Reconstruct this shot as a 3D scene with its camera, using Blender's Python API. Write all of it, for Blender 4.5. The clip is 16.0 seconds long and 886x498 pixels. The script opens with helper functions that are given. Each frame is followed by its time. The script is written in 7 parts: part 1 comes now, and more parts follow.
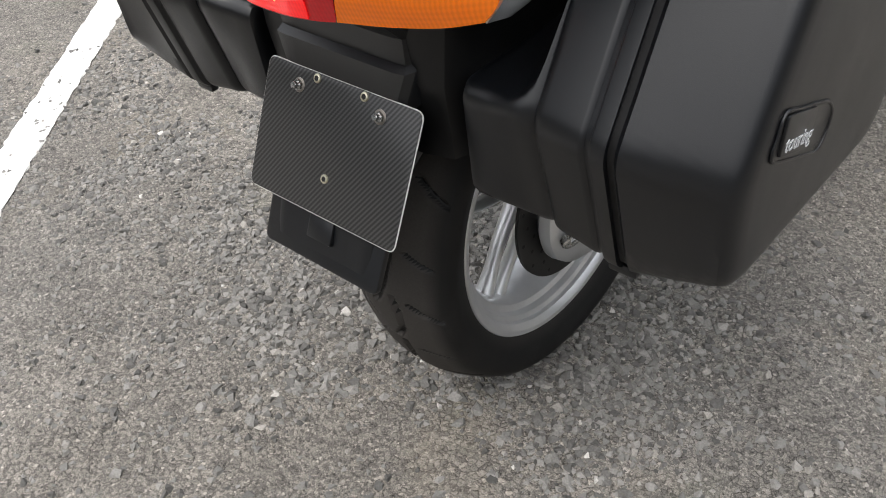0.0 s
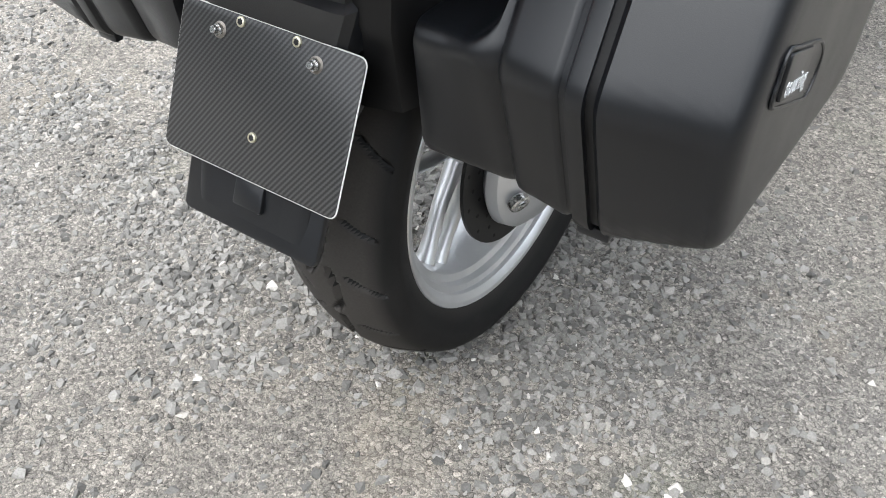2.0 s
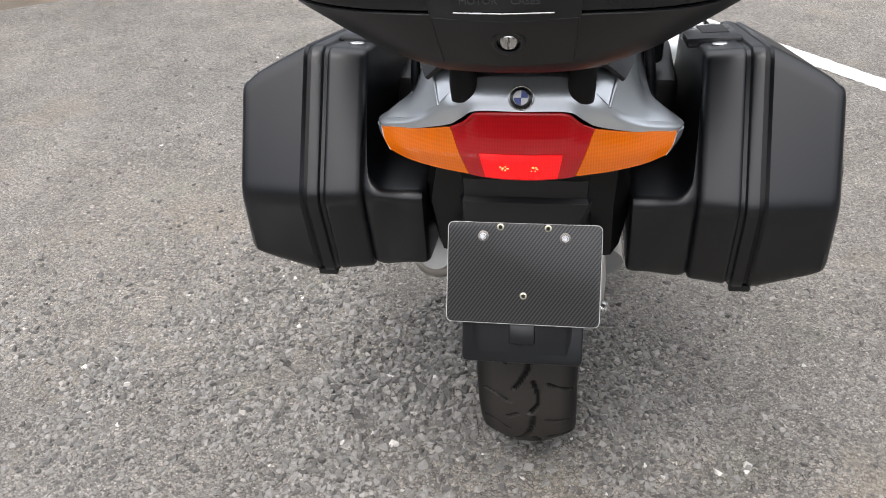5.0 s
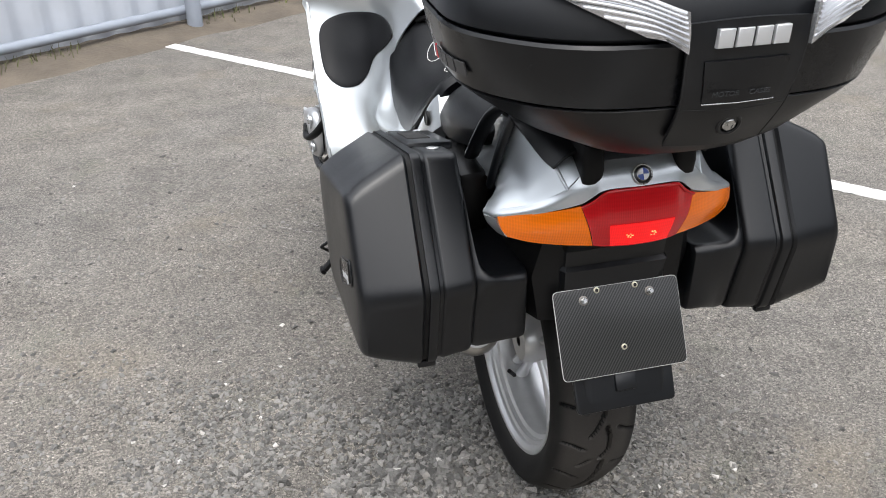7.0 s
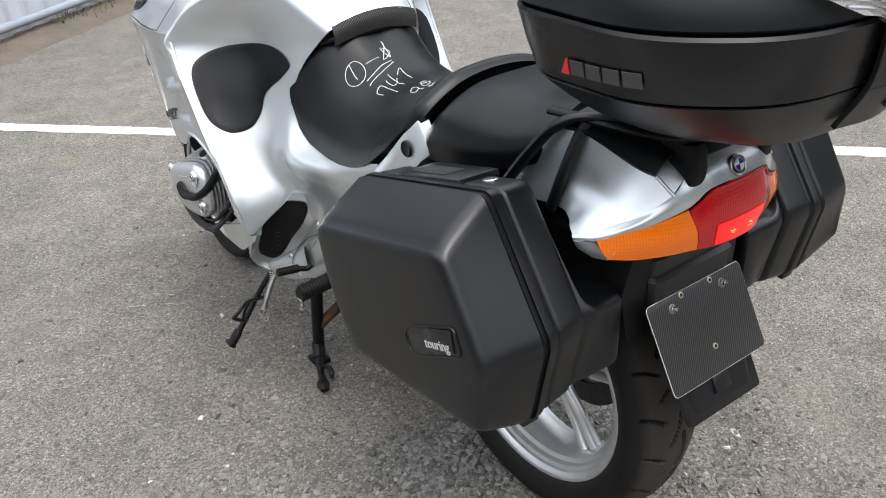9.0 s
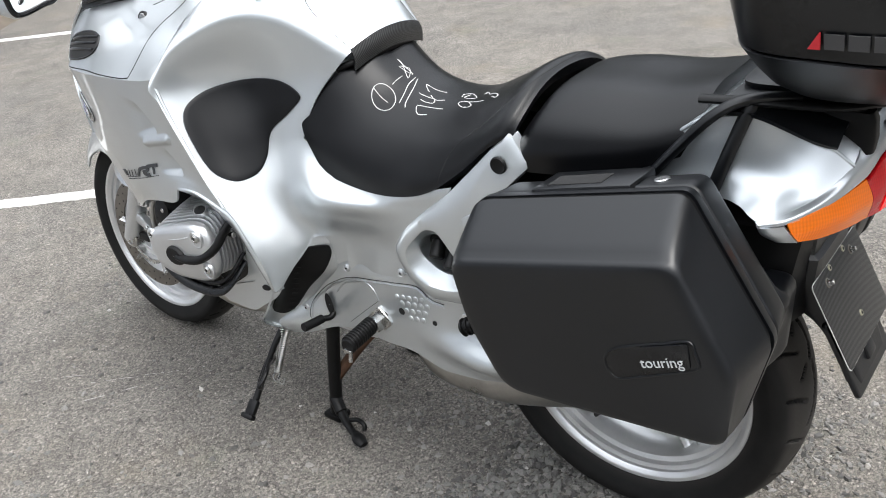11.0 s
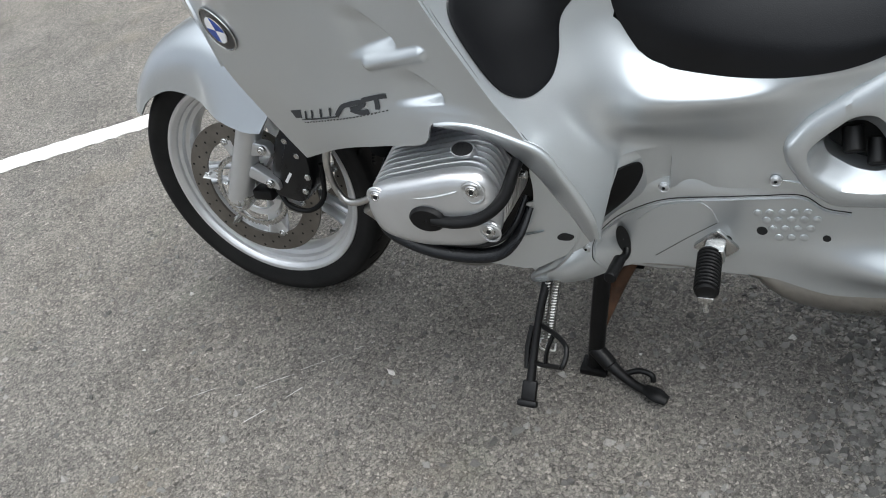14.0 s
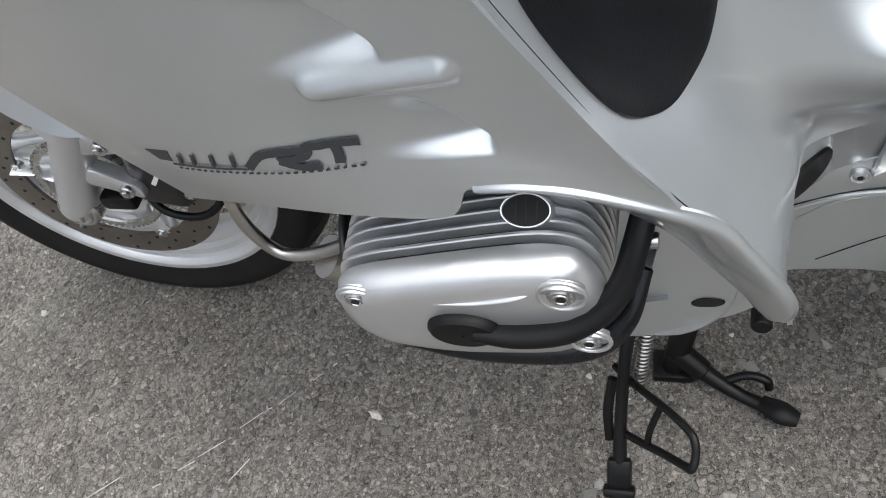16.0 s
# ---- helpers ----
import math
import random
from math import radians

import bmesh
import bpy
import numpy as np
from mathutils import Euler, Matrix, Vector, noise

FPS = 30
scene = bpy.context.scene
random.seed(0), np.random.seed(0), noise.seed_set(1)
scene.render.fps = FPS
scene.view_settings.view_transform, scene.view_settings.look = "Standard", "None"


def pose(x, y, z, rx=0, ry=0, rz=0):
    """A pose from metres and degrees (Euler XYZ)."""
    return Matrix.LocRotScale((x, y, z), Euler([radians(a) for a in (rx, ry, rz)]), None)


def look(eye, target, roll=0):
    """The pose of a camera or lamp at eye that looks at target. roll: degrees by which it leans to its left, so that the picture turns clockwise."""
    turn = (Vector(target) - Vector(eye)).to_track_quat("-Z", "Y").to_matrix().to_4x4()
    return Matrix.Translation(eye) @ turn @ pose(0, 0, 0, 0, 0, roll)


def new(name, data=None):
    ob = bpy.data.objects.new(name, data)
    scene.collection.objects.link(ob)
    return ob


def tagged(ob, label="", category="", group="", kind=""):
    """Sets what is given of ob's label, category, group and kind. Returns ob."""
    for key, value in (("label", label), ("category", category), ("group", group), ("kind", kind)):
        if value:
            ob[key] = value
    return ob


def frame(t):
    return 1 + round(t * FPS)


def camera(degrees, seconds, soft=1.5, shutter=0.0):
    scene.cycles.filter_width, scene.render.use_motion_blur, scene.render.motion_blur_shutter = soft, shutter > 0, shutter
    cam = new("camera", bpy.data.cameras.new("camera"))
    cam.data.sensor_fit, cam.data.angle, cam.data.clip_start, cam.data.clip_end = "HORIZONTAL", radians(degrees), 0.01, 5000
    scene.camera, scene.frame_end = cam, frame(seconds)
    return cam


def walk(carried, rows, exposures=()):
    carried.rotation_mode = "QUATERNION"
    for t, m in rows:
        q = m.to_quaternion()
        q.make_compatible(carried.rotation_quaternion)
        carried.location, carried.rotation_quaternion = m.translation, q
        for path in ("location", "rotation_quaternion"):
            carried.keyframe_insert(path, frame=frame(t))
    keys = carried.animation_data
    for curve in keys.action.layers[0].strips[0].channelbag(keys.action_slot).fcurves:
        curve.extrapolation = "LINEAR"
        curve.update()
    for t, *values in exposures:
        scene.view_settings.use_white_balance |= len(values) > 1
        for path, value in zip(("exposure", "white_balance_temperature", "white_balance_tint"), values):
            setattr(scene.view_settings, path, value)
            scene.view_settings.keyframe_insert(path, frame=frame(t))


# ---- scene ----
cam = camera(53.4, 16.0, 1.0)
ROWS = [
    (0.0, 0.5845, -0.7093, 1.0044, 49.356, 4.481, 39.857),
    (0.5, 0.5154, -0.6314, 0.9226, 46.013, 3.613, 36.707),
    (1.0, 0.4937, -0.6199, 0.9001, 45.227, 3.063, 35.397),
    (1.5, 0.5001, -0.618, 0.9026, 45.429, 2.765, 35.078),
    (2.0, 0.5153, -0.679, 0.9454, 47.013, 1.722, 34.842),
    (2.5, 0.538, -0.8213, 1.0272, 49.757, 0.216, 33.066),
    (3.0, 0.545, -0.9567, 1.0858, 52.34, 0.34, 31.11),
    (3.5, 0.4623, -1.0119, 1.1144, 52.799, 2.503, 26.96),
    (4.0, 0.32, -1.0574, 1.1238, 51.495, 2.999, 20.886),
    (4.5, 0.2207, -1.1102, 1.1529, 53.375, 2.373, 14.636),
    (5.0, 0.0754, -1.251, 1.1972, 57.757, 2.905, 8.609),
    (5.2, 0.024, -1.2936, 1.2167, 59.384, 3.049, 6.71),
    (7.3, -0.6338, -1.3162, 1.2593, 63.684, 1.03, -18.202),
    (7.5, -0.6752, -1.2921, 1.256, 64.109, 1.228, -20.307),
    (8.0, -0.7713, -1.1498, 1.2594, 64.076, 2.349, -25.724),
    (8.2, -0.8052, -1.0998, 1.2542, 63.679, 2.415, -27.879),
    (10.3, -1.1273, -0.6626, 1.2533, 61.558, 6.516, -49.178),
    (10.5, -1.1434, -0.62, 1.2527, 61.611, 6.408, -50.252),
    (11.0, -1.2217, -0.4991, 1.2542, 62.242, 6.48, -53.11),
    (11.5, -1.3166, -0.3731, 1.2667, 62.743, 7.342, -56.054),
    (12.0, -1.3308, -0.235, 1.2535, 62.768, 8.385, -56.366),
    (12.5, -1.3078, -0.0509, 1.2626, 62.171, 9.359, -56.673),
    (13.0, -1.3084, 0.1208, 1.2541, 59.446, 9.895, -59.91),
    (13.5, -1.3054, 0.2797, 1.2502, 55.192, 10.694, -65.572),
    (14.0, -1.2045, 0.4027, 1.2128, 51.114, 11.107, -67.472),
    (14.5, -1.0563, 0.5308, 1.1945, 47.015, 11.675, -68.786),
    (15.0, -0.9248, 0.6751, 1.1799, 43.057, 12.185, -75.897),
    (15.5, -0.8015, 0.7604, 1.1464, 38.746, 11.279, -82.835),
    (16.0, -0.6329, 0.7784, 1.0584, 32.625, 12.137, -80.405),
]
EXPOSURES = [(0.0, 0.54, 6480, 10), (1.0, 0.86, 6300, 8), (2.0, 1.27, 6200, 8), (2.5, 0.90, 6230, 10), (3.0, 0.71, 6280, 13), (3.5, 0.63, 6270, 14), (4.0, 0.54, 6290, 14), (4.5, 0.53, 6320, 13), (5.0, 0.72, 6390, 12), (8.0, 0.56, 6320, 10), (10.5, 0.76, 6310, 9), (11.0, 0.76, 6310, 9), (12.5, 0.36, 6080, 5), (14.5, 0.49, 6240, 8), (16.0, 0.52, 6300, 10)]
SCALE = 1.057  # the plan below is drawn at 1 : 1.057
walk(cam, [(t, pose(SCALE * x, SCALE * y, SCALE * z, rx, ry, rz)) for t, x, y, z, rx, ry, rz in ROWS], EXPOSURES)

# ---- light: a bright, thinly overcast sky, three times lighter overhead than low down ----
CLOUD = 16.0
SUN_UP, SUN_ROUND = 62.0, 188.0
world = bpy.data.worlds.new("sky")
scene.world = world
world.use_nodes = True
wn = world.node_tree
sky = wn.nodes.new("ShaderNodeTexSky")
sky.sky_type, sky.sun_disc = "NISHITA", False
sky.sun_elevation, sky.sun_rotation = radians(SUN_UP), radians(SUN_ROUND)
sky.air_density, sky.dust_density, sky.ozone_density = 1.0, 8.0, 1.0
way = wn.nodes.new("ShaderNodeTexCoord")
height = wn.nodes.new("ShaderNodeSeparateXYZ")
cloud = wn.nodes.new("ShaderNodeValToRGB")
cloud.color_ramp.elements[0].position, cloud.color_ramp.elements[0].color = 0.0, (0.08, 0.083, 0.088, 1)
cloud.color_ramp.elements[1].position, cloud.color_ramp.elements[1].color = 0.92, (0.98, 0.99, 1.01, 1)
for place, tone in ((0.22, (0.17, 0.175, 0.185, 1)), (0.55, (0.55, 0.56, 0.58, 1))):
    stop = cloud.color_ramp.elements.new(place)
    stop.color = tone
bright = wn.nodes.new("ShaderNodeVectorMath")
bright.operation = "SCALE"
bright.inputs["Scale"].default_value = CLOUD
haze = wn.nodes.new("ShaderNodeMix")
haze.data_type = "RGBA"
haze.inputs[0].default_value = 0.85
wn.links.new(way.outputs["Generated"], height.inputs[0])
wn.links.new(height.outputs["Z"], cloud.inputs[0])
up, rnd = radians(SUN_UP), radians(SUN_ROUND)
SUN_WAY = (math.sin(rnd) * math.cos(up), math.cos(rnd) * math.cos(up), math.sin(up))
toward = wn.nodes.new("ShaderNodeVectorMath")
toward.operation = "DOT_PRODUCT"
toward.inputs[1].default_value = SUN_WAY
side_light = wn.nodes.new("ShaderNodeMapRange")
side_light.interpolation_type = "SMOOTHSTEP"
for key, value in (("From Min", -0.6), ("From Max", 1.0), ("To Min", 0.30), ("To Max", 1.12)):
    side_light.inputs[key].default_value = value
graded = wn.nodes.new("ShaderNodeVectorMath")
graded.operation = "SCALE"
wn.links.new(way.outputs["Generated"], toward.inputs[0])
wn.links.new(toward.outputs["Value"], side_light.inputs["Value"])
wn.links.new(cloud.outputs[0], graded.inputs[0])
wn.links.new(side_light.outputs[0], graded.inputs["Scale"])
wn.links.new(graded.outputs[0], bright.inputs[0])
wn.links.new(bright.outputs[0], haze.inputs[7])
wn.links.new(sky.outputs[0], haze.inputs[6])
wn.links.new(haze.outputs[2], wn.nodes["Background"].inputs[0])
wn.nodes["Background"].inputs[1].default_value = 0.15
sun_data = bpy.data.lights.new("sun", "SUN")
sun_data.energy, sun_data.angle, sun_data.color = 1.5, radians(30), (1.0, 0.965, 0.92)
sun = new("sun", sun_data)
sun.matrix_world = look(8 * Vector(SUN_WAY), (0, 0, 0))


# ---- materials ----
def mat(name, base, rough=0.5, metal=0.0, **more):
    m = bpy.data.materials.new(name)
    m.use_nodes = True
    b = m.node_tree.nodes["Principled BSDF"]
    b.inputs["Base Color"].default_value = (*base, 1)
    b.inputs["Roughness"].default_value = rough
    b.inputs["Metallic"].default_value = metal
    for key, value in more.items():
        b.inputs[key.replace("_", " ")].default_value = value
    return m


def node(m, kind, **values):
    n = m.node_tree.nodes.new("ShaderNode" + kind)
    for key, value in values.items():
        n.inputs[key].default_value = value
    return n


def wire(m, a, b):
    m.node_tree.links.new(a, b)


def coords(m):
    return node(m, "TexCoord").outputs["Object"]


def noise_of(m, scale, detail=4.0, rough=0.6, source=None):
    n = node(m, "TexNoise", Scale=scale, Detail=detail, Roughness=rough)
    wire(m, source or coords(m), n.inputs["Vector"])
    return n.outputs["Fac"]


def ramp(m, fac, stops):
    r = m.node_tree.nodes.new("ShaderNodeValToRGB")
    wire(m, fac, r.inputs[0])
    while len(r.color_ramp.elements) < len(stops):
        r.color_ramp.elements.new(0.5)
    for e, (p, c) in zip(r.color_ramp.elements, stops):
        e.position, e.color = p, (*c, 1) if len(c) == 3 else c
    return r.outputs[0]


def grey(v):
    return (v, v, v)


def mixed(m, fac, a, b, how="MIX"):
    n = m.node_tree.nodes.new("ShaderNodeMix")
    n.data_type, n.blend_type = "RGBA", how
    for socket, value in ((0, fac), (6, a), (7, b)):
        if isinstance(value, (int, float)):
            n.inputs[socket].default_value = value
        elif isinstance(value, tuple):
            n.inputs[socket].default_value = (*value, 1)
        else:
            wire(m, value, n.inputs[socket])
    return n.outputs[2]


def math_of(m, how, a, b=0.0):
    n = m.node_tree.nodes.new("ShaderNodeMath")
    n.operation = how
    for socket, value in ((0, a), (1, b)):
        if isinstance(value, (int, float)):
            n.inputs[socket].default_value = value
        else:
            wire(m, value, n.inputs[socket])
    return n.outputs[0]


def into(m, socket, value):
    wire(m, value, m.node_tree.nodes["Principled BSDF"].inputs[socket])


def bump(m, height, strength=0.3, distance=0.001, before=None):
    n = node(m, "Bump", Strength=strength, Distance=distance)
    wire(m, height, n.inputs["Height"])
    if before:
        wire(m, before, n.inputs["Normal"])
    into(m, "Normal", n.outputs[0])
    return n.outputs[0]


def worn(name, base, rough, metal=0.0, grain=900.0, depth=0.0003, strength=0.25, spread=0.25, stain=9.0, **more):
    """A surface with stains and wear at one scale and grain at another."""
    m = mat(name, base, rough, metal, **more)
    big, small = noise_of(m, stain, 5.0), noise_of(m, grain, 2.0)
    low, high = [tuple(c * k for c in base) for k in (1 - spread, 1 + spread)]
    into(m, "Base Color", ramp(m, big, [(0.25, low), (0.75, high)]))
    into(m, "Roughness", ramp(m, math_of(m, "ADD", big, math_of(m, "MULTIPLY", small, 0.3)), [(0.35, grey(rough * 0.85)), (0.95, grey(min(1.0, rough * 1.2)))]))
    bump(m, small, strength, depth)
    return m




def paint(name, base):
    """Metallic paint: fine flakes under clear lacquer, a breath of dust."""
    m = mat(name, base, 0.37, 0.83, Coat_Weight=1.0, Coat_Roughness=0.04, Coat_IOR=1.5)
    flake, dust = noise_of(m, 2600.0, 1.0), noise_of(m, 6.0, 5.0)
    col = mixed(m, 1.0, base, ramp(m, flake, [(0.35, grey(0.90)), (0.65, grey(1.10))]), "MULTIPLY")
    into(m, "Base Color", mixed(m, 1.0, col, ramp(m, dust, [(0.3, grey(0.985)), (0.7, grey(1.015))]), "MULTIPLY"))
    return m


SILVER = paint("silver_paint", (0.575, 0.605, 0.62))
PALE_SILVER = paint("pale_silver_paint", (0.61, 0.645, 0.67))
WHEEL = worn("wheel_silver", (0.68, 0.685, 0.69), 0.34, 0.75, 1500, 0.00006, 0.2, 0.10, 14)
ENGINE = worn("magnesium_silver", (0.62, 0.63, 0.64), 0.32, 0.80, 700, 0.0001, 0.2, 0.07, 12)
PLASTIC = worn("black_grained_plastic", (0.0024, 0.0030, 0.0042), 0.36, 0.0, 1500, 0.00018, 0.30, 0.25, 7, Specular_IOR_Level=0.48)
GLOSSY = worn("black_smooth_plastic", (0.0038, 0.0042, 0.0052), 0.28, 0.0, 1500, 0.00006, 0.15, 0.2, 8, Specular_IOR_Level=0.42)
# black paint of frame and stands; fillers and fin gaps use it as shade
FRAME = worn("black_steel_and_inner_shade", (0.0042, 0.0042, 0.0044), 0.40, 0.0, 500, 0.0002, 0.3, 0.4, 22, Specular_IOR_Level=0.24)
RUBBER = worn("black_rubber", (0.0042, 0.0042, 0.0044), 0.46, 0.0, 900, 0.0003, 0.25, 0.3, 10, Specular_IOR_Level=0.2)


def tyre_rubber(edge):
    """Black rubber, scrubbed paler and browner on the running band."""
    m = mat("tyre_rubber", (0.012, 0.012, 0.012), 0.65, 0.0, Specular_IOR_Level=0.2)
    split = node(m, "SeparateXYZ")
    wire(m, coords(m), split.inputs[0])
    off = math_of(m, "ABSOLUTE", split.outputs[0])
    speck, dust = noise_of(m, 420.0, 3.0), noise_of(m, 14.0, 5.0)
    band = ramp(m, math_of(m, "ADD", math_of(m, "MULTIPLY", off, 10.0), math_of(m, "MULTIPLY", dust, 0.12)), [(edge, grey(1.0)), (edge + 0.2, grey(0.0))])
    pale = mixed(m, speck, (0.026, 0.024, 0.022), (0.048, 0.044, 0.040))
    into(m, "Base Color", mixed(m, band, ramp(m, dust, [(0.3, (0.0055, 0.0055, 0.0055)), (0.7, (0.0120, 0.0115, 0.0110))]), pale))
    bump(m, speck, 0.4, 0.0003)
    return m


TYRE, SLIM_TYRE = tyre_rubber(0.62), tyre_rubber(0.30)
VINYL = worn("seat_vinyl", (0.0034, 0.0036, 0.0044), 0.33, 0.0, 650, 0.0005, 0.40, 0.25, 9, Specular_IOR_Level=0.28)
STEEL = worn("bright_steel", (0.55, 0.55, 0.54), 0.26, 1.0, 700, 0.0001, 0.2, 0.15, 30)
EXHAUST = worn("exhaust_steel", (0.42, 0.41, 0.39), 0.30, 1.0, 300, 0.0002, 0.25, 0.3, 12)
# brake steel darkened for the rear disc, painting in the shadow it sits in
SHADED_DISC = worn("shaded_brake_steel", (0.035, 0.034, 0.033), 0.45, 0.7, 500, 0.0001, 0.2, 0.25, 25)
DISC = worn("brake_steel", (0.20, 0.185, 0.165), 0.40, 0.9, 500, 0.0001, 0.2, 0.25, 25)
RUST = worn("rusty_steel", (0.10, 0.052, 0.03), 0.75, 0.3, 300, 0.0004, 0.5, 0.5, 40)
# near-black that paints the shade of holes, gaps, sockets and seams
DARK = mat("recess_shade", (0.006, 0.006, 0.006), 0.8)
CHALK = worn("white_chalk", (0.50, 0.50, 0.49), 0.95, 0.0, 500, 0.0004, 0.6, 0.2, 90)
DECAL = mat("dark_grey_print", (0.030, 0.033, 0.037), 0.55)
GREY_PRINT = mat("grey_raised_print", (0.48, 0.49, 0.50), 0.4)
WHITE_PRINT = mat("white_print", (0.75, 0.75, 0.75), 0.5)
BADGE_BLUE = mat("badge_blue", (0.006, 0.045, 0.30), 0.25, 0.0, Coat_Weight=0.2)
BADGE_WHITE = mat("badge_white", (0.8, 0.8, 0.82), 0.25, 0.0, Coat_Weight=0.2)
BADGE_BLACK = mat("badge_black", (0.01, 0.01, 0.012), 0.25, 0.0, Coat_Weight=0.2)
RED_PRINT = mat("red_print", (0.55, 0.02, 0.03), 0.4)


def carbon():
    m = mat("carbon_weave", (0.03, 0.03, 0.03), 0.35, 0.0, Coat_Weight=0.25, Coat_Roughness=0.15, Specular_IOR_Level=0.35)
    split = node(m, "SeparateXYZ")
    wire(m, coords(m), split.inputs[0])
    across = math_of(m, "MULTIPLY", split.outputs[0], 2 * math.pi / 0.0054)
    along = math_of(m, "MULTIPLY", math_of(m, "SUBTRACT", split.outputs[2], math_of(m, "MULTIPLY", split.outputs[1], 0.5)), 2 * math.pi / 0.0054)
    twill = math_of(m, "SINE", math_of(m, "SUBTRACT", across, math_of(m, "MULTIPLY", along, 1.1)))
    thread = math_of(m, "SINE", math_of(m, "MULTIPLY", along, 3.0))
    both = math_of(m, "ADD", twill, math_of(m, "MULTIPLY", thread, 0.25))
    into(m, "Base Color", ramp(m, math_of(m, "ADD", math_of(m, "MULTIPLY", both, 0.4), 0.5), [(0.3, (0.007, 0.007, 0.007)), (0.8, (0.042, 0.042, 0.042))]))
    into(m, "Roughness", ramp(m, math_of(m, "ADD", math_of(m, "MULTIPLY", both, 0.4), 0.5), [(0.3, grey(0.5)), (0.8, grey(0.38))]))
    bump(m, both, 0.12, 0.0003)
    return m


CARBON = carbon()


def lens_of(name, colour, glow=0.0):
    m = mat(name, colour, 0.12, 0.0, Transmission_Weight=0.08, IOR=1.45, Coat_Weight=0.3, Coat_Roughness=0.05)
    split = node(m, "SeparateXYZ")
    wire(m, coords(m), split.inputs[0])
    ribs = math_of(m, "SINE", math_of(m, "MULTIPLY", split.outputs[0], 2 * math.pi / 0.0035))
    rows = math_of(m, "SINE", math_of(m, "MULTIPLY", split.outputs[2], 2 * math.pi / 0.006))
    both = math_of(m, "ADD", ribs, math_of(m, "MULTIPLY", rows, 0.6))
    bump(m, both, 0.12, 0.0008)
    into(m, "Base Color", ramp(m, math_of(m, "ADD", math_of(m, "MULTIPLY", both, 0.3), 0.5), [(0.2, tuple(c * 0.86 for c in colour)), (0.8, colour)]))
    if glow:
        b = m.node_tree.nodes["Principled BSDF"]
        b.inputs["Emission Color"].default_value, b.inputs["Emission Strength"].default_value = (*colour, 1), glow
    return m


RED = lens_of("red_lens", (0.52, 0.006, 0.010), 0.05)
LIT = lens_of("lit_red_lens", (0.85, 0.006, 0.008), 0.30)
# indicators are off; a faint glow is added to lift their orange
AMBER = lens_of("amber_lens", (0.97, 0.20, 0.0005), 0.03)
FILAMENT = mat("bulb_glow", (1.0, 0.25, 0.15), 0.4, 0.0, Emission_Color=(1.0, 0.30, 0.08, 1), Emission_Strength=1.2)
CLEAR = mat("clear_prism", (0.60, 0.61, 0.63), 0.16, 0.8, Coat_Weight=0.6)
MIRROR = mat("mirror_glass", (0.9, 0.9, 0.9), 0.02, 1.0)


# ---- modelling helpers: a geo is (vertices, faces) ----
def cr(p, t):
    """Smooth curve through the rows of p, at t in 0..1."""
    p = np.asarray(p, float)
    p = np.concatenate([[2 * p[0] - p[1]], p, [2 * p[-1] - p[-2]]])
    s = np.clip(np.asarray(t, float), 0, 1) * (len(p) - 3)
    k = np.minimum(s.astype(int), len(p) - 4)
    f = (s - k).reshape(s.shape + (1,) * (p.ndim - 1))
    a, b, c, d = p[k], p[k + 1], p[k + 2], p[k + 3]
    return 0.5 * (2 * b + (c - a) * f + (2 * a - 5 * b + 4 * c - d) * f**2 + (3 * b - a - 3 * c + d) * f**3)


def ring(p, n):
    """Smooth closed curve through the rows of p, as n points."""
    p = np.asarray(p, float)
    q = np.concatenate([p[-2:], p, p[:3]])
    return cr(q, (2 + np.arange(n) / n * len(p)) / (len(q) - 1))


def weights(t, n):
    """The four neighbours and their weights for a smooth curve through n points."""
    s = np.clip(np.asarray(t, float), 0, 1) * (n - 1)
    k = np.minimum(s.astype(int), n - 2)
    f = s - k
    w = np.stack([2 * f**2 - f - f**3, 2 - 5 * f**2 + 3 * f**3, f + 4 * f**2 - 3 * f**3, f**3 - f**2], -1) * 0.5
    return k[..., None] + np.arange(4), w


def surface(net, u, v):
    """Points and normals of the smooth surface through the control net."""
    net = np.asarray(net, float)
    net = np.concatenate([2 * net[:1] - net[1:2], net, 2 * net[-1:] - net[-2:-1]])
    net = np.concatenate([2 * net[:, :1] - net[:, 1:2], net, 2 * net[:, -1:] - net[:, -2:-1]], 1)

    def at(u, v):
        (i, wi), (j, wj) = weights(u, len(net) - 2), weights(v, net.shape[1] - 2)
        return np.einsum("...a,...b,...abk->...k", wi, wj, net[i[..., :, None], j[..., None, :]])

    e = 1e-3
    p = at(u, v)
    du = at(np.minimum(u + e, 1), v) - at(np.maximum(u - e, 0), v)
    dv = at(u, np.minimum(v + e, 1)) - at(u, np.maximum(v - e, 0))
    n = np.cross(du, dv)
    return p, n / (np.linalg.norm(n, axis=-1, keepdims=True) + 1e-12)


def join(*geos):
    vs, fs, base = [], [], 0
    for v, f in geos:
        vs.append(np.asarray(v, float).reshape(-1, 3))
        fs += [tuple(i + base for i in face) for face in f]
        base += len(vs[-1])
    return np.concatenate(vs), fs


def mirrored(geo):
    v, f = geo
    return np.asarray(v, float) * (-1, 1, 1), [tuple(reversed(face)) for face in f]


def moved(geo, m):
    v, f = geo
    v = np.asarray(v, float)
    m = np.array(m)
    return v @ m[:3, :3].T + m[:3, 3], f


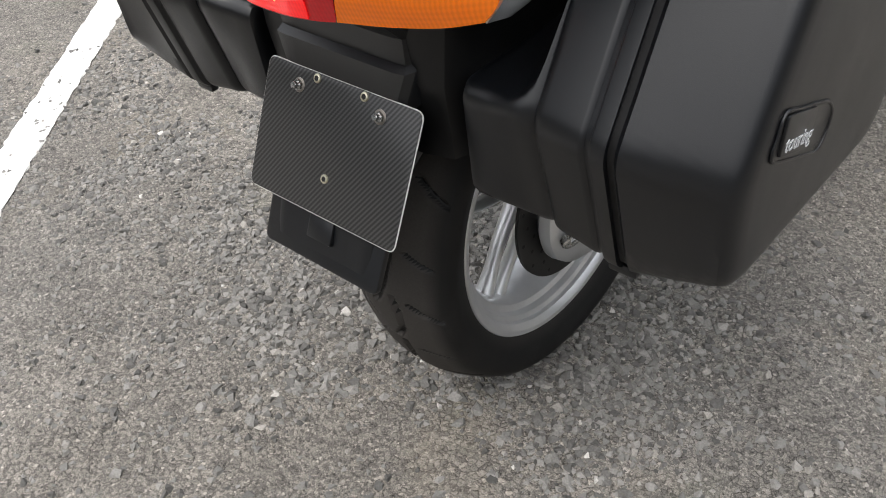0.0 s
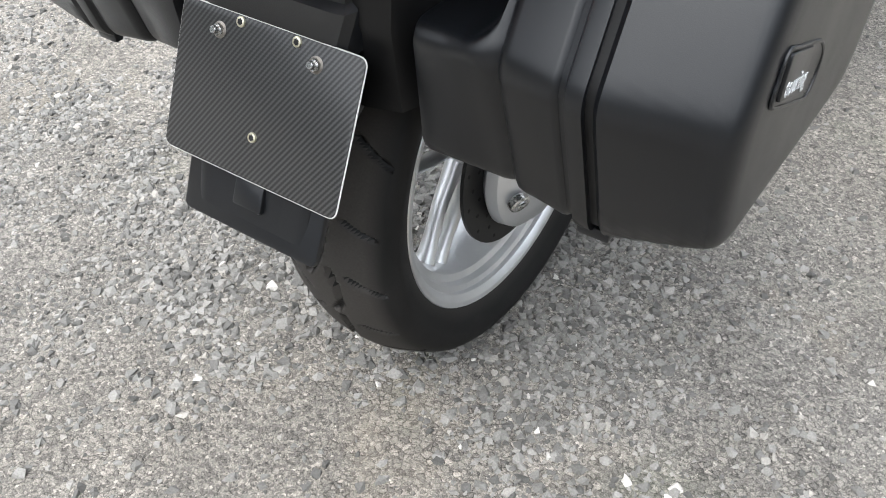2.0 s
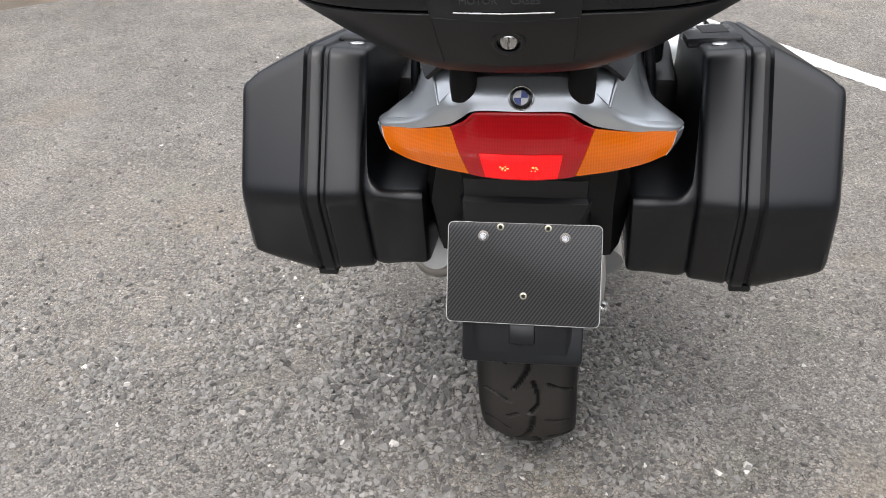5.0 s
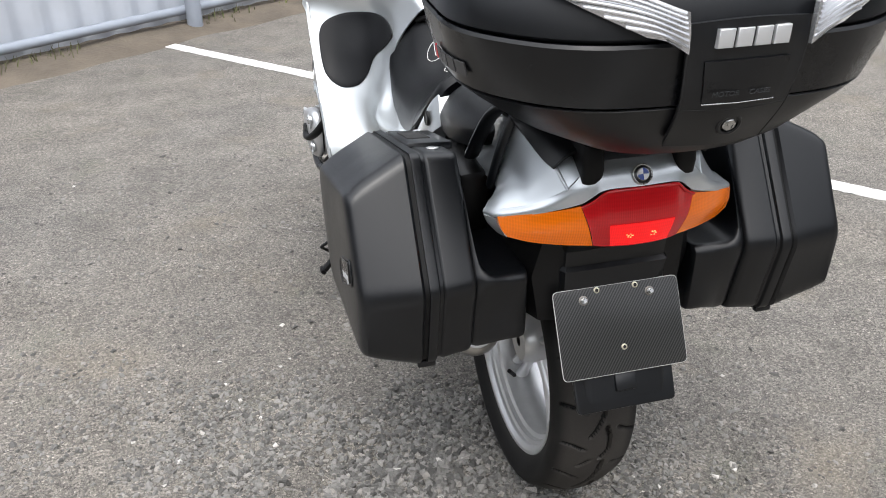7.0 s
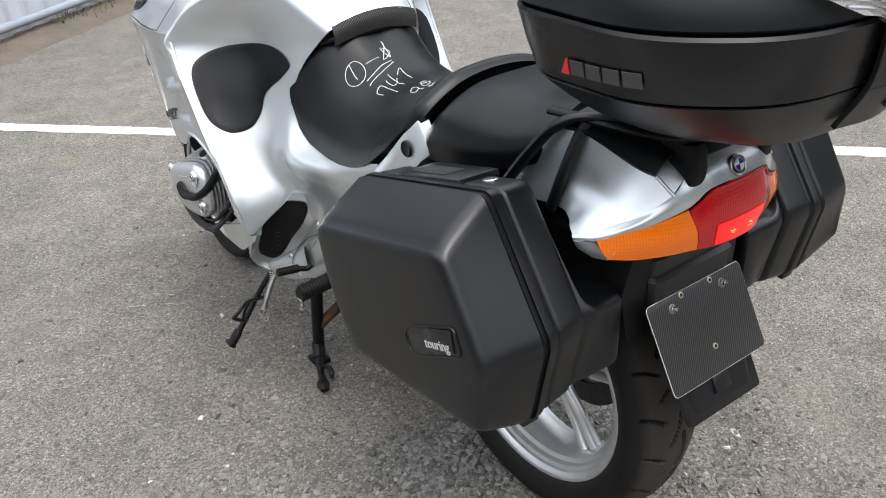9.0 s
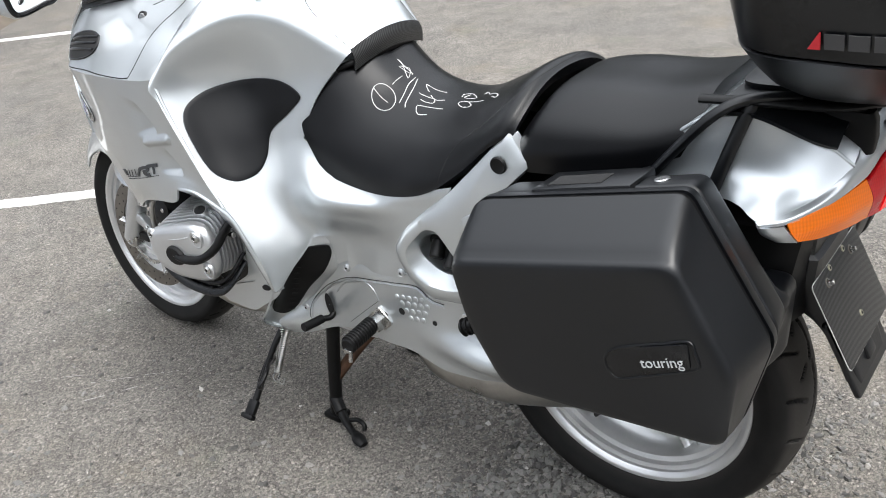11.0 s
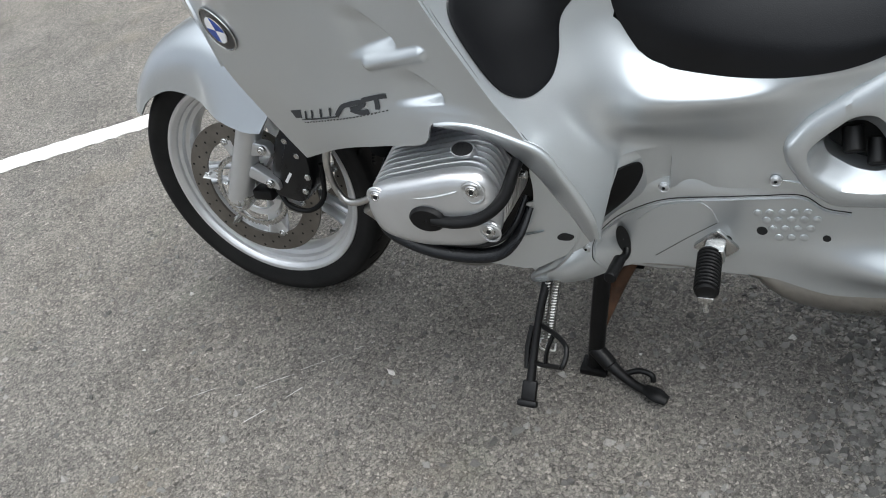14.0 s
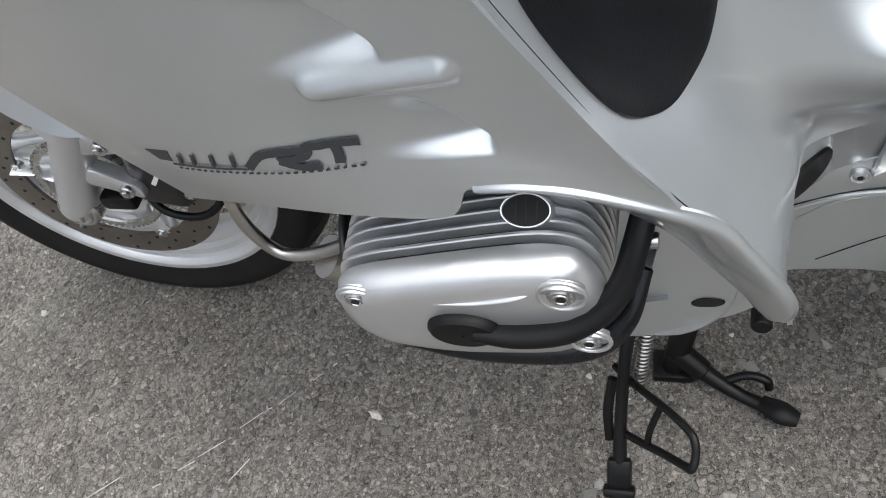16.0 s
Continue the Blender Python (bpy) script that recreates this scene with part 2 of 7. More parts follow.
def sheet(grid, thick=0.0, wrap=False):
    """A quad sheet over grid (rows, columns, 3), given thickness against its normals."""
    g = np.asarray(grid, float)
    a, b = g.shape[:2]
    idx = np.arange(a * b).reshape(a, b)
    cols = list(range(b - 1)) + ([b - 1] if wrap else [])
    f = [(idx[i, j], idx[i + 1, j], idx[i + 1, (j + 1) % b], idx[i, (j + 1) % b]) for i in range(a - 1) for j in cols]
    v = g.reshape(-1, 3)
    if thick:
        gu = np.gradient(g, axis=0)
        gv = np.gradient(g, axis=1) if not wrap else np.roll(g, -1, 1) - np.roll(g, 1, 1)
        n = np.cross(gu, gv)
        n /= np.linalg.norm(n, axis=-1, keepdims=True) + 1e-12
        inner = (g - thick * n).reshape(-1, 3)
        k = a * b
        f += [tuple(i + k for i in reversed(face)) for face in f[: len(f)]]
        rim = [[idx[i, 0] for i in range(a)], [idx[i, -1] for i in range(a)][::-1]] if not wrap else []
        rim += [list(idx[0, ::-1]) + ([idx[0, -1]] if wrap else []), list(idx[-1]) + ([idx[-1, 0]] if wrap else [])]
        for r in rim:
            f += [(r[i], r[i + 1], r[i + 1] + k, r[i] + k) for i in range(len(r) - 1)]
        v = np.concatenate([v, inner])
    return v, f


def loft(rings, caps=True):
    """Skin over closed rings of equal length."""
    g = np.asarray(rings, float)
    v, f = sheet(g, 0, True)
    n, b = g.shape[:2]
    if caps:
        f = f + [tuple(reversed(range(b))), tuple(range((n - 1) * b, n * b))]
    return v, [tuple(reversed(x)) for x in f]


def tube(points, radius, seg=10, samples=0, closed=False, flat=1.0):
    """A round (or flattened) bar along smooth points."""
    p = np.asarray(points, float)
    if samples:
        p = ring(p, samples) if closed else cr(p, np.linspace(0, 1, samples))
    n = len(p)
    r = np.broadcast_to(np.asarray(radius, float), (n,)) if np.ndim(radius) == 0 or len(radius) == n else cr(np.asarray(radius)[:, None], np.linspace(0, 1, n))[:, 0]
    d = (np.roll(p, -1, 0) - np.roll(p, 1, 0)) if closed else np.gradient(p, axis=0)
    d /= np.linalg.norm(d, axis=1, keepdims=True) + 1e-12
    side = np.cross(d[0], (0, 0, 1) if abs(d[0][2]) < 0.9 else (1, 0, 0))
    rings = []
    a = np.linspace(0, 2 * np.pi, seg, endpoint=False)
    for i in range(n):
        side = side - d[i] * (side @ d[i])
        side /= np.linalg.norm(side)
        up_ = np.cross(d[i], side)
        rings.append(p[i] + r[i] * (np.cos(a)[:, None] * side + flat * np.sin(a)[:, None] * up_))
    if closed:
        rings.append(rings[0])
    return loft(rings, not closed)


def rod(a, b, r, r2=None, seg=16, edge=0.15):
    """A straight cylinder or cone with eased ends."""
    a, b = np.array(a, float), np.array(b, float)
    r2 = r if r2 is None else r2
    length = np.linalg.norm(b - a)
    e = min(edge * min(r, r2), length / 3) / length
    p = [a, a + (b - a) * 1e-4, a + (b - a) * e, b - (b - a) * e, b - (b - a) * 1e-4, b]
    k = edge
    return tube(p, [r * (1 - k), r * (1 - k), r, r2, r2 * (1 - k), r2 * (1 - k)], seg)


def lathe(profile, seg=64, arc=(0, 2 * math.pi)):
    """Turn rows of (x, r) about the x axis."""
    pr = np.asarray(profile, float)
    whole = abs(arc[1] - arc[0] - 2 * math.pi) < 1e-6
    a = np.linspace(*arc, seg, endpoint=not whole)
    g = np.stack([np.stack([np.full(seg, x), r * np.cos(a), r * np.sin(a)], 1) for x, r in pr])
    v, f = sheet(g, 0, whole)
    return v, f


def from_bm(bm):
    bm.verts.ensure_lookup_table()
    v = np.array([x.co[:] for x in bm.verts])
    f = [tuple(x.index for x in face.verts) for face in bm.faces]
    bm.free()
    return v, f


def block(centre, size, bevel=0.003, turn=(0, 0, 0), segments=2):
    bm = bmesh.new()
    bmesh.ops.create_cube(bm, size=1.0, matrix=Matrix.Diagonal((*size, 1)))
    if bevel:
        bmesh.ops.bevel(bm, geom=bm.edges[:], offset=bevel, segments=segments, affect="EDGES", profile=0.5)
    bm.verts.index_update()
    return moved(from_bm(bm), pose(*centre, *turn))


def slab(outline, low, high, axis="x", bevel=0.002):
    """An outline in the plane across axis, as a plate from low to high with eased edges."""
    bm = bmesh.new()
    put = {"x": lambda a, b, c: (c, a, b), "y": lambda a, b, c: (a, c, b), "z": lambda a, b, c: (a, b, c)}[axis]
    bottom = [bm.verts.new(put(a, b, low)) for a, b in outline]
    top = [bm.verts.new(put(a, b, high)) for a, b in outline]
    n = len(outline)
    bm.faces.new(bottom[::-1])
    bm.faces.new(top)
    for i in range(n):
        bm.faces.new((bottom[i], bottom[(i + 1) % n], top[(i + 1) % n], top[i]))
    bmesh.ops.recalc_face_normals(bm, faces=bm.faces[:])
    if bevel:
        edges = [e for e in bm.edges if len({v in top for v in e.verts}) == 1]
        bmesh.ops.bevel(bm, geom=edges, offset=bevel, segments=2, affect="EDGES", profile=0.5)
    bm.verts.index_update()
    return from_bm(bm)


def rounded(corners, r, n=5):
    """A polygon of (a, b) with rounded corners."""
    c = np.asarray(corners, float)
    out = []
    for i in range(len(c)):
        p, q, s = c[i - 1], c[i], c[(i + 1) % len(c)]
        d1, d2 = p - q, s - q
        k = min(r[i] if np.ndim(r) else r, 0.48 * np.linalg.norm(d1), 0.48 * np.linalg.norm(d2))
        a, b = q + d1 / np.linalg.norm(d1) * k, q + d2 / np.linalg.norm(d2) * k
        for t in np.linspace(0, 1, n):
            out.append(tuple((1 - t) ** 2 * a + 2 * t * (1 - t) * q + t * t * b))
    return out


def resample(poly, n):
    """A closed polygon as n points evenly along it, from its first corner."""
    p = np.asarray(poly, float)
    q = np.concatenate([p, p[:1]])
    s = np.r_[0, np.cumsum(np.linalg.norm(np.diff(q, axis=0), axis=1))]
    t = np.linspace(0, s[-1], n, endpoint=False)
    return np.stack([np.interp(t, s, q[:, k]) for k in range(q.shape[1])], 1)


def patch(net, centre, outline, rise, n=72, rings_=9, dome=0.0, thick=0.0):
    """A raised piece that follows a surface: the outline is in that surface's own (u, v)."""
    o = ring(outline, n)
    k = np.linspace(0, 1, rings_) ** 0.8
    uv = np.asarray(centre) + k[:, None, None] * (o[None] - centre)
    p, nn = surface(net, uv[..., 0], uv[..., 1])
    h = rise + dome * (1 - k**2)
    h[-1] = -0.001 if not thick else rise - thick
    g = p + nn * h[:, None, None]
    g = np.concatenate([g[:-1], (p + nn * (h[-2] * 0.75))[-1:], g[-1:]])
    v, f = sheet(g, 0, True)
    return v, f


def part(name, geo, material, parent=None, label="", smooth=38.0):
    me = bpy.data.meshes.new(name)
    v, f = geo
    me.from_pydata((np.asarray(v, float) * SCALE).tolist(), [], [tuple(int(i) for i in x) for x in f])
    me.validate()
    if 12 < len(me.polygons) < 90000:
        bm = bmesh.new()
        bm.from_mesh(me)
        bmesh.ops.remove_doubles(bm, verts=bm.verts[:], dist=1e-6)
        bmesh.ops.recalc_face_normals(bm, faces=bm.faces[:])
        bm.to_mesh(me)
        bm.free()
    me.materials.append(material)
    if smooth:
        me.polygons.foreach_set("use_smooth", [True] * len(me.polygons))
        me.set_sharp_from_angle(angle=radians(smooth))
    ob = new(name, me)
    if parent:
        ob.parent = parent
    if label:
        tagged(ob, label)
    return ob


def thing(name, label, category, at=(0, 0, 0), group="", kind=""):
    return tagged(new(name), label, category, group, kind)


def letters(text, size, depth, material, name, parent, m, label=""):
    """Raised lettering in the built-in font, laid by the matrix m (x along the line, y up)."""
    cu = bpy.data.curves.new(name, "FONT")
    cu.body, cu.size, cu.extrude, cu.resolution_u = text, size, depth, 3
    tmp = bpy.data.objects.new(name, cu)
    me = bpy.data.meshes.new_from_object(tmp)
    bpy.data.objects.remove(tmp)
    v = np.array([x.co[:] for x in me.vertices])
    f = [tuple(p.vertices) for p in me.polygons]
    bpy.data.meshes.remove(me)
    return part(name, moved((v, f), m), material, parent, label, 0)
# ---- ground, markings, fence ----
SLOPE, RISE, LEVEL = -0.0140, 0.0020, -0.0055


def ground_at(x, y):
    """Height of the gently sloping asphalt."""
    return LEVEL + SLOPE * x + RISE * y


def asphalt():
    """Worn asphalt: angular flush chippings with dark joints in patches, gritty mortar between."""
    m = mat("worn_asphalt", (0.19, 0.185, 0.175), 0.88, 0.0, Specular_IOR_Level=0.3)
    c = coords(m)
    warp = node(m, "TexNoise", Scale=150.0, Detail=2.0)
    wire(m, c, warp.inputs["Vector"])
    bent = m.node_tree.nodes.new("ShaderNodeVectorMath")
    bent.operation = "MULTIPLY_ADD"
    wire(m, warp.outputs["Color"], bent.inputs[0])
    bent.inputs[1].default_value = (0.0065, 0.0065, 0.0065)
    wire(m, c, bent.inputs[2])

    def stones(scale):
        cells, edges = node(m, "TexVoronoi", Scale=scale), node(m, "TexVoronoi", Scale=scale)
        edges.feature = "DISTANCE_TO_EDGE"
        tone = node(m, "SeparateColor")
        for n in (cells, edges):
            wire(m, bent.outputs[0], n.inputs["Vector"])
        wire(m, cells.outputs["Color"], tone.inputs[0])
        return tone, edges.outputs["Distance"]

    coarse, gap = stones(100.0)
    fine, seam = stones(230.0)
    grit, pits = noise_of(m, 520.0, 4.0, 0.8), noise_of(m, 150.0, 6.0, 0.78)
    big, mid, patch = noise_of(m, 0.8, 4.0), noise_of(m, 5.0, 6.0, 0.65), noise_of(m, 3.1, 5.0, 0.62)
    proud = ramp(m, math_of(m, "ADD", math_of(m, "MULTIPLY", patch, 0.75), math_of(m, "MULTIPLY", coarse.outputs[2], 0.25)), [(0.47, grey(0.0)), (0.60, grey(1.0))])
    body = ramp(m, coarse.outputs[0], [(0.0, (0.150, 0.147, 0.141)), (0.5, (0.240, 0.234, 0.221)), (0.96, (0.310, 0.300, 0.281)), (1.0, (0.42, 0.40, 0.37))])
    mortar = ramp(m, fine.outputs[0], [(0.0, (0.125, 0.122, 0.117)), (0.5, (0.238, 0.232, 0.219)), (0.96, (0.335, 0.324, 0.303)), (1.0, (0.50, 0.48, 0.45))])
    # joints darkened: part dirt, part painted shade between the stones
    broken = ramp(m, noise_of(m, 60.0, 3.0), [(0.50, grey(0.0)), (0.66, grey(0.7))])
    lines = mixed(m, broken, ramp(m, gap, [(0.02, grey(0.34)), (0.09, grey(0.92)), (0.3, grey(1.06))]), (1.0, 1.0, 1.0))
    body = mixed(m, 1.0, body, lines, "MULTIPLY")
    worked = ramp(m, noise_of(m, 95.0, 3.0), [(0.40, grey(0.0)), (0.62, grey(1.0))])
    mortar = mixed(m, 1.0, mortar, mixed(m, worked, ramp(m, seam, [(0.03, grey(0.40)), (0.14, grey(1.0))]), (0.94, 0.94, 0.94)), "MULTIPLY")
    col = mixed(m, proud, mortar, body)
    col = mixed(m, 1.0, col, ramp(m, grit, [(0.30, grey(0.36)), (0.50, grey(0.98)), (0.70, grey(1.70))]), "MULTIPLY")
    col = mixed(m, 1.0, col, ramp(m, pits, [(0.35, grey(0.16)), (0.46, grey(1.0)), (0.7, grey(1.14))]), "MULTIPLY")
    pale = ramp(m, fine.outputs[1], [(0.990, grey(0.0)), (0.994, grey(0.7))])
    col = mixed(m, pale, col, (0.50, 0.48, 0.45))
    col = mixed(m, 1.0, col, ramp(m, big, [(0.3, (0.88, 0.89, 0.90)), (0.7, (1.12, 1.10, 1.06))]), "MULTIPLY")
    col = mixed(m, 1.0, col, ramp(m, mid, [(0.3, grey(0.80)), (0.7, grey(1.18))]), "MULTIPLY")
    tan = ramp(m, noise_of(m, 2.3, 4.0), [(0.56, grey(0.0)), (0.75, grey(0.35))])
    col = mixed(m, tan, col, (0.26, 0.225, 0.165))
    moss = ramp(m, noise_of(m, 3.7, 4.0), [(0.58, grey(0.0)), (0.75, grey(0.22))])
    col = mixed(m, moss, col, (0.13, 0.16, 0.105))
    col = mixed(m, 1.0, col, (0.783, 0.750, 0.720), "MULTIPLY")
    into(m, "Base Color", col)
    top = math_of(m, "MULTIPLY", ramp(m, gap, [(0.0, grey(0.0)), (0.16, grey(0.8)), (0.5, grey(1.0))]), proud)
    tilt = math_of(m, "ADD", top, math_of(m, "MULTIPLY", coarse.outputs[1], 0.35))
    first = bump(m, tilt, 0.7, 0.0035)
    second = bump(m, grit, 0.5, 0.0025, first)
    bump(m, pits, 0.75, 0.004, second)
    return m


ASPHALT = asphalt()
LINE = worn("white_road_paint", (0.60, 0.59, 0.565), 0.8, 0.0, 260, 0.002, 0.8, 0.22, 14)
STONE = mat("loose_stones", (0.18, 0.175, 0.165), 0.85)
isl = node(STONE, "NewGeometry")
into(STONE, "Base Color", mixed(STONE, 1.0, ramp(STONE, isl.outputs["Random Per Island"], [(0.0, (0.058, 0.056, 0.052)), (0.5, (0.142, 0.137, 0.128)), (0.9, (0.205, 0.197, 0.184)), (0.992, (0.25, 0.235, 0.21)), (0.998, (0.50, 0.48, 0.45))]), ramp(STONE, noise_of(STONE, 400.0, 2.0), [(0.3, grey(0.8)), (0.7, grey(1.2))]), "MULTIPLY"))

ground = part("ground", sheet([[(-150, -150, 0), (150, -150, 0)], [(-150, 150, 0), (150, 150, 0)]]), ASPHALT, None, "", 0)
lay = pose(0, 0, SCALE * LEVEL, math.degrees(math.atan(RISE)), -math.degrees(math.atan(SLOPE)), 0)
ground.matrix_world = lay
tagged(ground, "worn grey asphalt of a car park with coarse chippings", "ground", kind="structure")


def chippings():
    """Angular flakes of stone broken out of the surface, thickest beside the rear wheel."""
    rng = np.random.default_rng(4)
    n = 200000
    xy = rng.uniform((-1.7, -0.75), (0.75, 2.2), (n, 2))
    x, y = xy.T
    near = np.exp(-(((x + 0.22) / 0.42) ** 2) - ((y - 0.10) / 0.34) ** 2) + 0.55 * np.exp(-(((x + 0.95) / 0.35) ** 2) - ((y - 0.15) / 0.30) ** 2)
    patchy = np.array([noise.noise((p * 2.3, q * 2.3, 3.0)) + 0.7 * noise.noise((p * 7, q * 7, 9.0)) for p, q in xy])
    xy = xy[rng.uniform(0, 1, n) < np.clip(0.02 + 1.9 * near * (0.60 + patchy), 0.012, 0.98)]
    n = len(xy)
    size = np.minimum(rng.gamma(3.2, 0.00100, n) + 0.0015, 0.0085)
    x, y = xy.T
    size = size * (1.0 + 0.35 * np.exp(-(((x + 0.22) / 0.30) ** 2) - ((y - 0.10) / 0.30) ** 2))
    base = np.array([(1, 0, 0), (0.31, 0.95, 0), (-0.81, 0.59, 0), (-0.81, -0.59, 0), (0.31, -0.95, 0), (0.70, 0.05, 0.85), (-0.2, 0.72, 0.9), (-0.55, -0.50, 0.8)])
    faces = [(0, 1, 6, 5), (1, 2, 6), (2, 3, 7, 6), (3, 4, 7), (4, 0, 5, 7), (5, 6, 7)]
    v = base[None] * rng.uniform(0.55, 1.35, (n, 8, 3))
    a = rng.uniform(0, 2 * np.pi, n)
    c, s = np.cos(a)[:, None], np.sin(a)[:, None]
    long = size[:, None] * rng.uniform(0.8, 1.6, n)[:, None]
    p, q = v[..., 0] * long, v[..., 1] * size[:, None]
    tip = rng.uniform(-0.35, 0.35, (n, 2))
    z = v[..., 2] * size[:, None] * rng.uniform(0.60, 1.05, n)[:, None] + p * tip[:, :1] * 0.5 + q * tip[:, 1:] * 0.5
    w = np.stack([p * c - q * s + xy[:, :1], p * s + q * c + xy[:, 1:], z - 0.0016], -1)
    w[..., 2] += ground_at(w[..., 0], w[..., 1])
    f = [tuple(i + 8 * k for i in face) for k in range(n) for face in faces]
    return w.reshape(-1, 3), f


tagged(part("gravel", chippings(), STONE, None, "", 0), "loose grey chippings scattered over worn asphalt", "gravel", kind="stuff")

SCRATCH = worn("pale_scratch", (0.42, 0.41, 0.39), 0.9, 0.0, 300, 0.001, 0.4, 0.4, 60)


def scratch(a, b, seed):
    """A broken pale scrape on the asphalt."""
    rng = random.Random(seed)
    a, b = np.array(a), np.array(b)
    d = (b - a) / np.linalg.norm(b - a)
    n = np.array((-d[1], d[0]))
    pieces, s, total = [], 0.0, np.linalg.norm(b - a)
    while s < total:
        length, w = rng.uniform(0.006, 0.05), rng.uniform(0.0004, 0.0011)
        p, q = a + d * s + n * rng.uniform(-0.002, 0.002), a + d * min(total, s + length) + n * rng.uniform(-0.002, 0.002)
        pieces.append(sheet([[(*c, 0.0004 + ground_at(*c)) for c in (e - n * w, e + n * w)] for e in (p, q)]))
        s += length + rng.uniform(0.004, 0.05)
    return join(*pieces)


for a, b, seed in (((-0.377, 1.454), (-0.177, 1.237), 1), ((-0.43, 1.40), (-0.30, 1.31), 2), ((-0.45, 1.60), (-0.36, 1.50), 3)):
    part("scratch", scratch(a, b, seed), SCRATCH, ground, "", 0).matrix_parent_inverse = lay.inverted()

ALONG, ACROSS = Vector((0.640, -0.768, 0)), Vector((0.768, 0.640, 0))


def marking(offset, start, end, width, name, label):
    """A painted bay line: worn ragged edges on a thin film."""
    rng = random.Random(int(offset * 100))
    n = int((end - start) / 0.02)
    rows = []
    for i in range(n + 1):
        s = start + (end - start) * i / n
        for e in (-0.5, -0.497, 0.497, 0.5):
            rag = rng.uniform(-0.0035, 0.0035) if abs(e) > 0.3 else 0.0
            p = ALONG * s + ACROSS * (offset + e * width + rag)
            rows.append((p.x, p.y, (0.0004 if abs(e) > 0.498 else 0.0034) + ground_at(p.x, p.y)))
    g = np.array(rows).reshape(n + 1, 4, 3)
    ob = part(name, sheet(g), LINE, None, "", 0)
    return tagged(ob, label, "road marking", "bay lines", "structure")


marking(1.985, -3.80, 3.2, 0.086, "bay_line", "white painted bay line ending near the fence")
marking(-0.993, -3.80, 2.2, 0.087, "bay_line", "white painted bay line on rough asphalt")
marking(5.30, -3.80, 3.2, 0.092, "bay_line", "white painted bay line on rough asphalt far off")

SHEET = worn("grey_blue_sheet_steel", (0.46, 0.49, 0.54), 0.45, 0.0, 200, 0.0003, 0.2, 0.12, 2.5)
POST = worn("grey_post_paint", (0.28, 0.31, 0.36), 0.5, 0.0, 200, 0.0003, 0.2, 0.15, 4)
DIRT = worn("dry_dirt", (0.115, 0.095, 0.073), 0.95, 0.0, 60, 0.01, 0.8, 0.35, 4)
WEED = worn("dry_weeds", (0.11, 0.12, 0.045), 0.8, 0.0, 60, 0.001, 0.3, 0.5, 3)
FENCE_AT = -3.93


def on_fence(s, back, z):
    p = ACROSS * s + ALONG * (FENCE_AT - back)
    return (p.x, p.y, z + ground_at(p.x, p.y))


fence = thing("fence", "grey-blue corrugated steel fence on round posts", "fence")
wave = []
for i in range(960):
    s = -3.0 + i * 0.01
    k = (i * 0.01 / 0.19) % 1.0
    wave.append((s, 0.022 * max(0.0, min(1.0, 3.0 * min(k, 1 - k) - 0.35))))
for a in range(0, 959, 109):
    b = min(a + 109, 959)
    g = [[on_fence(s, back, z) for s, back in wave[a : b + 1]] for z in (0.055, 0.9, 1.7)]
    part("sheet_panel", sheet(np.array(g)[::-1], 0.0012), SHEET, fence)
part("rail", tube([on_fence(-3, -0.045, 0.125), on_fence(6.6, -0.045, 0.125)], 0.028, 10), POST, fence)
part("rail", tube([on_fence(-3, -0.045, 1.45), on_fence(6.6, -0.045, 1.45)], 0.028, 10), POST, fence)
for s in (-0.12 - 2.5, -0.12 + 2.45, 2.33 + 2.45):
    part("post", rod(on_fence(s, -0.105, -0.05), on_fence(s, -0.105, 1.75), 0.048, None, 20, 0.05), POST, fence)
verge = []
for i in range(97):
    s = -3 + i * 0.1
    row = []
    for j, back in enumerate((-0.30, -0.22, -0.14, -0.05, 0.06, 0.25)):
        h = 0.0 if j == 0 else 0.012 + 0.022 * abs(noise.noise((s * 3, back * 9, 1.0))) + 0.01 * j
        row.append(on_fence(s, back + 0.07 * noise.noise((s * 2, 5.0, 0)), h - (0.004 if j == 0 else 0)))
    verge.append(row)
tagged(part("dirt_strip", sheet(np.array(verge).transpose(1, 0, 2)), DIRT), "strip of dry dirt and litter under the fence", "dirt", kind="structure")


def tufts():
    rng = random.Random(8)
    vs, fs = [], []
    for _ in range(1500):
        s, back = rng.uniform(-2.8, 6.0), rng.gauss(-0.06, 0.06)
        if noise.noise((s * 1.3, 2.0, 4.0)) < 0.0:
            continue
        x, y, z = on_fence(s, back, 0.015)
        h, a, w = rng.uniform(0.02, 0.09), rng.uniform(0, 6.28), rng.uniform(0.002, 0.004)
        lean = rng.uniform(0.1, 0.8) * h
        dx, dy = math.cos(a), math.sin(a)
        k = len(vs)
        vs += [(x - dy * w, y + dx * w, z), (x + dy * w, y - dx * w, z), (x + dx * lean * 0.4 + dy * w, y + dy * lean * 0.4 - dx * w, z + 0.6 * h), (x + dx * lean * 0.4 - dy * w, y + dy * lean * 0.4 + dx * w, z + 0.6 * h), (x + dx * lean, y + dy * lean, z + h)]
        fs += [(k, k + 1, k + 2, k + 3), (k + 3, k + 2, k + 4)]
    return np.array(vs), fs


tagged(part("weeds", tufts(), WEED, None, "", 0), "dry grass and weeds along the foot of the fence", "weeds", kind="stuff")

# unseen dark walls, added to darken the low sky in reflections
HORIZON_DARK = worn("dark_horizon_blocker", (0.07, 0.075, 0.065), 0.9, 0.0, 30, 0.01, 0.5, 0.4, 0.8)


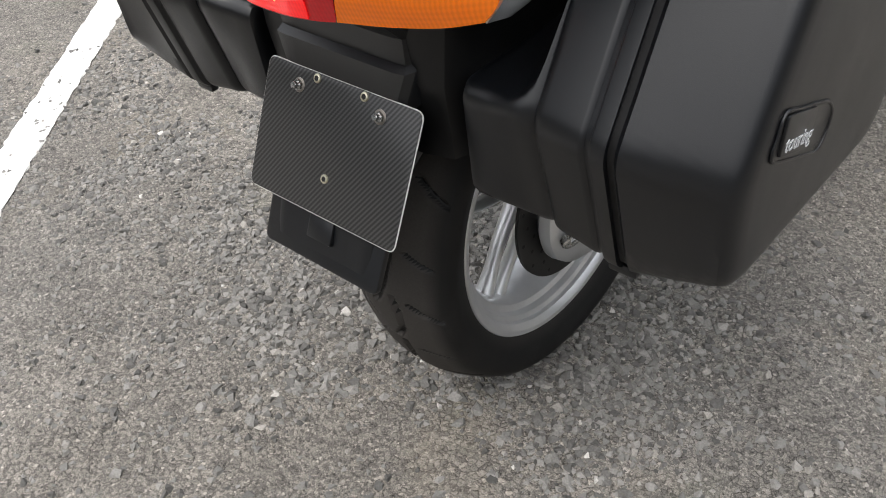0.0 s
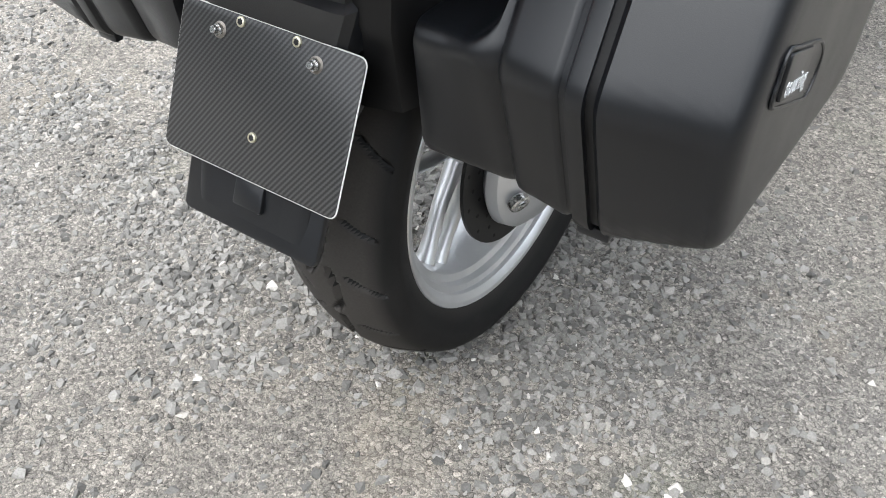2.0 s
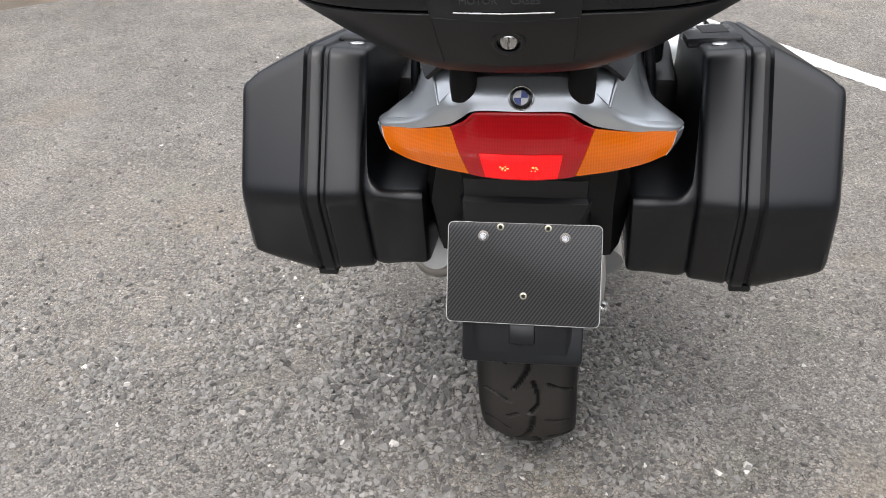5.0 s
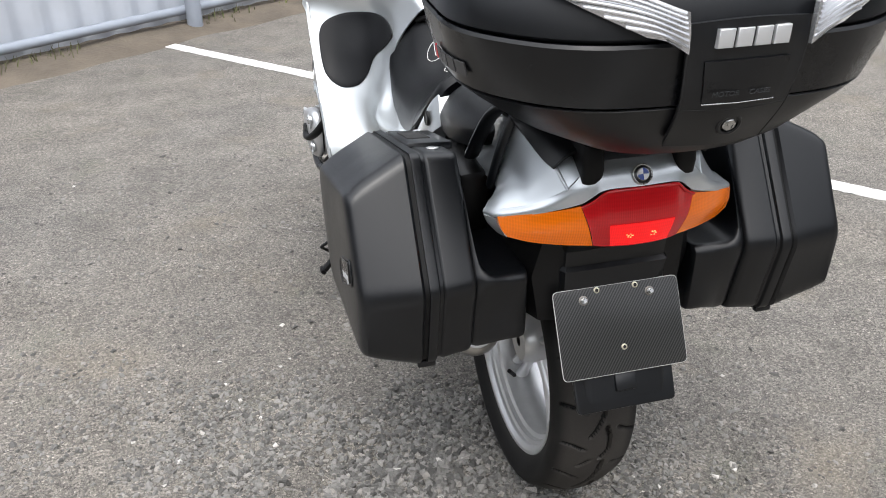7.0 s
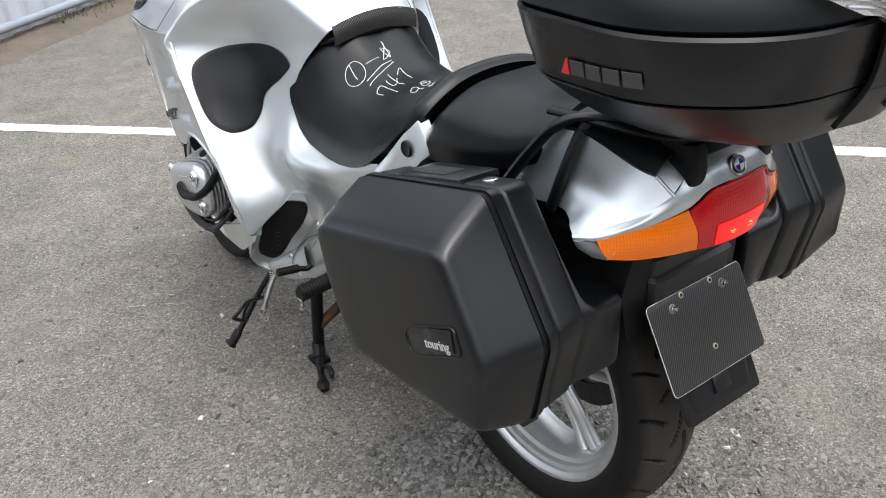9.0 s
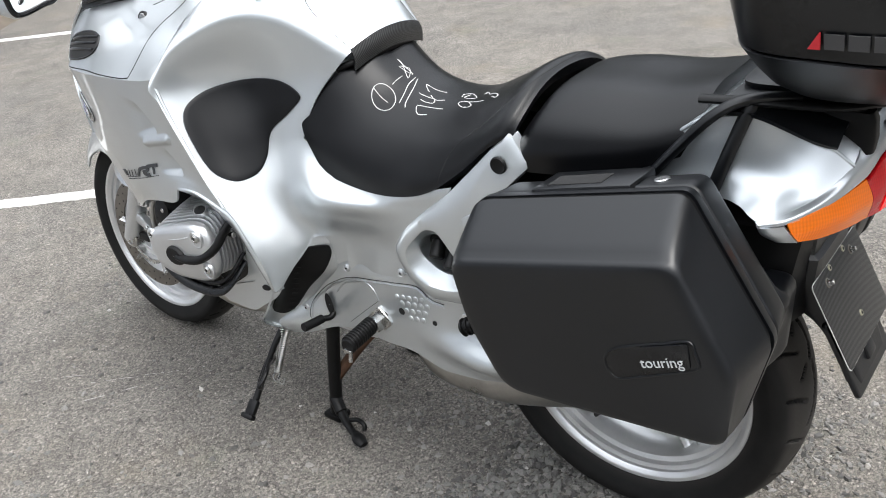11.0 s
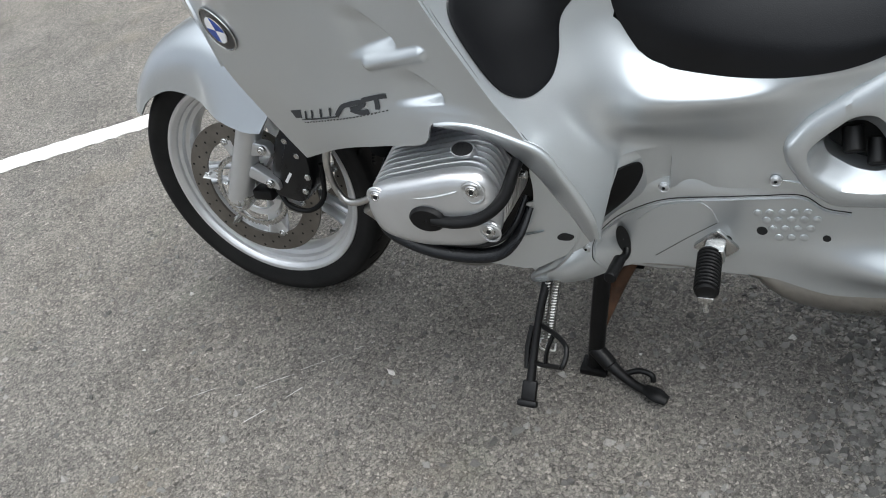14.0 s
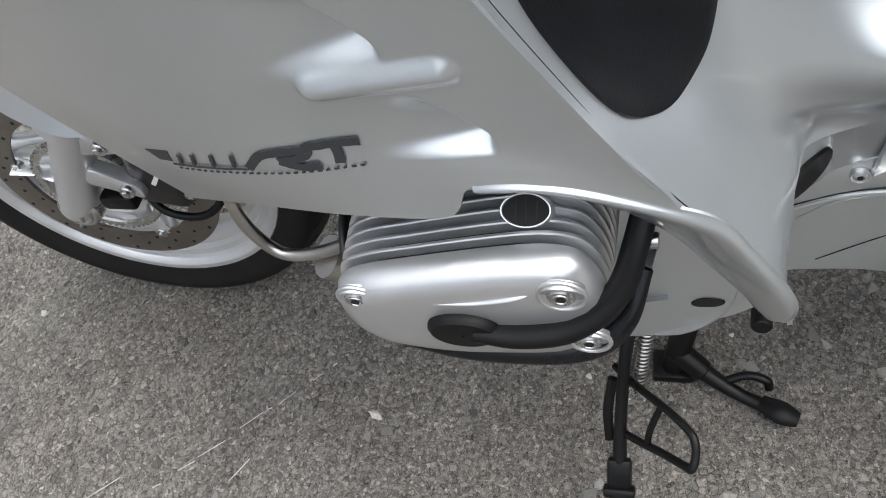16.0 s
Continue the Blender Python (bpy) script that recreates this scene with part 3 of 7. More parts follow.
def horizon_blocker(name, a, b, back):
    pa, pb = ACROSS * a[0] + ALONG * a[1], ACROSS * b[0] + ALONG * b[1]
    d = (pb - pa).normalized()
    n = Vector((-d.y, d.x, 0)) * back
    rows = [[(p.x, p.y, z) for p in (pa, pb, pb + n, pa + n)] for z in (-0.3, 4.2)]
    tagged(part(name, loft(rows), HORIZON_DARK, None, "", 0), "plain dark wall out of view, added to darken reflections", "wall", kind="structure")


horizon_blocker("blocker_east", (11.0, -9.0), (11.0, 12.0), 0.3)
horizon_blocker("blocker_south", (11.0, 12.0), (-11.0, 12.0), 0.3)
horizon_blocker("blocker_west", (-11.0, 12.0), (-11.0, -9.0), 0.3)
horizon_blocker("blocker_north", (-11.0, -9.0), (11.0, -9.0), 0.3)
# ---- the motorcycle ----
bike = thing("motorcycle", "silver touring motorcycle with black seats on its centre stand", "motorcycle")
REAR, FRONT = np.array((0.0, 0.094, 0.292)), np.array((0.0, 1.490, 0.275))
# the front wheel stands a little turned and leaning under the fork
FRONT_SET = pose(SCALE * -0.012, SCALE * 1.483, SCALE * 0.2840, 0, 3.6, -0.8) @ Matrix.Translation(-SCALE * Vector(FRONT))


def at_wheel(geo, centre):
    return np.asarray(geo[0], float) / SCALE + centre, geo[1]


def tyre_geo(half, rim_half, radius, seat, slots, count, seg=900):
    """A tyre with its tread slots cut into the rubber."""
    side = [(rim_half - 0.004, seat + 0.004), (rim_half + 0.003, seat + 0.0115), (half * 0.93, seat + (radius - seat) * 0.36), (half, seat + (radius - seat) * 0.56), (half * 0.93, seat + (radius - seat) * 0.74), (half * 0.66, radius - 0.012), (half * 0.33, radius - 0.0025)]
    whole = np.array(side + [(0.0, radius)] + [(-x, r) for x, r in side[::-1]])
    pr = cr(whole, np.linspace(0, 1, 111))
    arc = np.r_[0, np.cumsum(np.linalg.norm(np.diff(pr, axis=0), axis=1))]
    arc -= arc[-1] / 2
    a = np.linspace(0, 2 * np.pi, seg, endpoint=False)
    around = (a / (2 * np.pi) * count)[None, :] % 1.0
    pitch = 2 * np.pi * radius / count
    cut = np.zeros((len(pr), seg))
    for pts, width in slots:
        q = np.asarray(pts, float)
        for (s0, w0), (s1, w1) in zip(q[:-1], q[1:]):
            for shift in (-1, 0, 1):
                ax, bx = np.array((s0 + shift) * pitch), np.array((s1 + shift) * pitch)
                px, py = around * pitch, -arc[:, None]
                dx, dy = bx - ax, w1 - w0
                k = np.clip(((px - ax) * dx + (py - w0) * dy) / (dx * dx + dy * dy), 0, 1)
                d = np.hypot(px - ax - k * dx, py - w0 - k * dy)
                cut = np.maximum(cut, np.clip((width * 1.25 - d) / 0.0012 + 0.5, 0, 1))
    r = pr[:, 1][:, None] - 0.0065 * cut
    g = np.stack([np.broadcast_to(pr[:, :1], r.shape), r * np.cos(a), r * np.sin(a)], -1)
    v, f = sheet(g, 0, True)
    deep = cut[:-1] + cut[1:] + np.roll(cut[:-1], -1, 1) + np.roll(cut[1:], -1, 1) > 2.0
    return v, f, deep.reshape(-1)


def rim_geo(half, seat):
    """The rim: lips, stepped wells on both faces, and the barrel."""
    out = [(half + 0.004, seat + 0.004), (half + 0.0045, seat + 0.010), (half + 0.001, seat + 0.0125), (half - 0.004, seat + 0.009), (half - 0.006, seat - 0.002), (half - 0.018, seat - 0.006), (half - 0.026, seat - 0.016), (0.0, seat - 0.020)]
    inn = [(half + 0.003, seat + 0.002), (half - 0.004, seat - 0.005), (half - 0.010, seat - 0.0065), (half - 0.013, seat - 0.014), (half - 0.022, seat - 0.017), (half - 0.026, seat - 0.026), (half - 0.036, seat - 0.030), (0.0, seat - 0.031)]
    left = [(-x, r) for x, r in out]
    loop = [(x, r) for x, r in inn[::-1]] + out + left[::-1][1:] + [(-x, r) for x, r in inn][:-1] + [(0.0, seat - 0.031)]
    return lathe(loop, 160)


REAR_SLOTS = [([(0.02, 0.012), (0.20, 0.010), (0.40, 0.002), (0.56, -0.012), (0.62, -0.020)], 0.0034), ([(0.52, 0.012), (0.68, 0.020), (0.82, 0.020), (0.95, 0.006)], 0.0034), ([(0.10, 0.034), (0.16, 0.052), (0.20, 0.070)], 0.0024), ([(0.55, 0.036), (0.63, 0.056), (0.69, 0.078)], 0.0026), ([(0.32, -0.030), (0.25, -0.050), (0.20, -0.074)], 0.0026), ([(0.80, -0.028), (0.74, -0.048), (0.70, -0.070)], 0.0024), ([(0.97, -0.016), (1.06, -0.034)], 0.0026)]
FRONT_SLOTS = [([(0.0, 0.008), (0.3, 0.014), (0.55, 0.030)], 0.0026), ([(0.5, -0.008), (0.8, -0.014), (1.05, -0.030)], 0.0026), ([(0.2, 0.034), (0.30, 0.050)], 0.0022), ([(0.7, -0.034), (0.8, -0.050)], 0.0022), ([(0.75, 0.030), (0.9, 0.046)], 0.0022), ([(0.25, -0.030), (0.4, -0.046)], 0.0022)]


def wheel(name, label, centre, half, rim_half, radius, seat, slots, count, turn):
    w = thing(name, label, "")
    w.parent = bike
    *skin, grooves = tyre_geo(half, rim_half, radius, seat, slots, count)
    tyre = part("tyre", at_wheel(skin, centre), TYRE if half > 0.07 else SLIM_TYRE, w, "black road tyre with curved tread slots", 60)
    # slot floors: unscrubbed black rubber that also paints in their shade
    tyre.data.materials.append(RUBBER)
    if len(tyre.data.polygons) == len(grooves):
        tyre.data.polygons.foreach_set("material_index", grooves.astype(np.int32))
    part("rim", at_wheel(rim_geo(rim_half, seat), centre), WHEEL, w, "silver cast rim", 30)
    hub = [(-0.05, 0.012), (-0.05, 0.042), (-0.044, 0.048), (-0.02, 0.052), (0.02, 0.052), (0.044, 0.048), (0.05, 0.042), (0.05, 0.012)]
    part("hub", at_wheel(lathe(hub, 40), centre), WHEEL, w)
    for k in range(5):
        for side in (-1, 1):
            a0, a1 = turn + k * 2 * math.pi / 5 + side * 0.17, turn + k * 2 * math.pi / 5 + side * 0.085
            p0 = np.array((side * 0.006, 0.040 * math.cos(a0), 0.040 * math.sin(a0)))
            p1 = np.array((side * 0.004, 0.115 * math.cos(a0 - side * 0.02), 0.115 * math.sin(a0 - side * 0.02)))
            p2 = np.array((0.0, (seat - 0.024) * math.cos(a1), (seat - 0.024) * math.sin(a1)))
            part("spoke", at_wheel(tube([p0, (p0 + p1) / 2, p1, (p1 + p2) / 2, p2], [0.016, 0.0135, 0.012, 0.012, 0.0165], 12, 14, False, 0.75), centre), WHEEL, w)
    return w


rear_wheel = wheel("rear_wheel", "wide rear wheel with silver cast rim", REAR, 0.0845, 0.0635, 0.318, 0.2265, REAR_SLOTS, 11, 0.35)
front_wheel = wheel("front_wheel", "front wheel with silver cast rim and drilled discs", FRONT, 0.060, 0.046, 0.300, 0.2235, FRONT_SLOTS, 13, 1.15)
stem = REAR + np.array((-0.022, 0.090, -0.150))
part("valve", rod(stem, stem + np.array((-0.02, -0.022, 0.030)), 0.0045), RUBBER, rear_wheel)


def drill(places, geo, parent):
    """Dark studs paint the shade in a disc's drilled holes: alike pieces on one mesh."""
    first = part("hole_stud", geo, DARK, parent)
    for k, p in enumerate(places):
        h = first if k == 0 else new("hole_stud", first.data)
        h.parent = parent
        h.location = Vector(p) * SCALE


def disc(side):
    x = side * 0.068
    c = np.array((x, 0, 0))
    put = lambda g: at_wheel(g, FRONT)
    turn = lambda p, s: (np.asarray(lathe(p, s)[0]) + c, lathe(p, s)[1])
    ring_ = [(-0.0025, 0.118), (-0.0025, 0.159), (-0.0015, 0.160), (0.0015, 0.160), (0.0025, 0.159), (0.0025, 0.118), (-0.0025, 0.118)]
    d = part("brake_disc", put(turn(ring_, 96)), DISC, front_wheel, "drilled steel brake disc browned by use")
    holes = []
    for k in range(54):
        r, a = (0.126, 0.139, 0.152)[k % 3], k * 2 * math.pi / 54 + (k % 3) * 0.05
        p = c + np.array((0, r * math.cos(a), r * math.sin(a)))
        holes.append(p / SCALE + FRONT)
    drill(holes, rod((-0.0029 / SCALE, 0, 0), (0.0029 / SCALE, 0, 0), 0.0027 / SCALE, None, 10, 0.02), d)
    arms = [turn([(-0.003, 0.052), (-0.003, 0.066), (0.003, 0.066), (0.003, 0.052), (-0.003, 0.052)], 48)]
    for k in range(6):
        a = k * math.pi / 3 + 0.2
        u = np.array((0, math.cos(a), math.sin(a)))
        arms.append(tube([c + 0.06 * u, c + 0.09 * u, c + 0.122 * u], [0.016, 0.011, 0.016], 8, 0, False, 0.22))
    carrier = part("carrier", put(arms[0]), WHEEL, d)
    for arm in arms[1:]:
        part("carrier_arm", put(arm), WHEEL, d)
    for k in range(6):
        a = k * math.pi / 3 + 0.2
        p = c + 0.1175 * np.array((0, math.cos(a), math.sin(a)))
        part("bolt", put(join(rod(p - (0.006, 0, 0), p + (0.006, 0, 0), 0.0085, None, 14), rod(p - (0.009, 0, 0), p + (0.009, 0, 0), 0.004, None, 6))), STEEL, d)
    ringed = turn([(-0.004, 0.076), (-0.004, 0.084), (0.001, 0.084), (0.001, 0.076), (-0.004, 0.076)], 60)
    teeth = [(ringed[0] + (side * 0.010, 0, 0), ringed[1])]
    for k in range(60):
        a = k * 2 * math.pi / 60
        teeth.append(block(c + np.array((side * 0.010 - 0.0015, 0.0855 * math.cos(a), 0.0855 * math.sin(a))), (0.005, 0.004, 0.004), 0, (math.degrees(a), 0, 0)))
    part("sensor_ring", put(join(*teeth)), STEEL, d)


disc(-1), disc(1)
front_wheel.matrix_basis = FRONT_SET

# rear brake disc and final drive on the right, swing arm
rd = [(-0.0025, 0.09), (-0.0025, 0.138), (0.0025, 0.138), (0.0025, 0.09), (-0.0025, 0.09)]
rear_disc = part("brake_disc", at_wheel(lathe(rd, 80), REAR + np.array((0.070, 0, 0))), SHADED_DISC, rear_wheel, "drilled rear brake disc")
holes = []
for k in range(45):
    r, a = (0.104, 0.116, 0.128)[k % 3], k * 2 * math.pi / 45 + (k % 3) * 0.06
    p = np.array((0.074, r * math.cos(a), r * math.sin(a)))
    holes.append(p / SCALE + REAR)
drill(holes, rod((-0.0029 / SCALE, 0, 0), (0.0029 / SCALE, 0, 0), 0.0029 / SCALE, None, 10, 0.02), rear_disc)
drive = [(0.080, 0.03), (0.080, 0.098), (0.088, 0.106), (0.104, 0.104), (0.118, 0.088), (0.127, 0.060), (0.130, 0.02), (0.130, 0.0005)]
part("final_drive", at_wheel(lathe(drive, 56), REAR), ENGINE, bike, "cast silver final drive housing")
plug = np.array((0.116, 0.016, 0.278))
part("drain_plug", join(rod(plug - (0.004, 0, 0), plug + (0.006, -0.004, -0.004), 0.014, None, 18), rod(plug, plug + (0.008, -0.005, -0.005), 0.006, None, 6)), STEEL, bike)
part("swing_arm", tube([REAR + (0.10, 0.05, 0.0), (0.105, 0.25, 0.34), (0.10, 0.47, 0.38)], [0.055, 0.044, 0.05], 20, 14), ENGINE, bike)
# ---- bodywork, as smooth surfaces through short control nets; the left side, then its mirror image ----
SEAM = [(-0.225, 1.335, 0.822), (-0.288, 1.235, 0.828), (-0.314, 1.130, 0.832), (-0.320, 1.050, 0.833), (-0.321, 0.990, 0.834), (-0.323, 0.940, 0.838), (-0.328, 0.897, 0.845)]
SIDE = [
    SEAM,
    [(-0.248, 1.300, 0.745), (-0.284, 1.205, 0.745), (-0.308, 1.100, 0.745), (-0.315, 1.020, 0.745), (-0.318, 0.960, 0.745), (-0.321, 0.910, 0.745), (-0.328, 0.858, 0.745)],
    [(-0.252, 1.282, 0.665), (-0.282, 1.180, 0.665), (-0.305, 1.070, 0.668), (-0.313, 0.985, 0.668), (-0.317, 0.930, 0.668), (-0.320, 0.872, 0.668), (-0.327, 0.816, 0.666)],
    [(-0.250, 1.240, 0.582), (-0.286, 1.135, 0.600), (-0.310, 1.035, 0.615), (-0.320, 0.955, 0.622), (-0.322, 0.915, 0.640), (-0.324, 0.858, 0.640), (-0.327, 0.790, 0.626)],
    [(-0.248, 1.190, 0.500), (-0.290, 1.090, 0.552), (-0.316, 1.000, 0.580), (-0.325, 0.928, 0.594), (-0.325, 0.906, 0.627), (-0.326, 0.853, 0.629), (-0.328, 0.775, 0.598)],
]
RIDGE = [(-0.328, 0.897, 0.845), (-0.278, 0.870, 0.895), (-0.205, 0.800, 0.925), (-0.160, 0.720, 0.914), (-0.112, 0.616, 0.842)]
SHIELD = [
    RIDGE,
    [(-0.331, 0.884, 0.800), (-0.258, 0.868, 0.815), (-0.192, 0.818, 0.812), (-0.163, 0.745, 0.800), (-0.147, 0.668, 0.775)],
    [(-0.329, 0.842, 0.715), (-0.272, 0.832, 0.712), (-0.222, 0.795, 0.705), (-0.188, 0.752, 0.700), (-0.168, 0.700, 0.700)],
    [(-0.327, 0.797, 0.632), (-0.283, 0.790, 0.632), (-0.240, 0.766, 0.625), (-0.212, 0.735, 0.615), (-0.205, 0.697, 0.609)],
    [(-0.325, 0.713, 0.510), (-0.292, 0.714, 0.505), (-0.254, 0.710, 0.502), (-0.218, 0.702, 0.503), (-0.184, 0.690, 0.508)],
    [(-0.313, 0.700, 0.442), (-0.306, 0.701, 0.440), (-0.298, 0.703, 0.439), (-0.288, 0.706, 0.438), (-0.278, 0.710, 0.437)],
]
UPPER = [
    [(-0.180, 1.320, 0.910), (-0.205, 1.220, 0.935), (-0.205, 1.110, 0.950), (-0.185, 1.030, 0.962), (-0.175, 0.970, 0.972), (-0.165, 0.920, 0.978), (-0.160, 0.880, 0.975)],
    [(-0.200, 1.325, 0.885), (-0.235, 1.220, 0.905), (-0.240, 1.110, 0.920), (-0.226, 1.030, 0.932), (-0.217, 0.970, 0.940), (-0.212, 0.925, 0.945), (-0.208, 0.885, 0.945)],
    [(-0.215, 1.330, 0.855), (-0.262, 1.225, 0.872), (-0.277, 1.120, 0.882), (-0.277, 1.040, 0.890), (-0.272, 0.980, 0.897), (-0.268, 0.935, 0.905), (-0.265, 0.890, 0.907)],
    SEAM,
]
TANK = [
    [(0.0, 0.920, 0.985), (0.0, 0.860, 0.985), (0.0, 0.780, 0.967), (0.0, 0.700, 0.930), (0.0, 0.598, 0.871)],
    [(-0.100, 0.915, 0.985), (-0.090, 0.860, 0.987), (-0.080, 0.780, 0.968), (-0.068, 0.700, 0.934), (-0.055, 0.599, 0.868)],
    [(-0.208, 0.885, 0.945), (-0.190, 0.862, 0.955), (-0.148, 0.780, 0.953), (-0.116, 0.702, 0.932), (-0.088, 0.606, 0.856)],
    RIDGE,
]
SHELL = TANK + SHIELD[1:]
FLANK = [
    [(-0.168, 0.712, 0.690), (-0.171, 0.655, 0.642), (-0.176, 0.570, 0.626), (-0.183, 0.470, 0.634), (-0.183, 0.350, 0.666)],
    [(-0.206, 0.706, 0.612), (-0.212, 0.645, 0.604), (-0.203, 0.560, 0.602), (-0.187, 0.470, 0.606), (-0.184, 0.370, 0.622)],
    [(-0.203, 0.700, 0.560), (-0.203, 0.640, 0.564), (-0.193, 0.560, 0.568), (-0.184, 0.470, 0.572), (-0.184, 0.380, 0.577)],
    [(-0.184, 0.694, 0.505), (-0.178, 0.630, 0.513), (-0.175, 0.550, 0.518), (-0.179, 0.475, 0.522), (-0.182, 0.380, 0.530)],
    [(-0.180, 0.692, 0.435), (-0.1752, 0.635, 0.438), (-0.1768, 0.550, 0.447), (-0.1790, 0.475, 0.452), (-0.1825, 0.380, 0.452)],
]

LOWER = [
    [(-0.288, 0.735, 0.496), (-0.262, 0.724, 0.495), (-0.215, 0.704, 0.490), (-0.178, 0.672, 0.490)],
    [(-0.286, 0.738, 0.422), (-0.262, 0.748, 0.420), (-0.220, 0.738, 0.425), (-0.172, 0.672, 0.430)],
    [(-0.285, 0.775, 0.362), (-0.262, 0.792, 0.355), (-0.215, 0.772, 0.360), (-0.168, 0.728, 0.368)],
    [(-0.258, 0.832, 0.305), (-0.244, 0.835, 0.300), (-0.215, 0.802, 0.295), (-0.165, 0.758, 0.300)],
    [(-0.226, 0.822, 0.276), (-0.216, 0.812, 0.270), (-0.200, 0.786, 0.265), (-0.168, 0.752, 0.275)],
]

LIP = [
    [(-0.324, 0.906, 0.630), (-0.325, 0.853, 0.631), (-0.327, 0.792, 0.614), (-0.3265, 0.757, 0.597), (-0.326, 0.734, 0.560), (-0.325, 0.711, 0.518), (-0.321, 0.701, 0.484), (-0.313, 0.701, 0.446)],
    [(-0.327, 0.905, 0.624), (-0.328, 0.853, 0.624), (-0.329, 0.792, 0.602), (-0.329, 0.759, 0.580), (-0.328, 0.735, 0.540), (-0.327, 0.717, 0.502), (-0.322, 0.708, 0.473), (-0.314, 0.708, 0.446)],
    [(-0.321, 0.906, 0.622), (-0.303, 0.850, 0.596), (-0.304, 0.806, 0.565), (-0.304, 0.781, 0.538), (-0.303, 0.758, 0.500), (-0.303, 0.739, 0.470), (-0.302, 0.727, 0.445), (-0.300, 0.719, 0.428)],
    [(-0.316, 0.906, 0.624), (-0.272, 0.850, 0.592), (-0.273, 0.812, 0.556), (-0.273, 0.790, 0.530), (-0.272, 0.770, 0.495), (-0.272, 0.750, 0.465), (-0.272, 0.735, 0.438), (-0.272, 0.726, 0.420)],
]


# shield and side panel run into one another: the shield's rows carried on to the rear
BODY = [
    SHIELD[1] + [(-0.150, 0.650, 0.700), (-0.150, 0.570, 0.685), (-0.155, 0.470, 0.690), (-0.160, 0.350, 0.720)],
    SHIELD[2] + FLANK[0][1:],
    SHIELD[3] + FLANK[1][1:],
    [(-0.326, 0.757, 0.575), (-0.288, 0.755, 0.572), (-0.248, 0.742, 0.567), (-0.218, 0.722, 0.563), (-0.203, 0.690, 0.561)] + FLANK[2][1:],
    SHIELD[4][:4] + [(-0.194, 0.688, 0.507)] + FLANK[3][1:],
    SHIELD[5] + FLANK[4][1:],
]


def body_piece(u0, u1, v0, v1, nu, nv):
    u, v = np.meshgrid(np.linspace(u0, u1, nu), np.linspace(v0, v1, nv), indexing="ij")
    return sheet(surface(BODY, u, v)[0], 0.004)


def uv_grid(nu, nv):
    return np.meshgrid(np.linspace(0, 1, nu), np.linspace(0, 1, nv), indexing="ij")


def panel(net, nu=60, nv=60, thick=0.004, shape=None):
    """A body panel over a net, worked by shape(points) metres along its normals."""
    p, n = surface(net, *uv_grid(nu, nv))
    if shape:
        p = p + n * shape(p)[..., None]
    return sheet(p, thick)


def inside(p, corners, soft):
    """How far inside a convex outline (y, z), 0..1, each edge eased over its own width."""
    m = np.ones(p.shape[:-1])
    c = np.asarray(corners, float)
    mid = c.mean(0)
    for i, w in enumerate(soft):
        a, b = c[i], c[(i + 1) % len(c)]
        n = np.array((b[1] - a[1], a[0] - b[0]))
        n /= np.linalg.norm(n)
        if n @ (mid - a) < 0:
            n = -n
        d = (p[..., 1:] - a) @ n
        t = np.clip(d / w, 0, 1)
        m = m * t * t * (3 - 2 * t)
    return m


def ridge_along(p, a, b, r):
    a, b = np.array(a), np.array(b)
    q = p[..., 1:] - a
    k = np.clip(q @ (b - a) / ((b - a) @ (b - a)), 0, 1)
    d = np.linalg.norm(q - k[..., None] * (b - a), axis=-1)
    return np.clip(1 - (d / r) ** 2, 0, 1) ** 1.5


def scoops(p):
    """The two pressed vents, deepest at their rear tips, and the short blade between them."""
    one = inside(p, [(1.050, 0.808), (0.985, 0.795), (0.939, 0.750), (0.934, 0.732), (1.030, 0.705)], (0.030, 0.008, 0.006, 0.015, 0.05)) * np.clip((1.035 - p[..., 1]) / 0.085, 0, 1)
    two = inside(p, [(0.985, 0.716), (0.928, 0.708), (0.887, 0.672), (0.884, 0.653), (0.985, 0.640)], (0.030, 0.008, 0.006, 0.013, 0.05)) * np.clip((0.970 - p[..., 1]) / 0.075, 0, 1)
    return -0.0150 * one - 0.0135 * two + 0.0075 * ridge_along(p, (0.985, 0.709), (0.905, 0.7265), 0.0125)


def on(net, uv, lift=0.0, samples=0):
    uv = np.asarray(uv, float)
    if samples:
        uv = cr(uv, np.linspace(0, 1, samples))
    p, n = surface(net, uv[:, 0], uv[:, 1])
    return p + n * lift


def stroke(net, uv, r=0.0015, samples=24, lift=0.0005):
    """A flat drawn line on a surface."""
    return tube(on(net, uv, lift - r * 0.9, samples), r, 8)


def half_shell(u0, u1, rows):
    """A stretch of the one smooth skin that runs from the tank over its crest down the shield."""
    u, v = np.meshgrid(np.linspace(u0, u1, rows), np.linspace(0, 1, 70), indexing="ij")
    return sheet(surface(SHELL, u, v)[0], 0.004)


def pierced(geo, outline):
    """A panel without the faces that lie inside an outline (y, z)."""
    v, f = geo
    v = np.asarray(v)
    o = np.asarray(outline, float)
    c = np.array([v[list(face)].mean(0)[1:] for face in f])
    hit_ = np.zeros(len(c), bool)
    for (ay, az), (by, bz) in zip(o, np.roll(o, -1, 0)):
        cross = ((az > c[:, 1]) != (bz > c[:, 1])) & (c[:, 0] < (by - ay) * (c[:, 1] - az) / (bz - az + 1e-12) + ay)
        hit_ ^= cross
    return v, [face for face, h in zip(f, hit_) if not h]


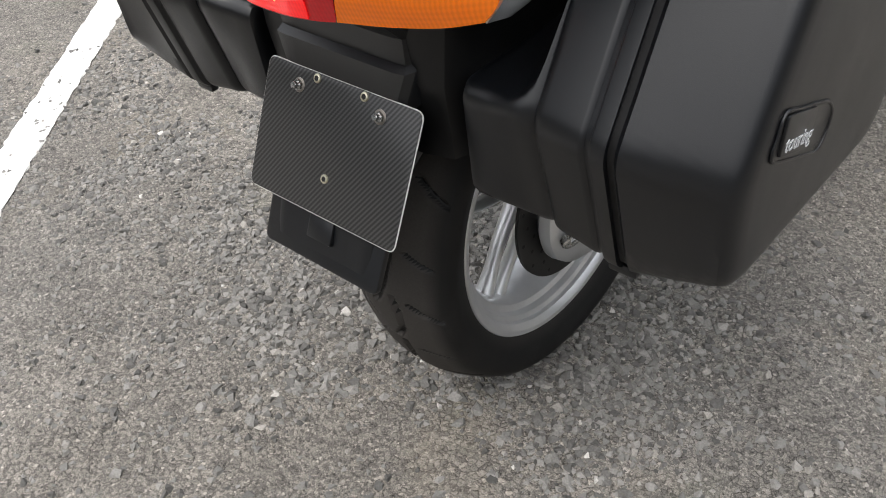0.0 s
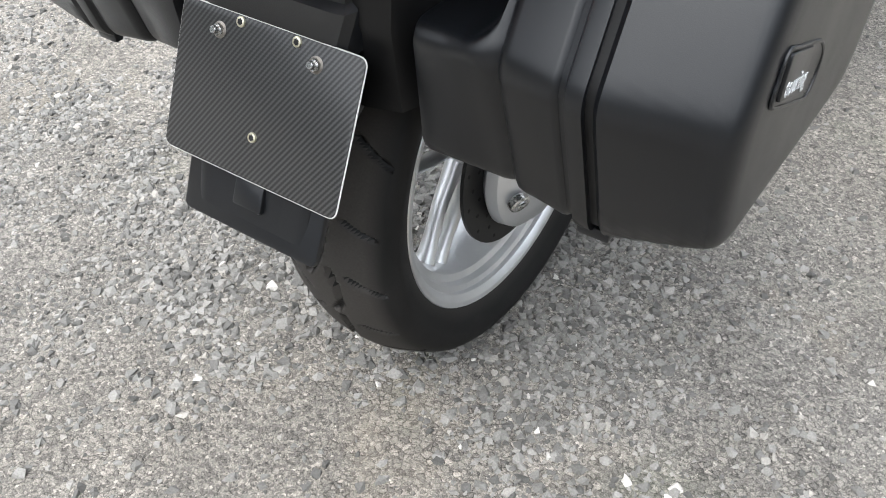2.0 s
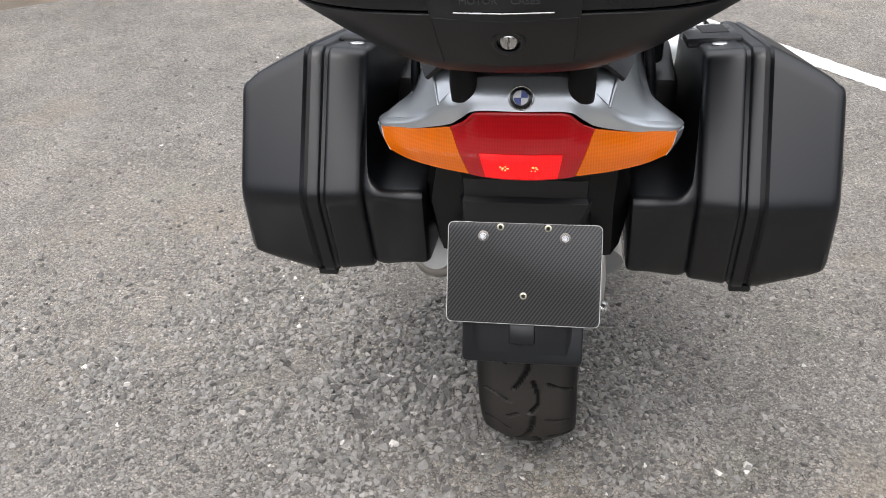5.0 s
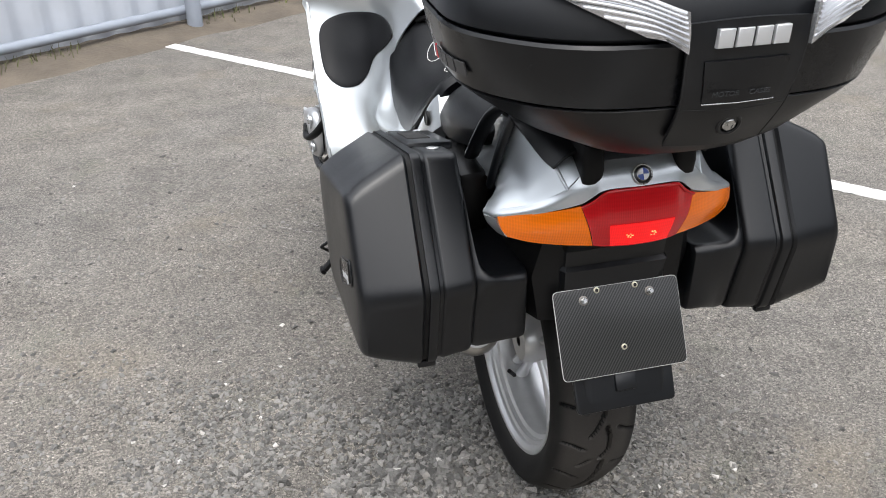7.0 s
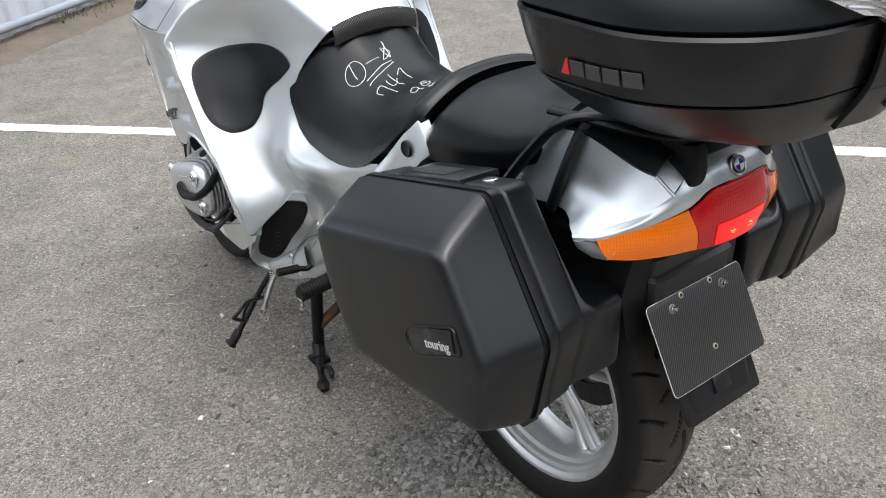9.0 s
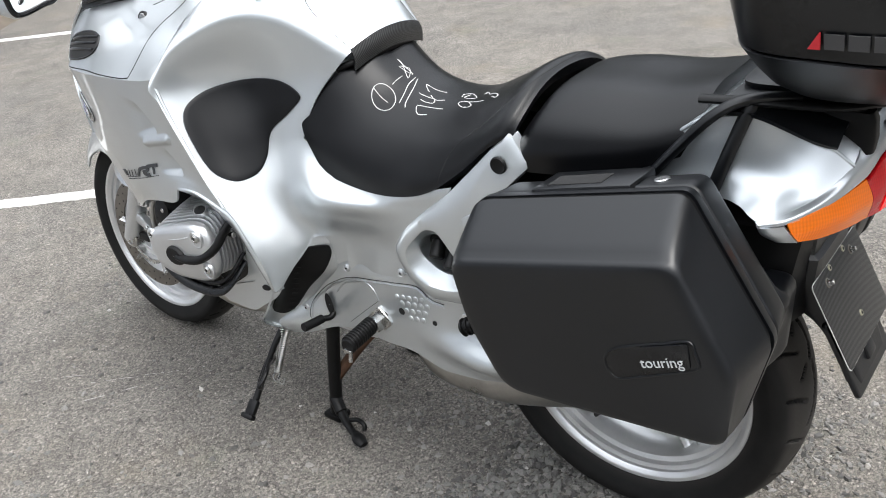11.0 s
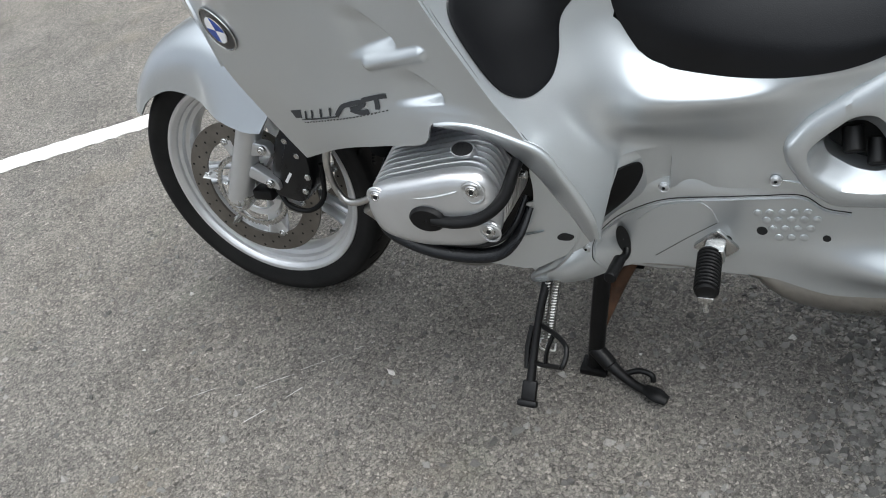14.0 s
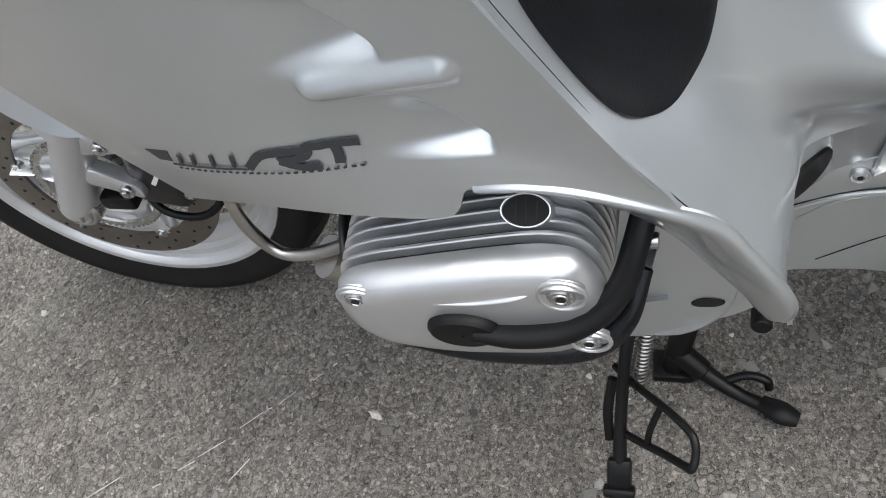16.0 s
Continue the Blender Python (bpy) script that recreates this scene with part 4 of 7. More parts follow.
OPENING = [(0.446, 0.535), (0.428, 0.564), (0.396, 0.578), (0.374, 0.566), (0.340, 0.516), (0.342, 0.494), (0.372, 0.484), (0.402, 0.489), (0.438, 0.512)]
fairing_geo = panel(SIDE, 190, 240, 0.004, scoops)
for k, flip in enumerate((lambda g: g, mirrored)):
    fairing = part("side_fairing", flip(fairing_geo), SILVER, bike, "silver side fairing with pressed vents")
    shield = part("leg_shield", flip(half_shell(3 / 8, 5 / 8, 60)), SILVER, bike, "silver leg shield hollowed for the knee")
    part("shield_tip", flip(body_piece(0.8, 1.0, 0.0, 0.465, 36, 60)), SILVER, shield)
    cowl = part("upper_fairing", flip(panel(UPPER, 50, 80)), SILVER, bike)
    flank = part("side_panel", flip(pierced(body_piece(0.2, 0.8, 0.0, 1.0, 110, 240), OPENING)), SILVER, bike, "silver side panel under the seat")
    part("panel_foot", flip(pierced(body_piece(0.8, 1.0, 0.625, 1.0, 40, 110), OPENING)), SILVER, flank)
    pad_line = [(0.272, 0.115), (0.23, 0.275), (0.203, 0.50), (0.187, 0.76), (0.22, 0.90), (0.30, 0.835), (0.375, 0.70), (0.475, 0.645), (0.555, 0.52), (0.582, 0.30), (0.52, 0.125), (0.37, 0.08)]
    part("knee_pad", flip(patch(SHIELD, (0.36, 0.42), pad_line, 0.004, 120, 16, 0.002)), VINYL, shield, "black rubber knee pad")
    part("fairing_lip", flip(panel(LIP, 40, 90, 0.003)), SILVER, bike, "silver rolled edge of the fairing")
    low = part("inner_leg_panel", flip(panel(LOWER, 50, 40)), SILVER, bike)
    part("inner_leg_top", flip(panel([[(-0.290, 0.752, 0.560), (-0.258, 0.748, 0.560), (-0.214, 0.722, 0.560), (-0.184, 0.690, 0.560)], [(-0.288, 0.746, 0.528), (-0.260, 0.738, 0.528), (-0.212, 0.712, 0.528), (-0.182, 0.683, 0.528)], LOWER[0]], 16, 30, 0.003)), SILVER, low)
    part("gusset", flip(panel([[(-0.184, 0.682, 0.515), (-0.174, 0.650, 0.515), (-0.164, 0.600, 0.515)], [(-0.174, 0.678, 0.440), (-0.168, 0.650, 0.440), (-0.160, 0.600, 0.440)], [(-0.166, 0.692, 0.365), (-0.160, 0.660, 0.365), (-0.152, 0.610, 0.365)]], 12, 12, 0.003)), SILVER, low)
    grip_line = [(0.013, 0.931), (0.069, 0.985), (0.2, 0.925), (0.388, 0.85), (0.590, 0.75), (0.65, 0.64), (0.620, 0.50), (0.520, 0.38), (0.281, 0.36), (0.081, 0.43), (0.006, 0.64)]
    grip = part("grip_pad", flip(patch(LOWER, (0.30, 0.72), grip_line, 0.004, 80, 10, 0.001)), RUBBER, low, "black ribbed rubber grip pad")
    for k in range(9):
        u = 0.16 + 0.055 * k
        part("rib", flip(tube(on(LOWER, [(u, 0.60 + 0.004 * k), (u + 0.02, 0.68 + 0.004 * k)], 0.0048), 0.0013, 6)), RUBBER, grip)
tank_half = half_shell(0.0, 3 / 8, 60)
part("tank_cover", join(tank_half, mirrored(tank_half)), SILVER, bike, "silver tank cover")


def both(rows):
    """A net given from the centre line to the left edge, completed to the right."""
    return [row[::-1] + [(-x, y, z) for x, y, z in row[1:]] for row in rows]


RIDER = [
    [(0.0, 0.612, 0.836), (-0.060, 0.616, 0.838), (-0.120, 0.646, 0.808), (-0.161, 0.702, 0.735), (-0.170, 0.674, 0.656)],
    [(0.0, 0.545, 0.785), (-0.060, 0.550, 0.783), (-0.125, 0.578, 0.748), (-0.168, 0.612, 0.685), (-0.176, 0.600, 0.620)],
    [(0.0, 0.485, 0.764), (-0.065, 0.485, 0.757), (-0.130, 0.495, 0.725), (-0.172, 0.508, 0.670), (-0.183, 0.515, 0.622)],
    [(0.0, 0.400, 0.768), (-0.070, 0.400, 0.760), (-0.140, 0.404, 0.727), (-0.179, 0.408, 0.678), (-0.188, 0.415, 0.642)],
    [(0.0, 0.315, 0.803), (-0.075, 0.315, 0.795), (-0.145, 0.318, 0.758), (-0.178, 0.326, 0.715), (-0.186, 0.335, 0.690)],
    [(0.0, 0.250, 0.836), (-0.080, 0.246, 0.829), (-0.148, 0.246, 0.798), (-0.172, 0.254, 0.768), (-0.176, 0.266, 0.748)],
    [(0.0, 0.226, 0.828), (-0.080, 0.222, 0.820), (-0.145, 0.222, 0.790), (-0.166, 0.230, 0.764), (-0.170, 0.244, 0.746)],
]
PILLION = [
    [(0.0, 0.228, 0.790), (-0.080, 0.226, 0.785), (-0.140, 0.226, 0.762), (-0.166, 0.226, 0.740), (-0.168, 0.220, 0.712)],
    [(0.0, 0.190, 0.826), (-0.080, 0.190, 0.820), (-0.148, 0.188, 0.790), (-0.172, 0.186, 0.752), (-0.170, 0.186, 0.714)],
    [(0.0, 0.120, 0.836), (-0.085, 0.120, 0.832), (-0.152, 0.118, 0.800), (-0.174, 0.116, 0.762), (-0.170, 0.116, 0.722)],
    [(0.0, 0.020, 0.836), (-0.085, 0.020, 0.834), (-0.145, 0.020, 0.806), (-0.164, 0.020, 0.778), (-0.162, 0.020, 0.745)],
    [(0.0, -0.060, 0.850), (-0.075, -0.060, 0.848), (-0.125, -0.060, 0.825), (-0.142, -0.060, 0.800), (-0.142, -0.060, 0.775)],
]
seat = part("rider_seat", panel(both(RIDER), 70, 90, 0.02), VINYL, bike, "black vinyl rider seat with chalk marks")
part("pillion_seat", panel(both(PILLION), 60, 80, 0.02), VINYL, bike, "black vinyl passenger seat")


def field_panel(outline, centre, deep, thick=0.004, n=160, rings_=26):
    """A panel filling an outline (y, z) seen from the side, x given by deep(y, z)."""
    o = resample(outline, n)
    if np.sum(o[:, 0] * np.roll(o[:, 1], -1) - np.roll(o[:, 0], -1) * o[:, 1]) > 0:
        o = o[::-1]
    k = np.linspace(0.001, 1, rings_)
    g2 = np.asarray(centre) + k[:, None, None] * (o[None] - centre)
    g = np.concatenate([deep(g2[..., 0], g2[..., 1])[..., None], g2], -1)
    return sheet(g, thick, True)


def bell(y, z, cy, cz, ry, rz=None):
    return np.exp(-(((y - cy) / ry) ** 2) - ((z - cz) / (rz or ry)) ** 2)


foot_line = rounded([(0.885, 0.355), (0.862, 0.300), (0.815, 0.268), (0.765, 0.262), (0.700, 0.285), (0.640, 0.290), (0.560, 0.287), (0.490, 0.292), (0.448, 0.280), (0.410, 0.272), (0.300, 0.284), (0.235, 0.315), (0.185, 0.365), (0.185, 0.452), (0.300, 0.450), (0.400, 0.455), (0.475, 0.468), (0.600, 0.462), (0.660, 0.446), (0.700, 0.414), (0.760, 0.403), (0.820, 0.398), (0.870, 0.385)], 0.02, 4)


def foot_x(y, z):
    tuck = np.clip((z - 0.430) / 0.055, 0, 1)
    tuck = 0.0115 * tuck * tuck * (3 - 2 * tuck) * np.clip((y - 0.48) / 0.06, 0, 1)
    return tuck - 0.172 - 0.012 * np.clip((0.62 - y) / 0.2, 0, 1) - 0.058 * bell(y, z, 0.815, 0.290, 0.072, 0.055) - 0.03 * bell(y, z, 0.31, 0.335, 0.10, 0.03)


arm_out = [(0.486, 0.530), (0.457, 0.573), (0.409, 0.613), (0.356, 0.655), (0.235, 0.776), (0.196, 0.722), (0.230, 0.690), (0.312, 0.634), (0.322, 0.615), (0.311, 0.564), (0.283, 0.511), (0.264, 0.494), (0.235, 0.500), (0.230, 0.466), (0.300, 0.452), (0.344, 0.445), (0.418, 0.438), (0.454, 0.463), (0.483, 0.508)]
arm_in = [(0.439, 0.535), (0.424, 0.558), (0.396, 0.570), (0.379, 0.561), (0.348, 0.516), (0.350, 0.501), (0.372, 0.491), (0.399, 0.496), (0.431, 0.516)]
arm_edge = [(0.457, 0.528), (0.440, 0.550), (0.405, 0.585), (0.378, 0.588), (0.315, 0.505), (0.322, 0.482), (0.368, 0.470), (0.412, 0.470), (0.448, 0.492)]


def subframe():
    """The triangular cover: a flat outer border, then a slope down to its opening."""
    mid = np.array((0.395, 0.525))

    def by_angle(p):
        q = resample(p, 1500) - mid
        a = np.arctan2(q[:, 1], q[:, 0])
        out = []
        for b in np.linspace(-np.pi, np.pi, 180, endpoint=False):
            d = np.abs((a - b + np.pi) % (2 * np.pi) - np.pi)
            near = np.where(d < 0.02)[0]
            k = near[np.argmax(np.linalg.norm(q[near], axis=1))] if len(near) else np.argmin(d)
            out.append(q[k] + mid)
        return np.array(out)

    o, e, i = [by_angle(rounded(p, r, 5)) for p, r in ((arm_out, 0.012), (arm_edge, 0.014), (arm_in, 0.012))]
    rows = []
    for q, x in ((o, -0.165), (o, -0.186), (o + (e - o) * 0.06, -0.194), (o + (e - o) * 0.3, -0.200), (o + (e - o) * 0.85, -0.202), (e, -0.201), (e + (i - e) * 0.15, -0.196), (e + (i - e) * 0.85, -0.184), (i, -0.181), (i, -0.150)):
        rows.append(np.concatenate([np.full((180, 1), x) + 0.11 * np.clip(q[:, 1:] - 0.6, 0, 0.2), q], 1))
    return sheet(np.array(rows)[:, ::-1], 0, True)


belly_line = rounded([(0.800, 0.545), (0.797, 0.500), (0.806, 0.440), (0.860, 0.405), (0.920, 0.384), (0.900, 0.355), (0.828, 0.352), (0.808, 0.356), (0.776, 0.378), (0.735, 0.404), (0.714, 0.430), (0.722, 0.470), (0.765, 0.520)], 0.014, 4)
for k, flip in enumerate((lambda g: g, mirrored)):
    foot = part("foot_plate", flip(field_panel(foot_line, (0.47, 0.375), foot_x)), SILVER, bike, "silver painted foot plate with raised dots")
    part("subframe_cover", flip(subframe()), SILVER, bike, "silver triangular frame cover")
    belly = part("belly_panel", flip(field_panel(belly_line, (0.79, 0.43), lambda y, z: -0.286 + 0.0 * y)), SILVER, bike)
    # dark slab painted on for the shade inside a small vent
    part("vent_hole", flip(slab(ring([(0.747, 0.425), (0.752, 0.417), (0.767, 0.415), (0.772, 0.420), (0.762, 0.428)], 30), -0.2875, -0.284, "x", 0.0004)), DARK, belly)


# ---- lines, badges and marks that lie on the bodywork ----
GAP = [(0.985, 0.16), (0.965, 0.30), (0.985, 0.45), (0.985, 0.66), (0.93, 0.70), (0.60, 0.775), (0.25, 0.855), (0.15, 0.84), (0.14, 0.70), (0.22, 0.56)]
for flip in (lambda g: g, mirrored):
    part("panel_gap", flip(stroke(UPPER, GAP, 0.0016, 90)), DARK, cowl)
    part("panel_gap", flip(stroke(SHIELD, [(0.0, 0.035), (0.2, 0.03), (0.5, 0.03), (0.8, 0.04), (0.95, 0.05)], 0.0005, 60, 0.0002)), DARK, cowl)
    part("panel_gap", flip(stroke(SHELL, [(0.008, 0.62), (0.13, 0.68), (0.232, 0.80), (0.278, 0.99)], 0.0012, 60)), DARK, cowl)
    vent_line = [(0.76, 0.045), (0.60, 0.055), (0.50, 0.13), (0.47, 0.235), (0.56, 0.31), (0.72, 0.335), (0.83, 0.28), (0.885, 0.16), (0.85, 0.075)]
    vent = part("air_vent", flip(patch(UPPER, (0.68, 0.19), vent_line, 0.0012, 60, 8, 0.0)), DARK, cowl, "black louvred air vent")
    part("vent_rim", flip(tube(on(UPPER, ring(vent_line, 60), 0.0005), 0.0022, 8, 0, True)), GLOSSY, vent)
    for k in range(3):
        u = 0.60 + 0.085 * k
        part("louvre", flip(stroke(UPPER, [(u, 0.075 + 0.02 * abs(k - 1)), (u - 0.03, 0.18), (u - 0.035, 0.315)], 0.0026, 20, 0.0036)), GLOSSY, vent)


def badge(net, cu, cv, ru, rv, parent, flip, spin=0.0):
    """A round enamel badge: dark ring, quartered centre, bright rim."""
    a = np.linspace(0, 2 * np.pi, 40, endpoint=False)
    circle = lambda k: np.stack([cu + k * ru * np.sin(a), cv + k * rv * np.cos(a)], 1)
    b = part("badge", flip(patch(net, (cu, cv), circle(1.0), 0.0030, 64, 6, 0.0015)), BADGE_BLACK, parent, "round enamel badge with quartered blue and white centre")
    part("rim", flip(tube(on(net, circle(1.0), 0.0026), 0.0014, 8, 0, True)), STEEL, b)
    part("inner_rim", flip(tube(on(net, circle(0.62), 0.0046), 0.0008, 8, 0, True)), STEEL, b)
    for q in range(4):
        s = np.linspace(q * np.pi / 2 + spin, (q + 1) * np.pi / 2 + spin, 13)
        rows = []
        for k in (0.02, 0.3, 0.6):
            rows.append(on(net, np.stack([cu + k * ru * np.sin(s), cv + k * rv * np.cos(s)], 1), 0.0049))
        part("quarter", flip(sheet(np.array(rows), 0.0006)), BADGE_BLUE if q % 2 else BADGE_WHITE, b)


MARK_BOX = [(1.1650, 0.6080), (1.1395, 0.6150), (1.1450, 0.5985), (1.1590, 0.5950)]
MARK_BARS = [((1.1296, 0.6152), (1.1350, 0.6005)), ((1.1154, 0.6192), (1.1205, 0.6048)), ((1.0965, 0.6253), (1.1005, 0.6105)), ((1.0765, 0.6310), (1.0800, 0.6172))]
MARK_STROKES = [
    ([(1.0670, 0.6195), (1.0531, 0.6351), (1.0416, 0.6415), (1.0161, 0.6485), (1.0131, 0.6454), (1.0223, 0.6392), (1.0371, 0.6345)], 0.0034),
    ([(1.0371, 0.6345), (1.0292, 0.6325), (1.0189, 0.6318), (1.0063, 0.6350)], 0.0034),
    ([(1.0133, 0.6509), (0.9904, 0.6575), (0.9720, 0.6615)], 0.0034),
    ([(0.9904, 0.6575), (0.9898, 0.6487), (0.9905, 0.6395)], 0.0036),
]
SIDE_UV = np.stack(uv_grid(161, 161), -1).reshape(-1, 2)
SIDE_YZ = surface(SIDE, SIDE_UV[:, 0], SIDE_UV[:, 1])[0][:, 1:]


def side_uv(yz):
    """Where a point (y, z) seen from the side lies on the side fairing."""
    d = np.linalg.norm(SIDE_YZ - np.asarray(yz), axis=1)
    near = np.argsort(d)[:4]
    w = 1.0 / (d[near] + 1e-5)
    return tuple((SIDE_UV[near] * w[:, None]).sum(0) / w.sum())


def side_line(yz, r):
    """A flat printed ribbon along smooth points of the side fairing."""
    q = np.array([side_uv(k) for k in cr(np.array(yz), np.linspace(0, 1, 5 * len(yz)))])
    p, n = surface(SIDE, q[:, 0], q[:, 1])
    p = p + n * (scoops(p) + 0.0009)[:, None]
    across = np.cross(np.gradient(p, axis=0), n)
    across *= r / (np.linalg.norm(across, axis=1, keepdims=True) + 1e-9)
    return sheet(np.stack([p - across, p, p + across], 1), 0.0008)


def side_fill(corners_):
    c = np.array(corners_)
    g = [[c[0] * (1 - i) * (1 - j) + c[1] * (1 - i) * j + c[2] * i * j + c[3] * i * (1 - j) for j in (0, 0.5, 1)] for i in (0.0, 0.5, 1.0)]
    return sheet(np.array([on(SIDE, [side_uv(q) for q in row], 0.0006) for row in g]), 0.0008)


for flip in (lambda g: g, mirrored):
    badge(SIDE, 0.285, 0.078, 0.098, 0.060, fairing, flip)
    logo = part("model_mark", flip(side_fill(MARK_BOX)), DECAL, fairing, "dark grey printed mark")
    for low_, high_ in MARK_BARS:
        part("mark_bar", flip(side_line([low_, high_], 0.0013)), DECAL, logo)
    for line_, r_ in MARK_STROKES:
        part("mark_bar", flip(side_line(line_, r_)), DECAL, logo)
    part("mark_bar", flip(side_line([(1.145, 0.596), (1.105, 0.607), (1.068, 0.618)], 0.0008)), DECAL, logo)
    for k in range(26):
        y_ = 1.142 - 0.0066 * k
        part("mark_dot", flip(side_line([(y_, 0.5917 + (1.142 - y_) * 0.287), (y_ - 0.003, 0.5926 + (1.142 - y_) * 0.287)], 0.0007)), DECAL, logo)
# ---- panniers, top case, tail ----
def pannier_loft(stations, n=144):
    return loft([np.concatenate([np.full((n, 1), x), resample(rounded(o, r, 5), n)], 1) for x, o, r in stations])


LID_SEAM = [(-0.116, 0.795), (-0.229, 0.613), (-0.192, 0.468), (0.110, 0.447), (0.190, 0.560), (0.218, 0.690), (0.200, 0.728)]
LID_FACE = [(-0.136, 0.750), (-0.213, 0.612), (-0.205, 0.506), (0.115, 0.484), (0.172, 0.585), (0.190, 0.666), (0.178, 0.682)]


def shifted(o, k):
    c = np.mean(o, 0)
    return [tuple(c + (np.array(p) - c) * k) for p in o]


def between(a, b, t):
    return [tuple(np.array(p) + (np.array(q) - np.array(p)) * t) for p, q in zip(a, b)]


LOOP = 7 * 24


def outline_loop(corners, radii):
    """A rounded polygon whose points keep to their corners from outline to outline."""
    c = np.asarray(corners, float)
    out, m = [], len(c)
    arcs = []
    for i in range(m):
        p, q, s = c[i - 1], c[i], c[(i + 1) % m]
        d1, d2 = p - q, s - q
        k = min(radii[i], 0.45 * np.linalg.norm(d1), 0.45 * np.linalg.norm(d2))
        a, b = q + d1 / np.linalg.norm(d1) * k, q + d2 / np.linalg.norm(d2) * k
        t = np.linspace(0, 1, 8)[:, None]
        arcs.append((1 - t) ** 2 * a + 2 * t * (1 - t) * q + t * t * b)
    for i in range(m):
        a, b = arcs[i][-1], arcs[(i + 1) % m][0]
        out += list(arcs[i]) + list(a + (b - a) * np.linspace(0, 1, 18)[1:-1, None])
    return np.array(out)


def pannier(side):
    case = thing("pannier", "grained black plastic pannier beside the rear wheel", "pannier", group="panniers")
    flip = (lambda g: g) if side < 0 else mirrored
    R_ = [0.015, 0.015, 0.02, 0.03, 0.03, 0.045, 0.045]
    steps = ((0.0, -0.312), (0.12, -0.3235), (0.30, -0.341), (0.50, -0.360), (0.70, -0.378), (0.84, -0.389))
    curve = [(x, between(LID_SEAM, LID_FACE, t), R_) for t, x in steps]
    crown = [(x, shifted(LID_FACE, k), R_) for k, x in ((1.005, -0.3955), (0.992, -0.4000), (0.972, -0.4032), (0.945, -0.4053), (0.90, -0.4066), (0.80, -0.4072), (0.4, -0.4074))]
    lid = part("lid", flip(pannier_loft([(-0.3075, shifted(LID_SEAM, 0.985), R_)] + curve + crown)), PLASTIC, case, "grained black lid with a bevelled face", 40)
    part("seal", flip(pannier_loft([(-0.2995, shifted(LID_SEAM, 0.982), R_), (-0.3085, shifted(LID_SEAM, 0.982), R_)])), RUBBER, case, "black rubber seal")
    seam_r = [0.015, 0.015, 0.02, 0.03, 0.03, 0.04, 0.04]
    low = [(-0.197, 0.6175), (-0.206, 0.606), (-0.199, 0.494), (0.085, 0.462), (0.150, 0.560), (0.158, 0.596), (0.152, 0.6175)]

    def tall(x, inset, top=None):
        """The tall part's outline, drawn in all round, cut off level at the height top."""
        c = np.mean(LID_SEAM, 0)
        o = [tuple(np.array(p) - inset * (np.array(p) - c) / np.linalg.norm(np.array(p) - c)) for p in LID_SEAM]
        if top is not None:
            (y0, z0), (y1, z1) = o[1], o[0]
            (y2, z2), (y3, z3) = o[5], o[6]
            k = min(1.0, max(0.0, (top - z0) / (z1 - z0)))
            f = min(1.0, max(0.0, (top - o[4][1]) / (z2 - o[4][1])))
            o[0] = (y0 + (y1 - y0) * k, min(top, z1))
            if top < z2:
                o[5] = (o[4][0] + (y2 - o[4][0]) * f, top - 0.004)
                o[6] = (o[5][0] - 0.012, top)
        return np.concatenate([np.full((LOOP, 1), x), outline_loop(o, seam_r)], 1)

    def lowest(x, t, inset=0.0):
        """From the cut-off tall outline (t = 0) to the low box (t = 1)."""
        a = tall(x, 0.014, 0.622)
        b = np.concatenate([np.full((LOOP, 1), x), outline_loop(shifted(low, 1 - inset), [0.010, 0.012, 0.015, 0.02, 0.02, 0.02, 0.010])], 1)
        return a + (b - a) * t

    rows = [tall(-0.3005, 0.0), tall(-0.2890, 0.0), tall(-0.2862, 0.0012), tall(-0.2838, 0.0060), tall(-0.2790, 0.0072), tall(-0.2762, 0.0045), tall(-0.2735, 0.0040), tall(-0.250, 0.0075), tall(-0.236, 0.0090), tall(-0.2305, 0.0105), tall(-0.2272, 0.0135), tall(-0.2255, 0.0190)]
    rows += [tall(-0.2242, 0.018, 0.74), tall(-0.2225, 0.017, 0.70), tall(-0.2205, 0.016, 0.665), tall(-0.2180, 0.015, 0.646), tall(-0.2130, 0.014, 0.634), tall(-0.2050, 0.014, 0.626)]
    rows += [lowest(-0.196, 0.3), lowest(-0.182, 0.7), lowest(-0.168, 1.0), lowest(-0.150, 1.0), lowest(-0.1435, 1.0, 0.012), lowest(-0.1405, 1.0, 0.035), lowest(-0.1395, 1.0, 0.08)]
    part("shell", flip(loft(rows)), PLASTIC, case, "black inner shell with a level shelf over the wheel", 34)
    for y in (-0.188, -0.172):
        part("hinge", flip(block((-0.300, y + 0.01, 0.466), (0.03, 0.012, 0.012), 0.003)), PLASTIC, case)
    top = part("handle_panel", flip(moved(block((0, 0, 0), (0.075, 0.155, 0.014), 0.004), pose(-0.250, 0.045, 0.7555, -12, 3, 0))), GLOSSY, case, "black carrying handle panel")
    # thin dark block in place of the shaded handle recess
    part("handle_recess", flip(moved(block((0, 0, 0), (0.038, 0.085, 0.003), 0.001), pose(-0.256, 0.060, 0.7597, -12, 3, 0))), DARK, top)
    part("lock", flip(moved(rod((0, 0, 0), (0, 0, 0.004), 0.011, None, 20), pose(-0.252, -0.058, 0.7765, -12, 3, 0))), STEEL, case, "round steel lock")
